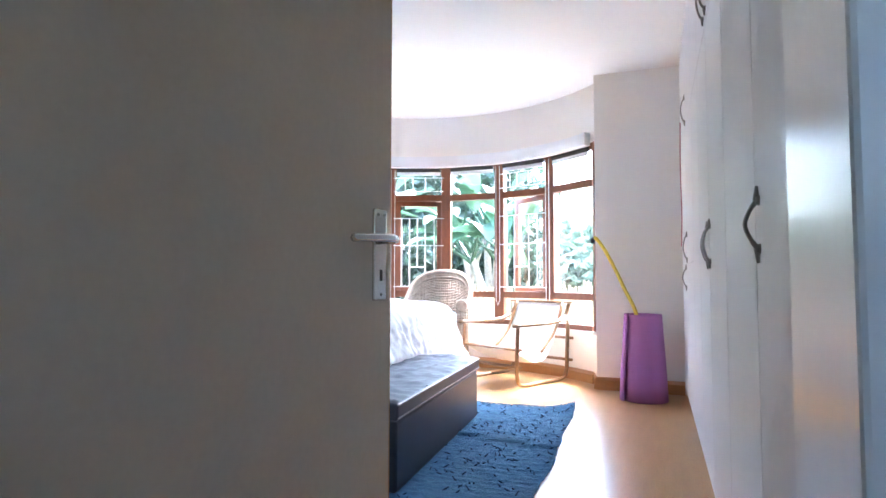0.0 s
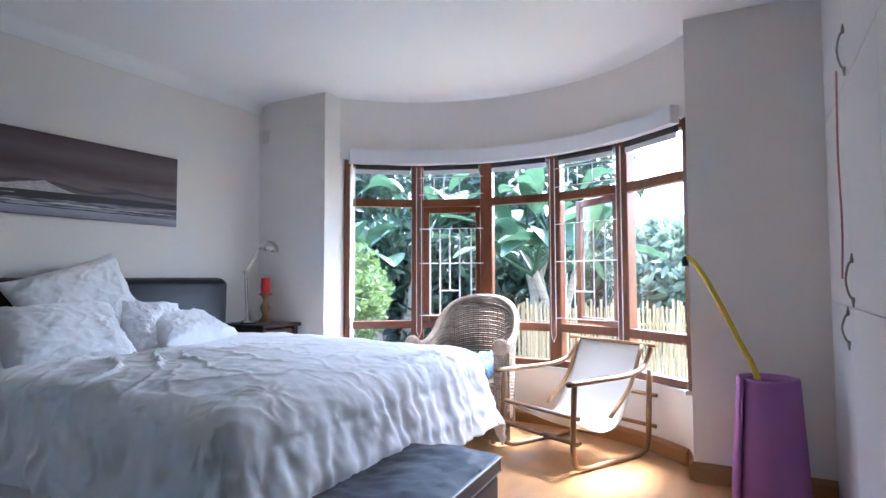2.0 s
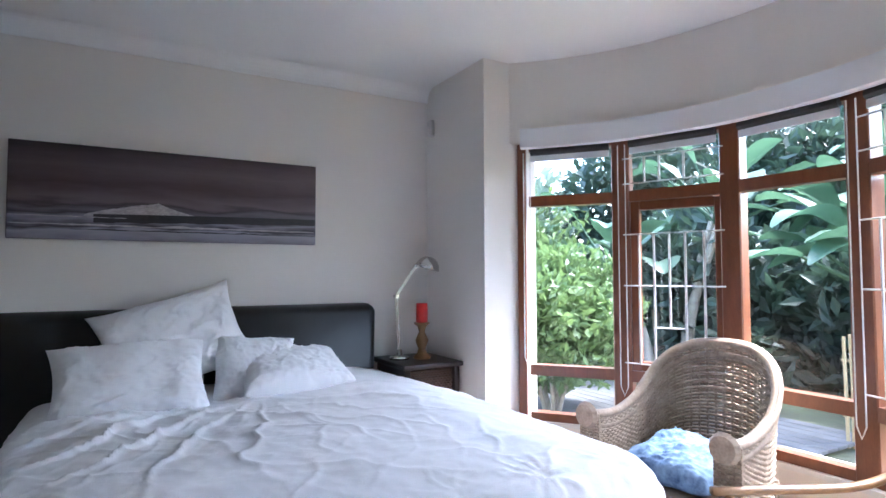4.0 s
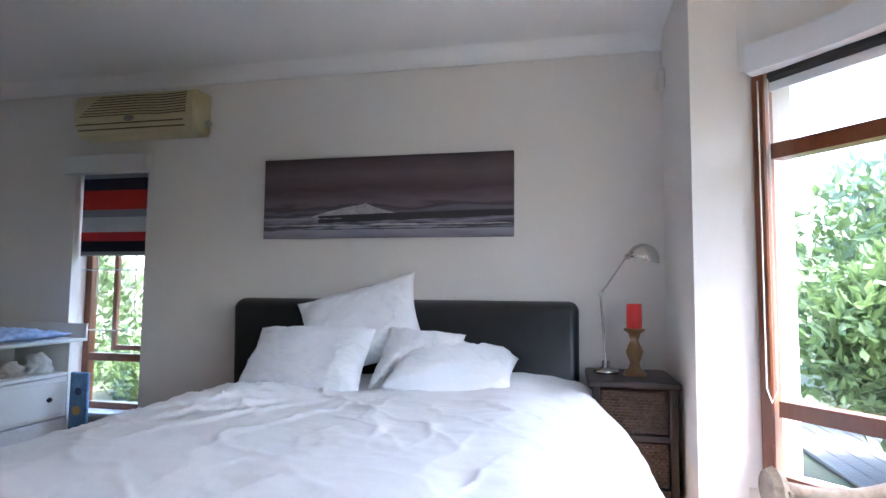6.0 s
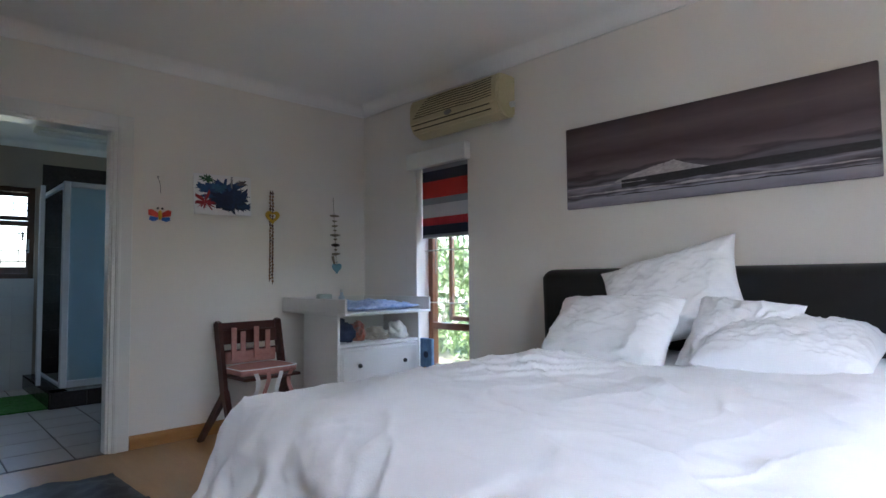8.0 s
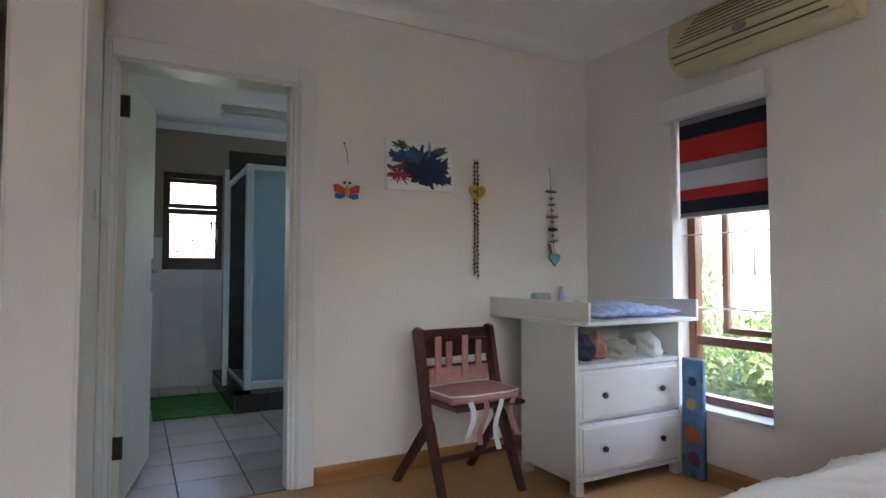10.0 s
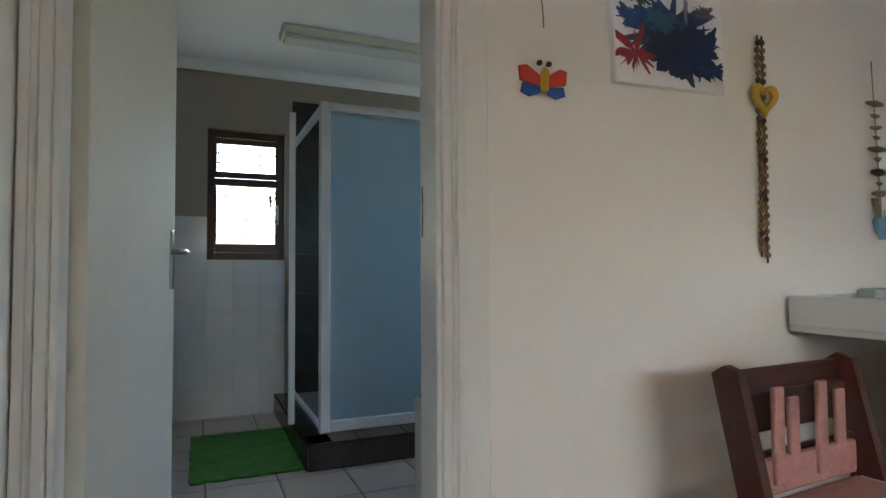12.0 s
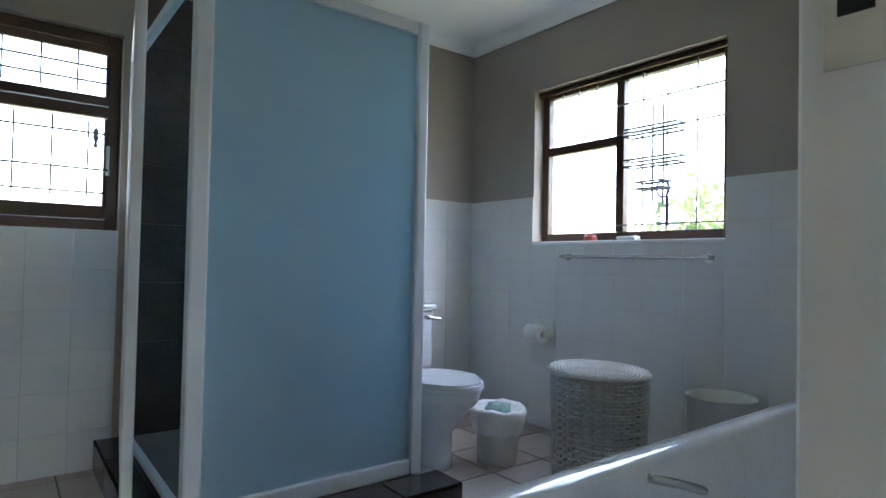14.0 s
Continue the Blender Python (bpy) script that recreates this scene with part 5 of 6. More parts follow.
# ---- things hung on the south wall ----
bf = thing("wooden_butterfly", (-2.09, YS + 0.001, 1.50), "painted red, yellow and blue wooden butterfly on a string", "wall ornament")
for sx in (-1, 1):
    wg = prism([(0.008 * sx, 0.01), (0.05 * sx, 0.035), (0.072 * sx, 0.03), (0.068 * sx, -0.005), (0.012 * sx, -0.018)][::sx], 0, 0.008)
    ob = part("upper_wing", wg, mat("red_enamel", (0.60, 0.05, 0.025), None, 0.4), bf)
    ob.matrix_basis = pose(0, 0.002, 0, 90, 0, 180)
    wg = prism([(0.01 * sx, -0.018), (0.06 * sx, -0.012), (0.066 * sx, -0.035), (0.04 * sx, -0.045), (0.012 * sx, -0.034)][::sx], 0, 0.008)
    ob = part("lower_wing", wg, mat("blue_enamel", (0.02, 0.12, 0.50), None, 0.4), bf)
    ob.matrix_basis = pose(0, 0.002, 0, 90, 0, 180)
    part("eye", lathe([(0, -0.008), (0.007, -0.004), (0.008, 0.0), (0.006, 0.006), (0, 0.008)], 10, at=(0.014 * sx, 0.012, 0.042)), M_BLACK, bf)
part("body", lathe([(0.0, -0.035), (0.009, -0.03), (0.012, 0.0), (0.012, 0.02), (0.0, 0.035)], 12, at=(0, 0.014, 0)), mat("yellow_enamel", (0.75, 0.50, 0.04), None, 0.4), bf)
part("string", tube(spline([(-0.005, 0.004, 0.14), (0.0, 0.006, 0.2), (0.015, 0.004, 0.25)], 4), 0.0015, 5), M_BLACK, bf)
part("nail", rod((0.015, 0.0, 0.252), (0.015, 0.012, 0.252), 0.004), M_BLACK, bf)

ar = thing("childs_painting", (-2.512, YS + 0.001, 1.67), "unframed canvas with a splashed dark blue and red painting", "painting", rz=180)
cv = box(-0.205, -0.02, -0.142, 0.205, 0.0, 0.142, 0.003, 1)
bmesh.ops.rotate(cv, cent=(0, 0, 0), matrix=Matrix.Rotation(radians(-1.5), 3, "Y"), verts=cv.verts)
part("canvas", cv, M_LINEN, ar)


def blot(name, cx, cz, r, c, seed, spikes=0.5, lift=0.0):
    one = bmesh.new()
    n = 90
    pts = []
    for i in range(n):
        a = 2 * math.pi * i / n
        k = 1 + spikes * fbm(math.cos(a) * 2 + seed, math.sin(a) * 2, seed) + spikes * 0.6 * fbm(math.cos(a) * 7 + seed, math.sin(a) * 7, seed)
        pts.append(one.verts.new((max(-0.2, min(0.2, cx + r[0] * k * math.cos(a))), -0.0212 - lift, max(-0.137, min(0.137, cz + r[1] * k * math.sin(a))))))
    mid = one.verts.new((cx, -0.0218 - lift, cz))
    for i in range(n):
        one.faces.new((pts[i], pts[(i + 1) % n], mid))
    part(name, one, mat("paint_" + name, c, tuple(v * 0.5 for v in c), 0.5, scale=20, fine=60), ar)


blot("paint_splash", 0.03, -0.035, (0.135, 0.075), (0.012, 0.028, 0.10), 1.0, 0.45)
blot("paint_splash", 0.0, 0.02, (0.16, 0.075), (0.025, 0.08, 0.24), 4.0, 0.7, -0.0005)
blot("paint_splash", 0.11, -0.03, (0.07, 0.07), (0.015, 0.04, 0.14), 25.0, 0.8, 0.0002)
blot("paint_splash", -0.04, 0.045, (0.05, 0.03), (0.05, 0.16, 0.30), 28.0, 1.0, 0.0005)
blot("paint_splash", -0.13, -0.055, (0.06, 0.045), (0.40, 0.03, 0.05), 7.0, 1.1, 0.0003)
blot("paint_splash", -0.15, 0.04, (0.035, 0.028), (0.02, 0.10, 0.28), 9.0, 0.7, 0.0004)
blot("paint_splash", -0.12, 0.105, (0.04, 0.025), (0.03, 0.12, 0.06), 12.0, 1.0, 0.0003)
blot("paint_splash", 0.13, 0.095, (0.035, 0.018), (0.16, 0.13, 0.15), 15.0, 0.8, 0.0003)
blot("paint_splash", 0.15, -0.075, (0.045, 0.022), (0.02, 0.07, 0.20), 18.0, 0.9, 0.0004)
blot("paint_splash", 0.055, 0.10, (0.008, 0.045), (0.35, 0.36, 0.40), 20.0, 0.6, 0.0003)

bd = thing("bead_hanging", (-2.885, YS, 1.73), "string of dark beads with a yellow wooden heart", "wall ornament")
for sx, ln in ((-0.008, 0.70), (0.012, 0.68)):
    part("cord", rod((sx, 0.012, 0.01), (sx * 1.3, 0.012, -ln), 0.003, seg=5), M_BRASS, bd)
    for k in range(28):
        z = -0.012 - k * ln / 28.5
        part("bead", lathe([(0, -0.010), (0.007, -0.007), (0.009, 0), (0.007, 0.007), (0, 0.010)], 8, at=(sx + (random.random() - 0.5) * 0.006, 0.013, z)), M_TURN if k % 5 else M_HC, bd)


def heart_poly(s, n=40):
    out = []
    for i in range(n):
        t = 2 * math.pi * i / n
        out.append((s * 16 * math.sin(t) ** 3 / 16, s * (13 * math.cos(t) - 5 * math.cos(2 * t) - 2 * math.cos(3 * t) - math.cos(4 * t)) / 16))
    return out


one = bmesh.new()
po, pi_ = heart_poly(0.056), heart_poly(0.03)
ov = [[one.verts.new((x, y_, z)) for x, z in p] for p in (po, pi_) for y_ in (0.018, 0.030)]
n = len(po)
for i in range(n):
    j = (i + 1) % n
    one.faces.new((ov[1][i], ov[1][j], ov[3][j], ov[3][i]))
    one.faces.new((ov[0][j], ov[0][i], ov[2][i], ov[2][j]))
    one.faces.new((ov[0][i], ov[0][j], ov[1][j], ov[1][i]))
    one.faces.new((ov[2][j], ov[2][i], ov[3][i], ov[3][j]))
bmesh.ops.translate(one, vec=(0, 0, -0.19), verts=one.verts)
part("heart", one, mat("yellow_painted_wood", (0.60, 0.38, 0.03), (0.50, 0.30, 0.02), 0.45), bd, "yellow open heart")

dw = thing("driftwood_mobile", (-3.455, YS, 1.115), "hanging string of driftwood pieces with a blue heart", "wall ornament")
part("cord", rod((0.03, 0.02, 0.62), (0.0, 0.02, 0.07), 0.0018, seg=5), M_BARK, dw)
for k, (z, ln, th, c) in enumerate(((0.47, 0.085, 0.012, 0), (0.425, 0.04, 0.009, 0), (0.385, 0.055, 0.01, 0), (0.35, 0.03, 0.008, 0), (0.31, 0.09, 0.012, 0), (0.275, 0.03, 0.009, 0), (0.23, 0.07, 0.016, 1), (0.19, 0.025, 0.008, 0), (0.155, 0.075, 0.013, 0))):
    x = 0.022 * (z - 0.05) / 0.5
    part("driftwood", tube([(x - ln / 2, 0.02, z + 0.003 * (k % 3)), (x, 0.021, z), (x + ln / 2, 0.02, z + 0.004 * (k % 2))], [th * 0.55, th, th * 0.5], 7), M_DKWOOD if c else M_BARK, dw, "", True)
part("driftwood", tube([(0.035, 0.02, 0.14), (0.02, 0.022, 0.07)], [0.012, 0.008], 7), M_BARK, dw)
hp = heart_poly(0.045)
one = prism(hp, 0.0, 0.018)
bmesh.ops.bevel(one, geom=[e for e in one.edges if abs(e.verts[0].co.z - e.verts[1].co.z) < 1e-6], offset=0.005, segments=2, affect="EDGES")
part("heart", one, mat("pale_blue_felt", (0.22, 0.42, 0.55), None, 0.9), dw, "pale blue heart").matrix_basis = pose(-0.005, 0.028, 0.045, 90, 0, 0)

sw = thing("light_switch", (-0.975, 0.50, 1.33), "white double light switch plate", "switch")
part("plate", box(-0.009, -0.03, -0.055, -0.001, 0.03, 0.055, 0.003, 2), M_WHITEP, sw)
for z in (-0.02, 0.02):
    part("rocker", box(-0.013, -0.01, z - 0.012, -0.008, 0.01, z + 0.012, 0.002, 1), M_WHITEP, sw)


# ---- bathroom shell ----
BT = 0.14
structure("floor_bathroom", box(BXW, BYS, -0.12, BXE, YS - 0.001, -0.006), M_GROUTD, "grey tiled bathroom floor")
structure("ceiling_bathroom", box(BXW - 0.2, BYS - 0.2, BCEIL, BXE + 0.1, BYN, BCEIL + 0.1), M_CEIL, "white bathroom ceiling")
SX0, SX1, SZ0, SZ1 = -1.865, -1.335, 1.10, 2.03
bm = box(BXW - 0.15, BYS - 0.15, -0.12, SX0, BYS, BCEIL)
box(SX1, BYS - 0.15, -0.12, BXE + 0.1, BYS, BCEIL, bm=bm)
box(SX0, BYS - 0.15, -0.12, SX1, BYS, SZ0, bm=bm)
box(SX0, BYS - 0.15, SZ1, SX1, BYS, BCEIL, bm=bm)
structure("wall_bath_south", bm, M_BWALL, "taupe bathroom wall with a small window")
VY0, VY1, VZ0, VZ1 = -2.33, -1.13, 1.12, 2.06
bm = box(BXW - 0.15, BYS, -0.12, BXW, VY0, BCEIL)
box(BXW - 0.15, VY1, -0.12, BXW, BYN + 0.2, BCEIL, bm=bm)
box(BXW - 0.15, VY0, -0.12, BXW, VY1, VZ0, bm=bm)
box(BXW - 0.15, VY0, VZ1, BXW, VY1, BCEIL, bm=bm)
structure("wall_bath_west", bm, M_BWALL, "taupe bathroom wall with a wide window")
structure("wall_bath_east", box(BXE, BYS, -0.12, BXE + 0.07, BYN, BCEIL), M_BWALL, "taupe bathroom side wall")
structure("wall_bath_north", box(BXW, BYN - 0.004, -0.12, XW, BYN + 0.13, BCEIL), M_BWALL, "plastered bathroom wall")
cornice("cornice_bath_south", BXW, BYS, BXE, BYS, 0, 1, BCEIL, M_CEIL, 0.07)
cornice("cornice_bath_west", BXW, BYS, BXW, BYN, 1, 0, BCEIL, M_CEIL, 0.07)

TILE_TOP = 1.40


def tiled(name, rects, step, th, m, parent_label, place):
    """White wall tiles as separate pieces on a grouted bed."""
    holder = thing(name, (0, 0, 0), parent_label, "wall tiles", kind="structure")
    cache = {}
    for a0, a1, z0, z1 in rects:
        na, nz = max(1, round((a1 - a0) / step)), max(1, round((z1 - z0) / step))
        sa, sz = (a1 - a0) / na, (z1 - z0) / nz
        key = (round(sa, 4), round(sz, 4))
        if key not in cache:
            one = box(0.0004, 0, 0.0004, sa - 0.0004, th, sz - 0.0004, 0.001, 1)
            me = bpy.data.meshes.new("tile")
            one.to_mesh(me)
            one.free()
            me.materials.append(m)
            cache[key] = me
        for i in range(na):
            for j in range(nz):
                t = new("tile", cache[key])
                t.parent = holder
                t.matrix_basis = place(a0 + i * sa, z0 + j * sz)
    return holder


tiled("wall_tiles_south", [(BXW, -2.95, 0, TILE_TOP), (-1.80, SX0, 0, SZ0), (SX0, SX1, 0, SZ0), (SX1, BXE, 0, TILE_TOP)], 0.2, 0.006, M_WTILE, "white square tiles on the lower bathroom wall", lambda a, z: pose(a, BYS, z))
tiled("wall_tiles_west", [(-BYN, -VY1, 0, TILE_TOP), (-VY1, -VY0, 0, VZ0), (-VY0, -BYS, 0, TILE_TOP)], 0.2, 0.006, M_WTILE, "white square tiles under the bathroom window", lambda a, z: pose(BXW, -a, z, 0, 0, -90))
tiled("shower_tiles", [(-2.77, -1.915, 0, 2.28)], 0.3, 0.006, M_DTILE, "charcoal tiles inside the shower", lambda a, z: pose(a, BYS, z))


def floor_tiles():
    holder = thing("floor_tiles", (0, 0, 0), "grey stone-look floor tiles with dark joints", "floor tiles", kind="structure")
    one = box(0.004, 0.004, -0.006, 0.326, 0.326, 0.0, 0.002, 1)
    me = bpy.data.meshes.new("tile")
    one.to_mesh(me)
    one.free()
    me.materials.append(M_FTILE)
    y = YS - 0.03
    while y > BYS + 0.01:
        x = BXE - 0.02
        while x > BXW + 0.02:
            t = new("tile", me)
            t.parent = holder
            t.matrix_basis = Matrix.Translation((max(x - 0.33, BXW), max(y - 0.33, BYS), 0)) @ Matrix.Diagonal((min(1, (x - BXW) / 0.33), min(1, (y - BYS) / 0.33), 1, 1))
            x -= 0.33
        y -= 0.33


floor_tiles()

# doorway lining
df = thing("door_frame_bathroom", (0, 0, 0), "white moulded door frame of the bathroom", "door frame", kind="structure")
for x0, x1, s in ((DX0 - 0.095, DX0, 1), (DX1, DX1 + 0.028, -1)):
    part("architrave", box(x0, YS, 0, x1, YS + 0.018, DTOP + 0.09 if s > 0 else DTOP + 0.09, 0.004, 1), M_WHITE, df)
part("architrave", box(DX0, YS, DTOP, DX1, YS + 0.018, DTOP + 0.09, 0.004, 1), M_WHITE, df)
for x in (DX0, DX1):
    s = 1 if x == DX0 else -1
    part("jamb", box(x, BYN - 0.01, 0, x + s * 0.022, YS + 0.012, DTOP, 0.003, 1), M_WHITE, df)
    part("door_stop", box(x + s * 0.022, BYN + 0.045, 0, x + s * 0.036, YS + 0.0, DTOP - 0.022, 0.003, 1), M_WHITE, df)
    part("bead", box(x - s * 0.028, YS + 0.018, 0, x - s * 0.008, YS + 0.026, DTOP + 0.01, 0.004, 2), M_WHITE, df)
part("head_jamb", box(DX0 + 0.022, BYN - 0.01, DTOP - 0.022, DX1 - 0.022, YS + 0.012, DTOP, 0.003, 1), M_WHITE, df)
part("strike_plate", box(DX0 + 0.021, BYN + 0.005, 1.10, DX0 + 0.024, BYN + 0.04, 1.23), M_CHROME, df)
part("strike_hole", box(DX0 + 0.023, BYN + 0.012, 1.13, DX0 + 0.0247, BYN + 0.03, 1.16), M_BLACK, df)
part("strike_hole", box(DX0 + 0.023, BYN + 0.012, 1.18, DX0 + 0.0247, BYN + 0.03, 1.21), M_BLACK, df)

bd_ = thing("door_2", (DX1 - 0.026, BYN + 0.02, 0.008), "pale cream bathroom door standing open inwards", "door", rz=-(90 + 10.5), kind="structure")
part("leaf", box(0.0, -0.04, 0, 0.745, 0.0, 1.995, 0.002, 1), M_CREAM, bd_)
for yy, s in ((0.0, 1), (-0.04, -1)):
    part("handle_plate", box(0.68, min(yy, yy + 0.007 * s), 0.95, 0.715, max(yy, yy + 0.007 * s), 1.14, 0.003, 1), M_CHROME, bd_)
    hv = rod((0.698, yy, 1.07), (0.698, yy + 0.045 * s, 1.07), 0.009)
    tube([(0.705, yy + 0.045 * s, 1.07), (0.65, yy + 0.05 * s, 1.071), (0.60, yy + 0.045 * s, 1.068)], 0.008, 8, bm=hv)
    part("lever", hv, M_CHROME, bd_, "", True)
for z in (0.22, 1.78):
    part("hinge", box(-0.012, -0.05, z, 0.012, 0.004, z + 0.10, 0.002, 1), M_BRASS, bd_)


# ---- bathroom windows ----
def wood_window(name, label, horizontal, fixed, a0, a1, z0, z1, mulls, trans, glass, depth=0.05):
    """A frame in the plane x = fixed (horizontal False) or y = fixed (True)."""
    w = thing(name, (0, 0, 0), label, "window", kind="structure")

    def bx(nm, p0, p1, q0, q1, m, d=depth, off=0.0):
        if horizontal:
            ob = part(nm, box(p0, fixed - d / 2 + off, q0, p1, fixed + d / 2 + off, q1, 0.004 if d > 0.02 else 0, 1), m, w)
        else:
            ob = part(nm, box(fixed - d / 2 + off, p0, q0, fixed + d / 2 + off, p1, q1, 0.004 if d > 0.02 else 0, 1), m, w)
        return ob
    t = 0.052
    bx("frame", a0, a0 + t, z0, z1, M_WOODD)
    bx("frame", a1 - t, a1, z0, z1, M_WOODD)
    bx("frame", a0 + t, a1 - t, z0, z0 + t, M_WOODD)
    bx("frame", a0 + t, a1 - t, z1 - t, z1, M_WOODD)
    for a in mulls:
        bx("mullion", a - t / 2, a + t / 2, z0 + t, z1 - t, M_WOODD)
    for p0, p1, z in trans:
        bx("transom", p0, p1, z - t / 2, z + t / 2, M_WOODD)
    g = bx("pane", a0 + t, a1 - t, z0 + t, z1 - t, glass, 0.005)
    g.visible_shadow = False
    return w, bx


w3, bx3 = wood_window("window_3", "small dark wood bathroom window with burglar bars", True, BYS - 0.08, SX0, SX1, SZ0, SZ1, (), ((SX0 + 0.045, SX1 - 0.045, 1.66),), M_GLASS)
bx3("bottom_board", SX0 + 0.05, SX1 - 0.05, 1.15, 1.215, M_WOODD, 0.03, 0.04)
bx3("sash_rail", SX0 + 0.045, SX1 - 0.045, 1.69, 1.735, M_WOODD, 0.03, 0.012)
bx3("sash_rail", SX0 + 0.045, SX1 - 0.045, 1.935, 1.975, M_WOODD, 0.03, 0.012)
for a0, a1 in ((SX0 + 0.052, SX0 + 0.064), (SX1 - 0.064, SX1 - 0.052)):
    bx3("sash_stile", a0, a1, 1.735, 1.935, M_WOODD, 0.03, 0.012)
    bx3("sash_stile", a0, a1, 1.19, 1.63, M_WOODD, 0.03, 0.012)
for z in (1.79, 1.86, 1.27, 1.38, 1.55):
    bx3("bar", SX0 + 0.045, SX1 - 0.045, z, z + 0.009, M_BLACK, 0.009, 0.035)
for a in (-1.74, -1.6, -1.46):
    bx3("bar", a, a + 0.008, 1.25, 1.62, M_BLACK, 0.006, 0.035)
    bx3("bar", a + 0.05, a + 0.058, 1.74, 1.93, M_BLACK, 0.006, 0.035)
part("hanging_charm", lathe([(0, -0.05), (0.012, -0.04), (0.006, -0.02), (0.016, 0.0), (0.008, 0.02), (0.014, 0.035), (0, 0.05)], 10, at=(SX0 + 0.10, BYS - 0.03, 1.53)), M_STEEL, w3)
part("stay", box(SX0 + 0.04, BYS - 0.06, 1.36, SX0 + 0.055, BYS - 0.045, 1.50), M_CHROME, w3)
w4, bx4 = wood_window("window_4", "wide dark wood bathroom window with obscure glass", False, BXW - 0.10, VY0, VY1, VZ0, VZ1, (-1.76,), ((VY0 + 0.045, -1.78, 1.68),), M_GLASS)
for a in (-1.6, -1.46, -1.3):
    bx4("bar", a, a + 0.008, VZ0 + 0.05, VZ1 - 0.05, M_STEEL, 0.008, 0.05)
for z in (1.2, 1.7, 1.86):
    bx4("bar", -1.76, VY1, z, z + 0.008, M_STEEL, 0.008, 0.05)
for a in (-2.15, -2.03, -1.9):
    bx4("bar", a, a + 0.008, 1.70, VZ1 - 0.05, M_STEEL, 0.008, 0.05)
part("open_fanlight", box(-0.006, -0.24, -0.30, 0.006, 0.24, 0.0, 0.003, 1), M_OBSC, w4).matrix_basis = pose(BXW - 0.13, -2.04, VZ1 - 0.05, 0, 18, 0)
part("sill", box(BXW - 0.14, VY0, VZ0 - 0.02, BXW + 0.008, VY1, VZ0 + 0.002, 0.004, 1), M_WHITE, w4)
part("blind_roll", rod((BXW - 0.05, VY0, VZ1 - 0.02), (BXW - 0.05, VY1, VZ1 - 0.02), 0.016), M_BRASS, w4)

cad = thing("shower_caddy", (BXW - 0.035, -1.50, 1.30), "wire caddy with a blue comb hung in the window", "caddy")
for z, w_ in ((0.36, 0.15), (0.20, 0.15), (0.08, 0.08)):
    for dz in (0, 0.035):
        part("basket_wire", tube([(0, -w_, z + dz), (0.08, -w_, z + dz), (0.08, w_, z + dz), (0, w_, z + dz)], 0.006, 5, closed=True), M_BLACK, cad)
    for k in range(5):
        y = -w_ + 2 * w_ * k / 4
        part("basket_wire", rod((0, y, z), (0.08, y, z), 0.004, seg=5), M_BLACK, cad)
for y in (-0.03, 0.03):
    part("upright_wire", rod((0, y, 0.0), (0, y, 0.52), 0.006, seg=5), M_BLACK, cad)
cb_ = thing("comb", (BXW - 0.02, -1.46, 1.19), "blue-violet plastic comb with a ring handle", "comb")
part("ring", tube([(0, 0.035 * math.cos(a), 0.19 + 0.045 * math.sin(a)) for a in [i * math.pi / 10 for i in range(20)]], 0.006, 6, closed=True), mat("violet_plastic", (0.05, 0.04, 0.30), None, 0.35), cb_)
part("spine", box(-0.004, 0.015, 0, 0.004, 0.032, 0.15, 0.002, 1), mat("violet_plastic", (0.05, 0.04, 0.30), None, 0.35), cb_)
for k in range(14):
    part("tooth", box(-0.002, -0.03, 0.005 + 0.0095 * k, 0.002, 0.016, 0.01 + 0.0095 * k), cb_.children[0].data.materials[0], cb_)
gl_ = thing("tumbler", (BXW - 0.05, -1.93, VZ0 + 0.003), "clear glass tumbler with a red base on the sill", "glass")
part("cup", lathe([(0.03, 0.03), (0.033, 0.16), (0.030, 0.16), (0.027, 0.032)], 14), M_OBSC, gl_, "", True)
part("soap", lathe([(0, 0), (0.036, 0), (0.038, 0.02), (0.03, 0.035), (0, 0.036)], 14), mat("coral_soap", (0.55, 0.12, 0.09), None, 0.4), gl_)
sp_ = tagged(part("soap_bar", box(BXW - 0.08, -1.74, VZ0 + 0.003, BXW - 0.02, -1.62, VZ0 + 0.025, 0.01, 3), M_CERAM), "white soap bar on the window sill", "soap")
tr_ = thing("towel_rail", (BXW, -1.60, 1.03), "chrome towel rail under the bathroom window", "towel rail")
part("rail", rod((0.06, -0.46, 0), (0.06, 0.42, 0), 0.009), M_CHROME, tr_)
for y in (-0.44, 0.40):
    part("bracket", rod((0.005, y, 0), (0.06, y, 0), 0.012), M_CHROME, tr_)
    part("rose", rod((0.004, y, 0), (0.012, y, 0), 0.024), M_CHROME, tr_)
th_ = thing("toilet_roll_holder", (BXW + 0.006, -2.22, 0.57), "white ceramic toilet roll holder with a paper roll", "toilet roll holder")
part("plate", box(0, -0.08, -0.08, 0.012, 0.08, 0.08, 0.006, 2), M_CERAM, th_)
part("roll", rod((0.07, -0.055, 0), (0.07, 0.055, 0), 0.055, seg=24), M_LINEN, th_)
for y in (-0.068, 0.068):
    part("arm", box(0.005, y - 0.008, -0.02, 0.085, y + 0.008, 0.03, 0.006, 2), M_CERAM, th_)
part("core", rod((0.07, -0.057, 0), (0.07, 0.057, 0), 0.018, seg=14), M_SKIRT, th_)
bl_ = thing("ceiling_light", (-2.35, -2.15, BCEIL), "unlit flat fluorescent ceiling fitting", "ceiling light")
part("housing", box(-0.62, -0.09, -0.05, 0.62, 0.09, 0, 0.006, 1), M_CREAM, bl_)
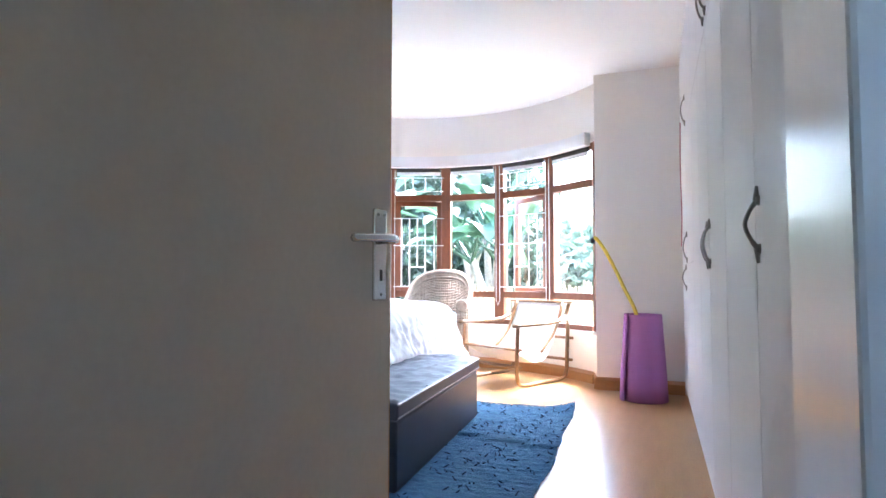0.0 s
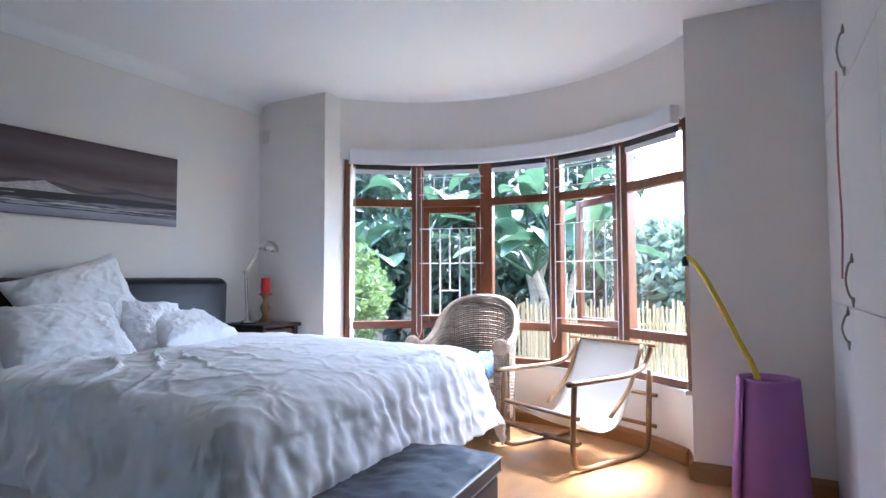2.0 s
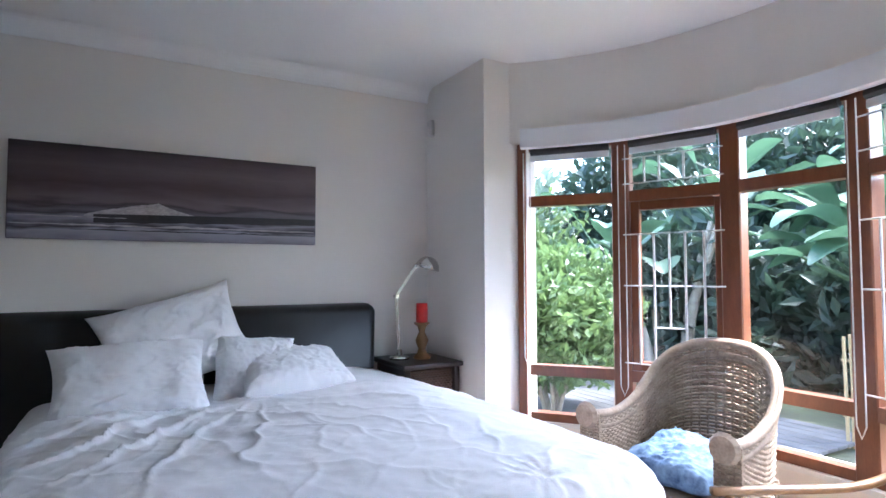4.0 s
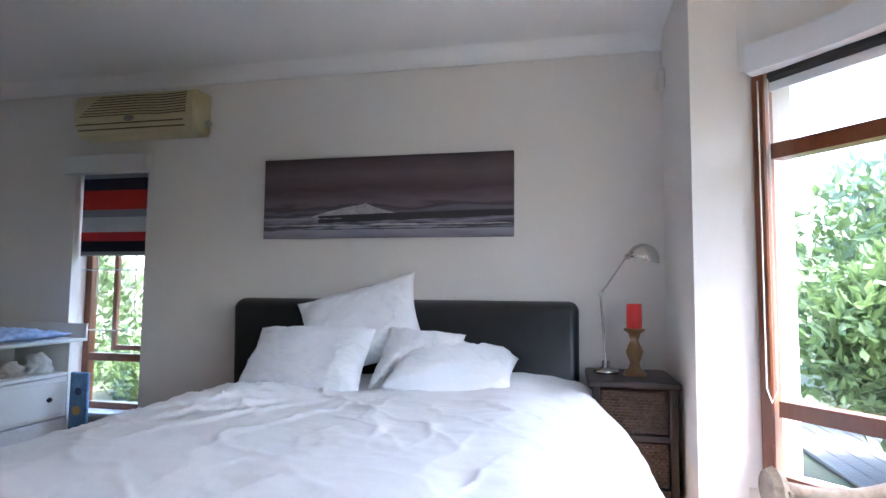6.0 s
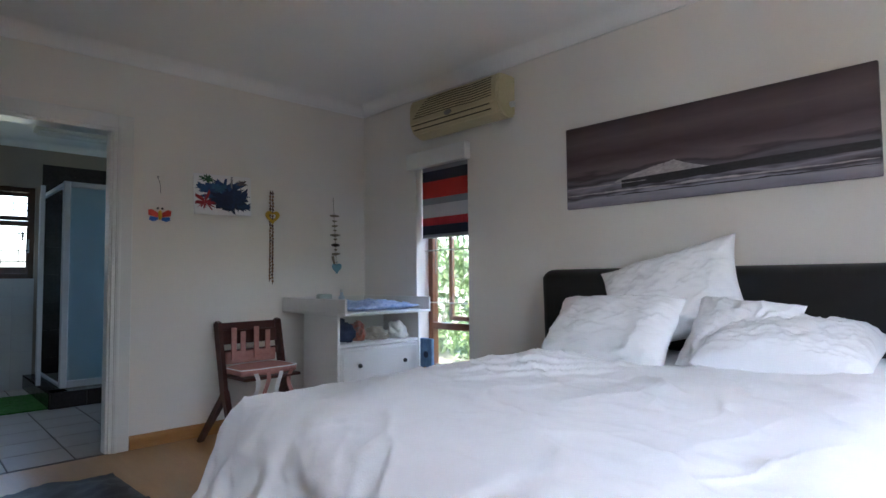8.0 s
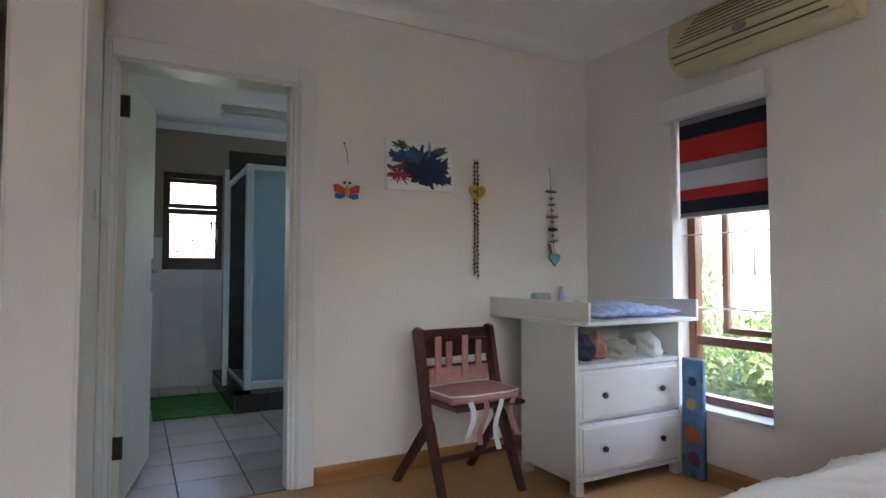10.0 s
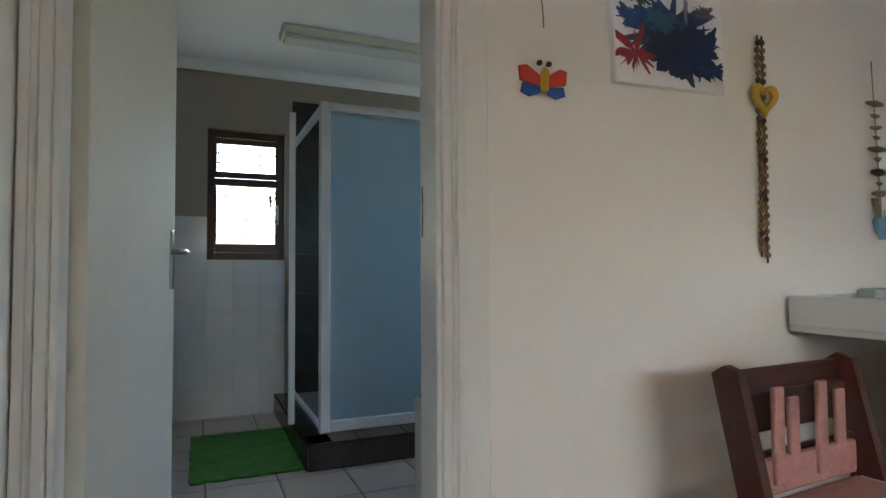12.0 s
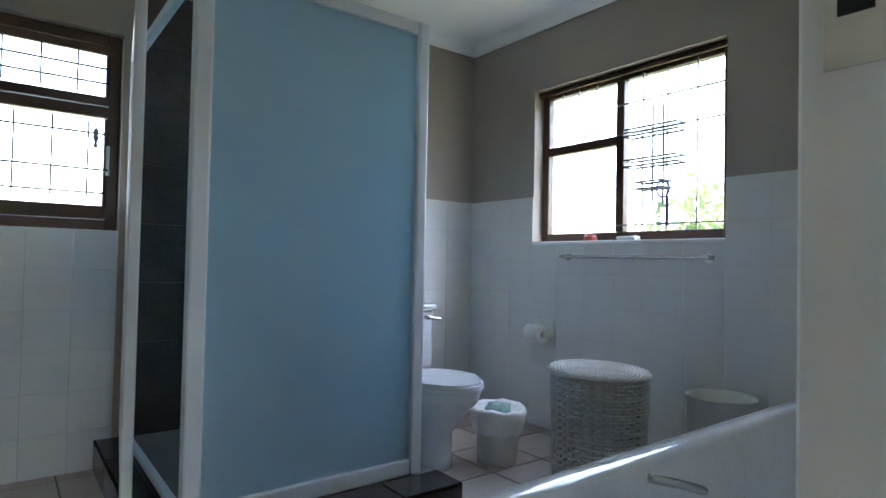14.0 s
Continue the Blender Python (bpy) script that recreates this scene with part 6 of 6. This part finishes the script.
part("diffuser", box(-0.60, -0.07, -0.075, 0.60, 0.07, -0.05, 0.012, 2), M_WHITEP, bl_)

# ---- shower ----
PX0, PX1, PY, PB, PT = -2.775, -1.91, -1.74, 0.14, 1.95
pln = thing("shower_plinth", (0, 0, 0), "raised shower base faced with charcoal tiles", "shower base")
part("core", box(-2.87, BYS + 0.006, 0, -1.80, -1.56, 0.125), M_GROUTD, pln)
for i in range(4):
    x0 = -2.87 + 0.2675 * i
    part("tile", box(x0 + 0.002, -1.56, 0.002, x0 + 0.2655, -1.550, 0.138, 0.003, 1), M_DTILE, pln)
    part("tile", box(x0 + 0.002, -1.72, 0.125, x0 + 0.2655, -1.550, 0.138, 0.003, 1), M_DTILE, pln)
for i in range(4):
    y0 = -1.56 - 0.335 * (i + 1)
    part("tile", box(-1.80, y0 + 0.002, 0.002, -1.79, y0 + 0.333, 0.138, 0.003, 1), M_DTILE, pln)
    part("tile", box(-1.93, max(y0, BYS) + 0.008, 0.125, -1.79, y0 + 0.333, 0.138, 0.003, 1), M_DTILE, pln)
sh = thing("shower_screen", (0, 0, 0), "white framed shower screen with frosted blue glass", "shower screen")
part("post", box(PX1 - 0.035, PY - 0.03, PB, PX1 + 0.02, PY + 0.025, PT, 0.008, 2), M_ALU, sh)
part("post", box(PX0 - 0.015, PY - 0.035, PB, PX0 + 0.035, PY + 0.02, PT, 0.008, 2), M_ALU, sh)
part("top_rail", box(PX0 + 0.035, PY - 0.025, PT - 0.05, PX1 - 0.035, PY + 0.015, PT, 0.006, 2), M_ALU, sh)
part("bottom_rail", box(PX0 + 0.035, PY - 0.025, PB, PX1 - 0.035, PY + 0.015, PB + 0.06, 0.006, 2), M_ALU, sh)
part("glass", box(PX0 + 0.03, PY - 0.008, PB + 0.05, PX1 - 0.03, PY - 0.002, PT - 0.045), M_FROST, sh, "frosted blue glass panel")
part("side_rail", box(PX1 - 0.02, BYS + 0.03, PT - 0.04, PX1 + 0.012, PY - 0.03, PT, 0.005, 1), M_ALU, sh)
part("side_rail", box(PX1 - 0.02, BYS + 0.03, PB, PX1 + 0.012, PY - 0.03, PB + 0.025, 0.005, 1), M_ALU, sh)
part("wall_post", box(PX1 - 0.02, BYS + 0.007, PB, PX1 + 0.012, BYS + 0.04, PT, 0.005, 1), M_ALU, sh)
part("side_glass", box(PX0 - 0.002, BYS + 0.04, PB + 0.02, PX0 + 0.004, PY - 0.03, PT - 0.035), M_FROST, sh, "frosted blue glass panel")
for z0, z1 in ((PB, PB + 0.025), (PT - 0.04, PT)):
    part("side_rail", box(PX0 - 0.012, BYS + 0.04, z0, PX0 + 0.018, PY - 0.03, z1, 0.005, 1), M_ALU, sh)
part("wall_post", box(PX0 - 0.012, BYS + 0.007, PB, PX0 + 0.018, BYS + 0.04, PT, 0.005, 1), M_ALU, sh)
sd_ = thing("shower_door", (PX1 + 0.01, BYS + 0.07, PB + 0.02), "framed frosted shower door swung slightly open", "shower door", rz=90 - 8)
L_ = 0.96
part("stile", box(0, -0.015, 0, 0.035, 0.015, PT - PB - 0.05, 0.005, 1), M_ALU, sd_)
part("stile", box(L_ - 0.04, -0.018, 0, L_, 0.018, PT - PB - 0.05, 0.005, 1), M_ALU, sd_)
part("rail", box(0.035, -0.014, PT - PB - 0.09, L_ - 0.04, 0.014, PT - PB - 0.05, 0.004, 1), M_ALU, sd_)
part("rail", box(0.035, -0.014, 0, L_ - 0.04, 0.014, 0.05, 0.004, 1), M_ALU, sd_)
part("glass", box(0.03, -0.003, 0.045, L_ - 0.035, 0.003, PT - PB - 0.085), M_FROST, sd_)

# ---- green mat ----
gm = thing("bath_mat", (-1.52, -2.02, 0), "bright green turf bath mat before the shower", "mat")
part("turf", sheet(30, 44, lambda u, v: (-0.27 + 0.54 * u + 0.012 * fbm(v * 9, 3), -0.42 + 0.84 * v + 0.012 * fbm(u * 9, 7), 0.012 + 0.005 * fbm(u * 30, v * 40)), 0.011), M_GREEN, gm)

# ---- toilet ----
tl = thing("toilet", (-3.13, BYS + 0.39, 0), "white ceramic toilet with a closed lid", "toilet")
part("cistern", box(-0.19, 0.0, 0.40, 0.19, 0.17, 0.72, 0.025, 4), M_CERAM, tl, "", True)
part("cistern_lid", box(-0.2, -0.002, 0.72, 0.2, 0.185, 0.755, 0.012, 3), M_CERAM, tl, "", True)
part("flush_lever", rod((-0.13, 0.17, 0.685), (-0.13, 0.20, 0.685), 0.012), M_CHROME, tl)
part("flush_arm", rod((-0.13, 0.2, 0.685), (-0.21, 0.2, 0.675), 0.007), M_CHROME, tl)


def oval(k, n=28, back=0.12):
    return [(0.185 * k * math.cos(a), 0.46 + (0.25 if math.sin(a) > 0 else 0.2) * k * math.sin(a)) for a in [2 * math.pi * i / n for i in range(n)]]


bowl = bmesh.new()
rings = []
for z, k, dy in ((0.0, 0.56, -0.06), (0.05, 0.53, -0.06), (0.16, 0.5, -0.05), (0.25, 0.66, -0.03), (0.33, 0.92, 0), (0.38, 1.0, 0), (0.395, 0.98, 0)):
    rings.append([bowl.verts.new((x, y + dy, z)) for x, y in oval(k)])
for a, b in zip(rings, rings[1:]):
    for i in range(28):
        bowl.faces.new((a[i], a[(i + 1) % 28], b[(i + 1) % 28], b[i]))
bowl.faces.new(rings[0][::-1])
bowl.faces.new(rings[-1])
part("bowl", bowl, M_CERAM, tl, "", True)
part("pan_back", box(-0.11, 0.02, 0.0, 0.11, 0.36, 0.39, 0.03, 3), M_CERAM, tl, "", True)
ring = prism(oval(1.04), 0.397, 0.412)
part("seat", ring, M_CERAM, tl)
lidb = prism(oval(1.03), 0.414, 0.432)
bmesh.ops.bevel(lidb, geom=[e for e in lidb.edges if e.verts[0].co.z > 0.43 and e.verts[1].co.z > 0.43], offset=0.01, segments=2, affect="EDGES")
part("lid", lidb, M_CERAM, tl)
bundle("cloth_packet", (-3.20, BYS + 0.48, 0.755), (0.05, 0.04, 0.035), mat("turquoise_plastic", (0.06, 0.38, 0.50), (0.5, 0.65, 0.7), 0.4, scale=30), "turquoise packet lying on the cistern", "packet", 21)

# ---- bin and wicker basket ----
bn = thing("waste_bin", (-3.42, -1.95, 0), "small white bin with a crumpled bag liner", "bin")
part("tub", lathe([(0.0, 0), (0.095, 0), (0.12, 0.25), (0.118, 0.255), (0.113, 0.25), (0.09, 0.01), (0.0, 0.01)], 22), M_WHITEP, bn, "", True)
bag = bmesh.new()
rg = []
for z, r in ((0.15, 0.119), (0.21, 0.135), (0.262, 0.142), (0.275, 0.132), (0.262, 0.11), (0.22, 0.07)):
    rg.append([bag.verts.new(((r + 0.010 * fbm(math.cos(a) * 4, math.sin(a) * 4, z * 9)) * math.cos(a), (r + 0.010 * fbm(math.cos(a) * 4, math.sin(a) * 4, z * 9 + 3)) * math.sin(a), z + 0.012 * fbm(math.cos(a) * 3, math.sin(a) * 3, 5 + z))) for a in [2 * math.pi * i / 40 for i in range(40)]])
for a, b in zip(rg, rg[1:]):
    for i in range(40):
        bag.faces.new((a[i], a[(i + 1) % 40], b[(i + 1) % 40], b[i]))
bag.faces.new(rg[-1])
part("liner", bag, M_LINEN, bn, "", True)
bundle("wrapper", (-3.42, -1.95, 0.225), (0.06, 0.06, 0.04), mat("green_wrapper", (0.10, 0.30, 0.25), (0.4, 0.5, 0.5), 0.5, scale=25), "crumpled green wrapper in the bin", "wrapper", 25)

lb = thing("laundry_basket", (-3.52, -1.42, 0), "white painted wicker laundry basket with a lid", "laundry basket")


def basket(u, v):
    a = 2 * math.pi * u
    r = 1 + 0.10 * v
    return Vector((0.165 * r * math.cos(a), 0.19 * r * math.sin(a), 0.01 + 0.50 * v))


woven(basket, 54, 34, M_WICKW, lb, "woven_side", 0.0062, wave=1.5)
part("lining", lathe([(0.0, 0.005), (0.14, 0.005), (0.155, 0.5), (0.15, 0.5), (0.135, 0.02), (0, 0.02)], 28), M_CANVAS, lb)
woven(lambda u, v: Vector((0.19 * (1 - 0.95 * v) * math.cos(2 * math.pi * u), 0.216 * (1 - 0.95 * v) * math.sin(2 * math.pi * u), 0.53 + 0.012 * (1 - (1 - v) ** 2))), 60, 24, M_WICKW, lb, "lid", 0.006)
part("lid_rim", tube([(0.19 * math.cos(a), 0.217 * math.sin(a), 0.522) for a in [i * math.pi / 24 for i in range(48)]], 0.012, 6, closed=True), M_WICKW, lb)
bk = thing("bucket", (-3.86, -1.05, 0), "plain white plastic bucket beside the bath", "bucket")
part("pail", lathe([(0, 0), (0.12, 0), (0.14, 0.44), (0.145, 0.445), (0.135, 0.44), (0.115, 0.01), (0, 0.01)], 24), M_WHITEP, bk, "", True)

# ---- bath ----
bt = thing("bathtub", (0, 0, 0), "white built-in bath with chrome grip handles", "bathtub")
TX0, TX1, TY0, TY1, TZ = BXW + 0.008, -2.03, -0.67, BYN - 0.006, 0.54
tub = bmesh.new()


def rrect(x0, y0, x1, y1, r, n=6):
    out = []
    for cx, cy, a0 in ((x1 - r, y1 - r, 0), (x0 + r, y1 - r, 90), (x0 + r, y0 + r, 180), (x1 - r, y0 + r, 270)):
        for k in range(n + 1):
            a = radians(a0 + 90 * k / n)
            out.append((cx + r * math.cos(a), cy + r * math.sin(a)))
    return out


rings = []
for ins, z, r in ((0.0, TZ - 0.04, 0.03), (0.0, TZ - 0.008, 0.035), (0.008, TZ, 0.04), (0.055, TZ, 0.09), (0.07, TZ - 0.012, 0.1), (0.11, TZ - 0.20, 0.12), (0.15, TZ - 0.36, 0.14), (0.22, TZ - 0.40, 0.1)):
    rings.append([tub.verts.new((x, y, z)) for x, y in rrect(TX0 + ins, TY0 + ins, TX1 - ins, TY1 - ins, r)])
m_ = len(rings[0])
for a, b in zip(rings, rings[1:]):
    for i in range(m_):
        tub.faces.new((a[i], a[(i + 1) % m_], b[(i + 1) % m_], b[i]))
tub.faces.new(rings[-1])
part("shell", tub, M_CERAM, bt, "", True)
part("apron", box(TX0 + 0.01, TY0 + 0.012, 0, TX1 - 0.012, TY0 + 0.03, TZ - 0.03), M_WTILE, bt)
part("end_apron", box(TX1 - 0.03, TY0 + 0.03, 0, TX1 - 0.012, TY1 - 0.01, TZ - 0.03), M_WTILE, bt)
for yy in (TY0 + 0.09, ):
    gp = tube(spline([(-2.80, yy, TZ - 0.10), (-2.77, yy + 0.035, TZ - 0.085), (-2.66, yy + 0.04, TZ - 0.045), (-2.60, yy, TZ - 0.03)], 6), 0.011, 8)
    part("grip", gp, M_CHROME, bt, "chrome grip handle", True)
part("waste_knob", lathe([(0, 0), (0.035, 0), (0.03, 0.015), (0.012, 0.02), (0, 0.022)], 16, at=(-3.85, -0.55, TZ)), M_BLACK, bt)
hs = tagged(part("shower_hose", tube(spline([(-3.2, BYN - 0.03, 0.75), (-3.22, BYN - 0.05, 0.62), (-3.2, BYN - 0.06, 0.50), (-3.1, BYN - 0.07, 0.38)], 10), 0.009, 8), M_STEEL, None, "", True), "flexible dark metal hose hanging at the bath", "hose")


# ---- garden ----
structure("ground", prism([(-400, -400), (400, -400), (400, 400), (-400, 400)], -0.6, -0.13), M_GROUND, "garden soil and rough lawn reaching away")
dk = thing("timber_deck", (-5.0, 5.9, -0.1), "weathered grey timber deck outside the bay", "deck")
for i in range(16):
    part("plank", box(-1.9, 0.0 + 0.145 * i, 0.0, 2.3, 0.135 + 0.145 * i, 0.028, 0.004, 1), M_DECK, dk)
structure("deck_beams", box(-6.8, 5.92, -0.13, -2.8, 8.2, -0.1), M_DKWOOD, "dark beams under the deck")


def leaf_cloud(n, centre, radii, size, shell=0.75, seed=0, tall=1.0):
    """Many small folded leaves, thickest near an uneven skin."""
    rng = np.random.default_rng(seed)
    d = rng.normal(size=(n, 3))
    d /= np.linalg.norm(d, axis=1)[:, None]
    lump = np.array([1 + 0.30 * noise.noise(Vector(v) * 2.2 + Vector((seed, 0, 0))) + 0.16 * noise.noise(Vector(v) * 6 + Vector((0, seed, 0))) for v in d])
    r = (shell + (1 - shell) * rng.random(n)) * lump
    p = d * r[:, None] * np.array(radii) + np.array(centre)
    ax = rng.normal(size=(n, 3)) * 0.7 + d * 0.5 + np.array([0, 0, 0.3 * tall])
    ax /= np.linalg.norm(ax, axis=1)[:, None]
    sd = np.cross(ax, rng.normal(size=(n, 3)))
    sd /= np.linalg.norm(sd, axis=1)[:, None] + 1e-9
    up = np.cross(ax, sd)
    s = size * (0.6 + 0.8 * rng.random(n))[:, None]
    v = np.stack([p - ax * s, p + sd * s * 0.45 + up * s * 0.15, p + ax * s, p - sd * s * 0.45 + up * s * 0.15], 1).reshape(-1, 3)
    f = [(4 * i, 4 * i + 1, 4 * i + 2, 4 * i + 3) for i in range(n)]
    return v, f


def bush(name, at, radii, n, size, m, label, seed):
    b = thing(name, (at[0], at[1], -0.13), label, "bush")
    v, f = leaf_cloud(n, (0, 0, radii[2] * 0.85 + at[2]), radii, size, 0.55, seed)
    raw_part("crown", v, f, m, b)
    st = bmesh.new()
    for k in range(5):
        a = k * 1.3 + seed
        tube(spline([(0.05 * math.cos(a), 0.05 * math.sin(a), 0), (0.15 * math.cos(a), 0.15 * math.sin(a), radii[2] * 0.5), (radii[0] * 0.5 * math.cos(a), radii[1] * 0.5 * math.sin(a), radii[2] * 1.1 + at[2])], 4), [0.03 - 0.0025 * i for i in range(9)], 6, bm=st)
    part("stems", st, M_BARK, b)
    return b


bush("garden_bush", (-4.75, 6.5, 0.38), (0.75, 1.0, 0.70), 13000, 0.05, M_HEDGE, "dense light green garden bush beyond the bay", 3)
bush("garden_bush", (-7.0, 7.6, 0.1), (1.2, 1.6, 1.4), 3600, 0.075, M_HEDGE, "broad green shrub behind the deck", 8)
bush("garden_bush", (-5.9, 1.6, 0.0), (0.8, 1.5, 0.45), 2600, 0.06, M_HEDGE, "low green shrub below the narrow window", 12)
bush("garden_bush", (-9.5, 0.5, 0.0), (1.4, 2.4, 0.8), 2600, 0.08, M_HEDGE, "pale green shrub across the lawn", 15)
bush("garden_bush", (-6.7, -0.5, 0.0), (0.8, 1.1, 0.42), 3600, 0.055, M_HEDGE, "low dense green shrub on the lawn outside the narrow window", 23)
bush("garden_bush", (-7.2, -2.6, 0.0), (0.9, 1.0, 1.15), 2200, 0.07, M_HEDGE, "leafy green shrub outside the bathroom", 19)


def tree(at, h, crown, n, seed, lean=0.0, leaf=None):
    t = thing("tree", (at[0], at[1], -0.13), "pale grey-green leafy garden tree beyond the bay" if leaf else "dark leafy garden tree beyond the bay", "tree", group="garden trees")
    tk = tube(spline([(0, 0, 0), (lean * 0.3, 0.05, h * 0.4), (lean, 0, h * 0.85)], 5), [0.16 - 0.011 * i for i in range(11)], 8)
    for k in range(5):
        a = k * 1.26 + seed
        tube(spline([(lean * 0.5, 0, h * 0.5), (lean * 0.6 + 0.5 * math.cos(a), 0.5 * math.sin(a), h * 0.72), (lean + crown[0] * 0.7 * math.cos(a), crown[1] * 0.7 * math.sin(a), h)], 3), [0.07 - 0.009 * i for i in range(7)], 6, bm=tk)
    part("trunk", tk, M_BARK, t, "", True)
    vs, fs = [], []
    rng = random.Random(seed)
    for k in range(9):
        c = (lean + rng.uniform(-0.7, 0.7) * crown[0], rng.uniform(-0.7, 0.7) * crown[1], h + rng.uniform(-0.75, 0.6) * crown[2])
        v, f = leaf_cloud(n // 9, c, tuple(0.6 * q for q in crown), 0.14, 0.4, seed * 10 + k)
        o = sum(len(q) for q in vs)
        vs.append(v)
        fs += [tuple(i + o for i in q) for q in f]
    raw_part("crown", np.concatenate(vs), fs, leaf or M_TREE, t)


for i, (x, y, h, cr) in enumerate(((-7.5, 11.5, 2.6, (2.2, 1.4, 2.2)), (-4.6, 12.2, 2.2, (2.0, 1.3, 2.2)), (-2.0, 12.8, 1.15, (1.9, 1.2, 1.1)), (0.6, 12.5, 1.25, (1.8, 1.2, 1.1)), (3.2, 12.0, 1.3, (1.8, 1.2, 1.2)), (-10.5, 9.0, 1.9, (1.8, 2.0, 1.6)), (-5.9, 9.9, 1.2, (1.5, 0.9, 1.3)), (-3.2, 10.4, 0.9, (1.5, 0.8, 1.1)), (-12.5, 4.2, 1.8, (1.6, 1.8, 1.3)), (-9.0, 14.5, 3.6, (2.8, 1.6, 3.0)), (-6.4, 15.0, 3.4, (2.8, 1.6, 2.9)), (-0.6, 15.5, 1.45, (2.6, 1.6, 1.2)))):
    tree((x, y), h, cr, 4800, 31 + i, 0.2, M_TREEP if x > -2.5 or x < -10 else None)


def big_leaf(base, tip, width, droop, seed, bm):
    """A long paddle leaf with a folded midrib and torn wavy edges."""
    base, tip = Vector(base), Vector(tip)
    d = tip - base
    side = d.cross(Vector((0, 0, 1)))
    side = side.normalized() if side.length > 1e-4 else Vector((1, 0, 0))
    n = 12
    rows = []
    for i in range(n + 1):
        t = i / n
        c = base + d * t - Vector((0, 0, droop * t * t))
        w = width * math.sin(math.pi * min(1, t * 0.92 + 0.06)) ** 0.7
        lift = w * 0.35
        wob = 0.1 * width * noise.noise(Vector((t * 6, seed, 0)))
        rows.append([bm.verts.new(c - side * w + Vector((0, 0, lift + wob))), bm.verts.new(c - side * w * 0.5 + Vector((0, 0, lift * 0.62))), bm.verts.new(c), bm.verts.new(c + side * w * 0.5 + Vector((0, 0, lift * 0.62))), bm.verts.new(c + side * w + Vector((0, 0, lift - wob)))])
    for a, b in zip(rows, rows[1:]):
        for k in range(4):
            bm.faces.new((a[k], a[k + 1], b[k + 1], b[k]))


def banana(at, stems, seed):
    b = thing("wild_banana", (at[0], at[1], -0.13), "clump of wild banana plants with pale trunks and paddle leaves", "plant", group="wild bananas")
    rng = random.Random(seed)
    for s in range(stems):
        x, y = rng.uniform(-0.4, 0.4), rng.uniform(-0.35, 0.35)
        h = rng.uniform(1.3, 2.3)
        lx, ly = rng.uniform(-0.55, 0.55), rng.uniform(-0.3, 0.3)
        part("trunk", tube(spline([(x, y, 0), (x + lx * 0.3, y + ly * 0.3, h * 0.5), (x + lx, y + ly, h)], 5), [0.085 - 0.004 * i for i in range(11)], 9), M_BARK, b, "", True)
        for k in range(6):
            a = k * 1.05 + rng.uniform(-0.3, 0.3)
            el = rng.uniform(0.3, 1.2)
            d = Vector((math.cos(a) * math.cos(el), math.sin(a) * math.cos(el) * 0.8, math.sin(el)))
            p0 = Vector((x + lx, y + ly, h - 0.1))
            p1 = p0 + d * rng.uniform(0.5, 0.9)
            part("leaf_stalk", tube([p0, (p0 + p1) / 2, p1], [0.03, 0.02, 0.012], 6), M_BANANA, b)
            one = bmesh.new()
            big_leaf(p1, p1 + d * rng.uniform(0.7, 1.1) + Vector((0, 0, -0.15)), rng.uniform(0.16, 0.26), rng.uniform(0.15, 0.6), seed + k + s * 7, one)
            part("leaf", one, M_BANANA, b, "", True)


banana((-5.3, 8.9), 4, 5)
banana((-2.5, 8.8), 4, 9)
banana((-2.9, 9.3), 3, 14)

# bamboo fence
fc = thing("bamboo_fence", (0, 7.9, -0.13), "fence of dry upright bamboo canes", "fence")
rngf = random.Random(4)
for i in range(150):
    x = -2.75 + 0.036 * i
    h = 0.92 + rngf.uniform(-0.05, 0.07) - 0.0 * i
    y = 0.012 * rngf.uniform(-1, 1) - 0.10 * max(0, x)
    r = 0.017 + rngf.uniform(-0.004, 0.002)
    part("cane", tube([(x, y, 0), (x + rngf.uniform(-.008, .008), y, h * 0.5), (x + rngf.uniform(-.014, .014), y, h)], [r, r * 1.0, r * 0.9], 6), M_BAMBOO, fc)
for z in (0.25, 0.7):
    part("binding_rail", tube([(-2.8, 0.03, z), (0, 0.03, z), (2.7, -0.23, z)], 0.016, 6), M_BAMBOO, fc)
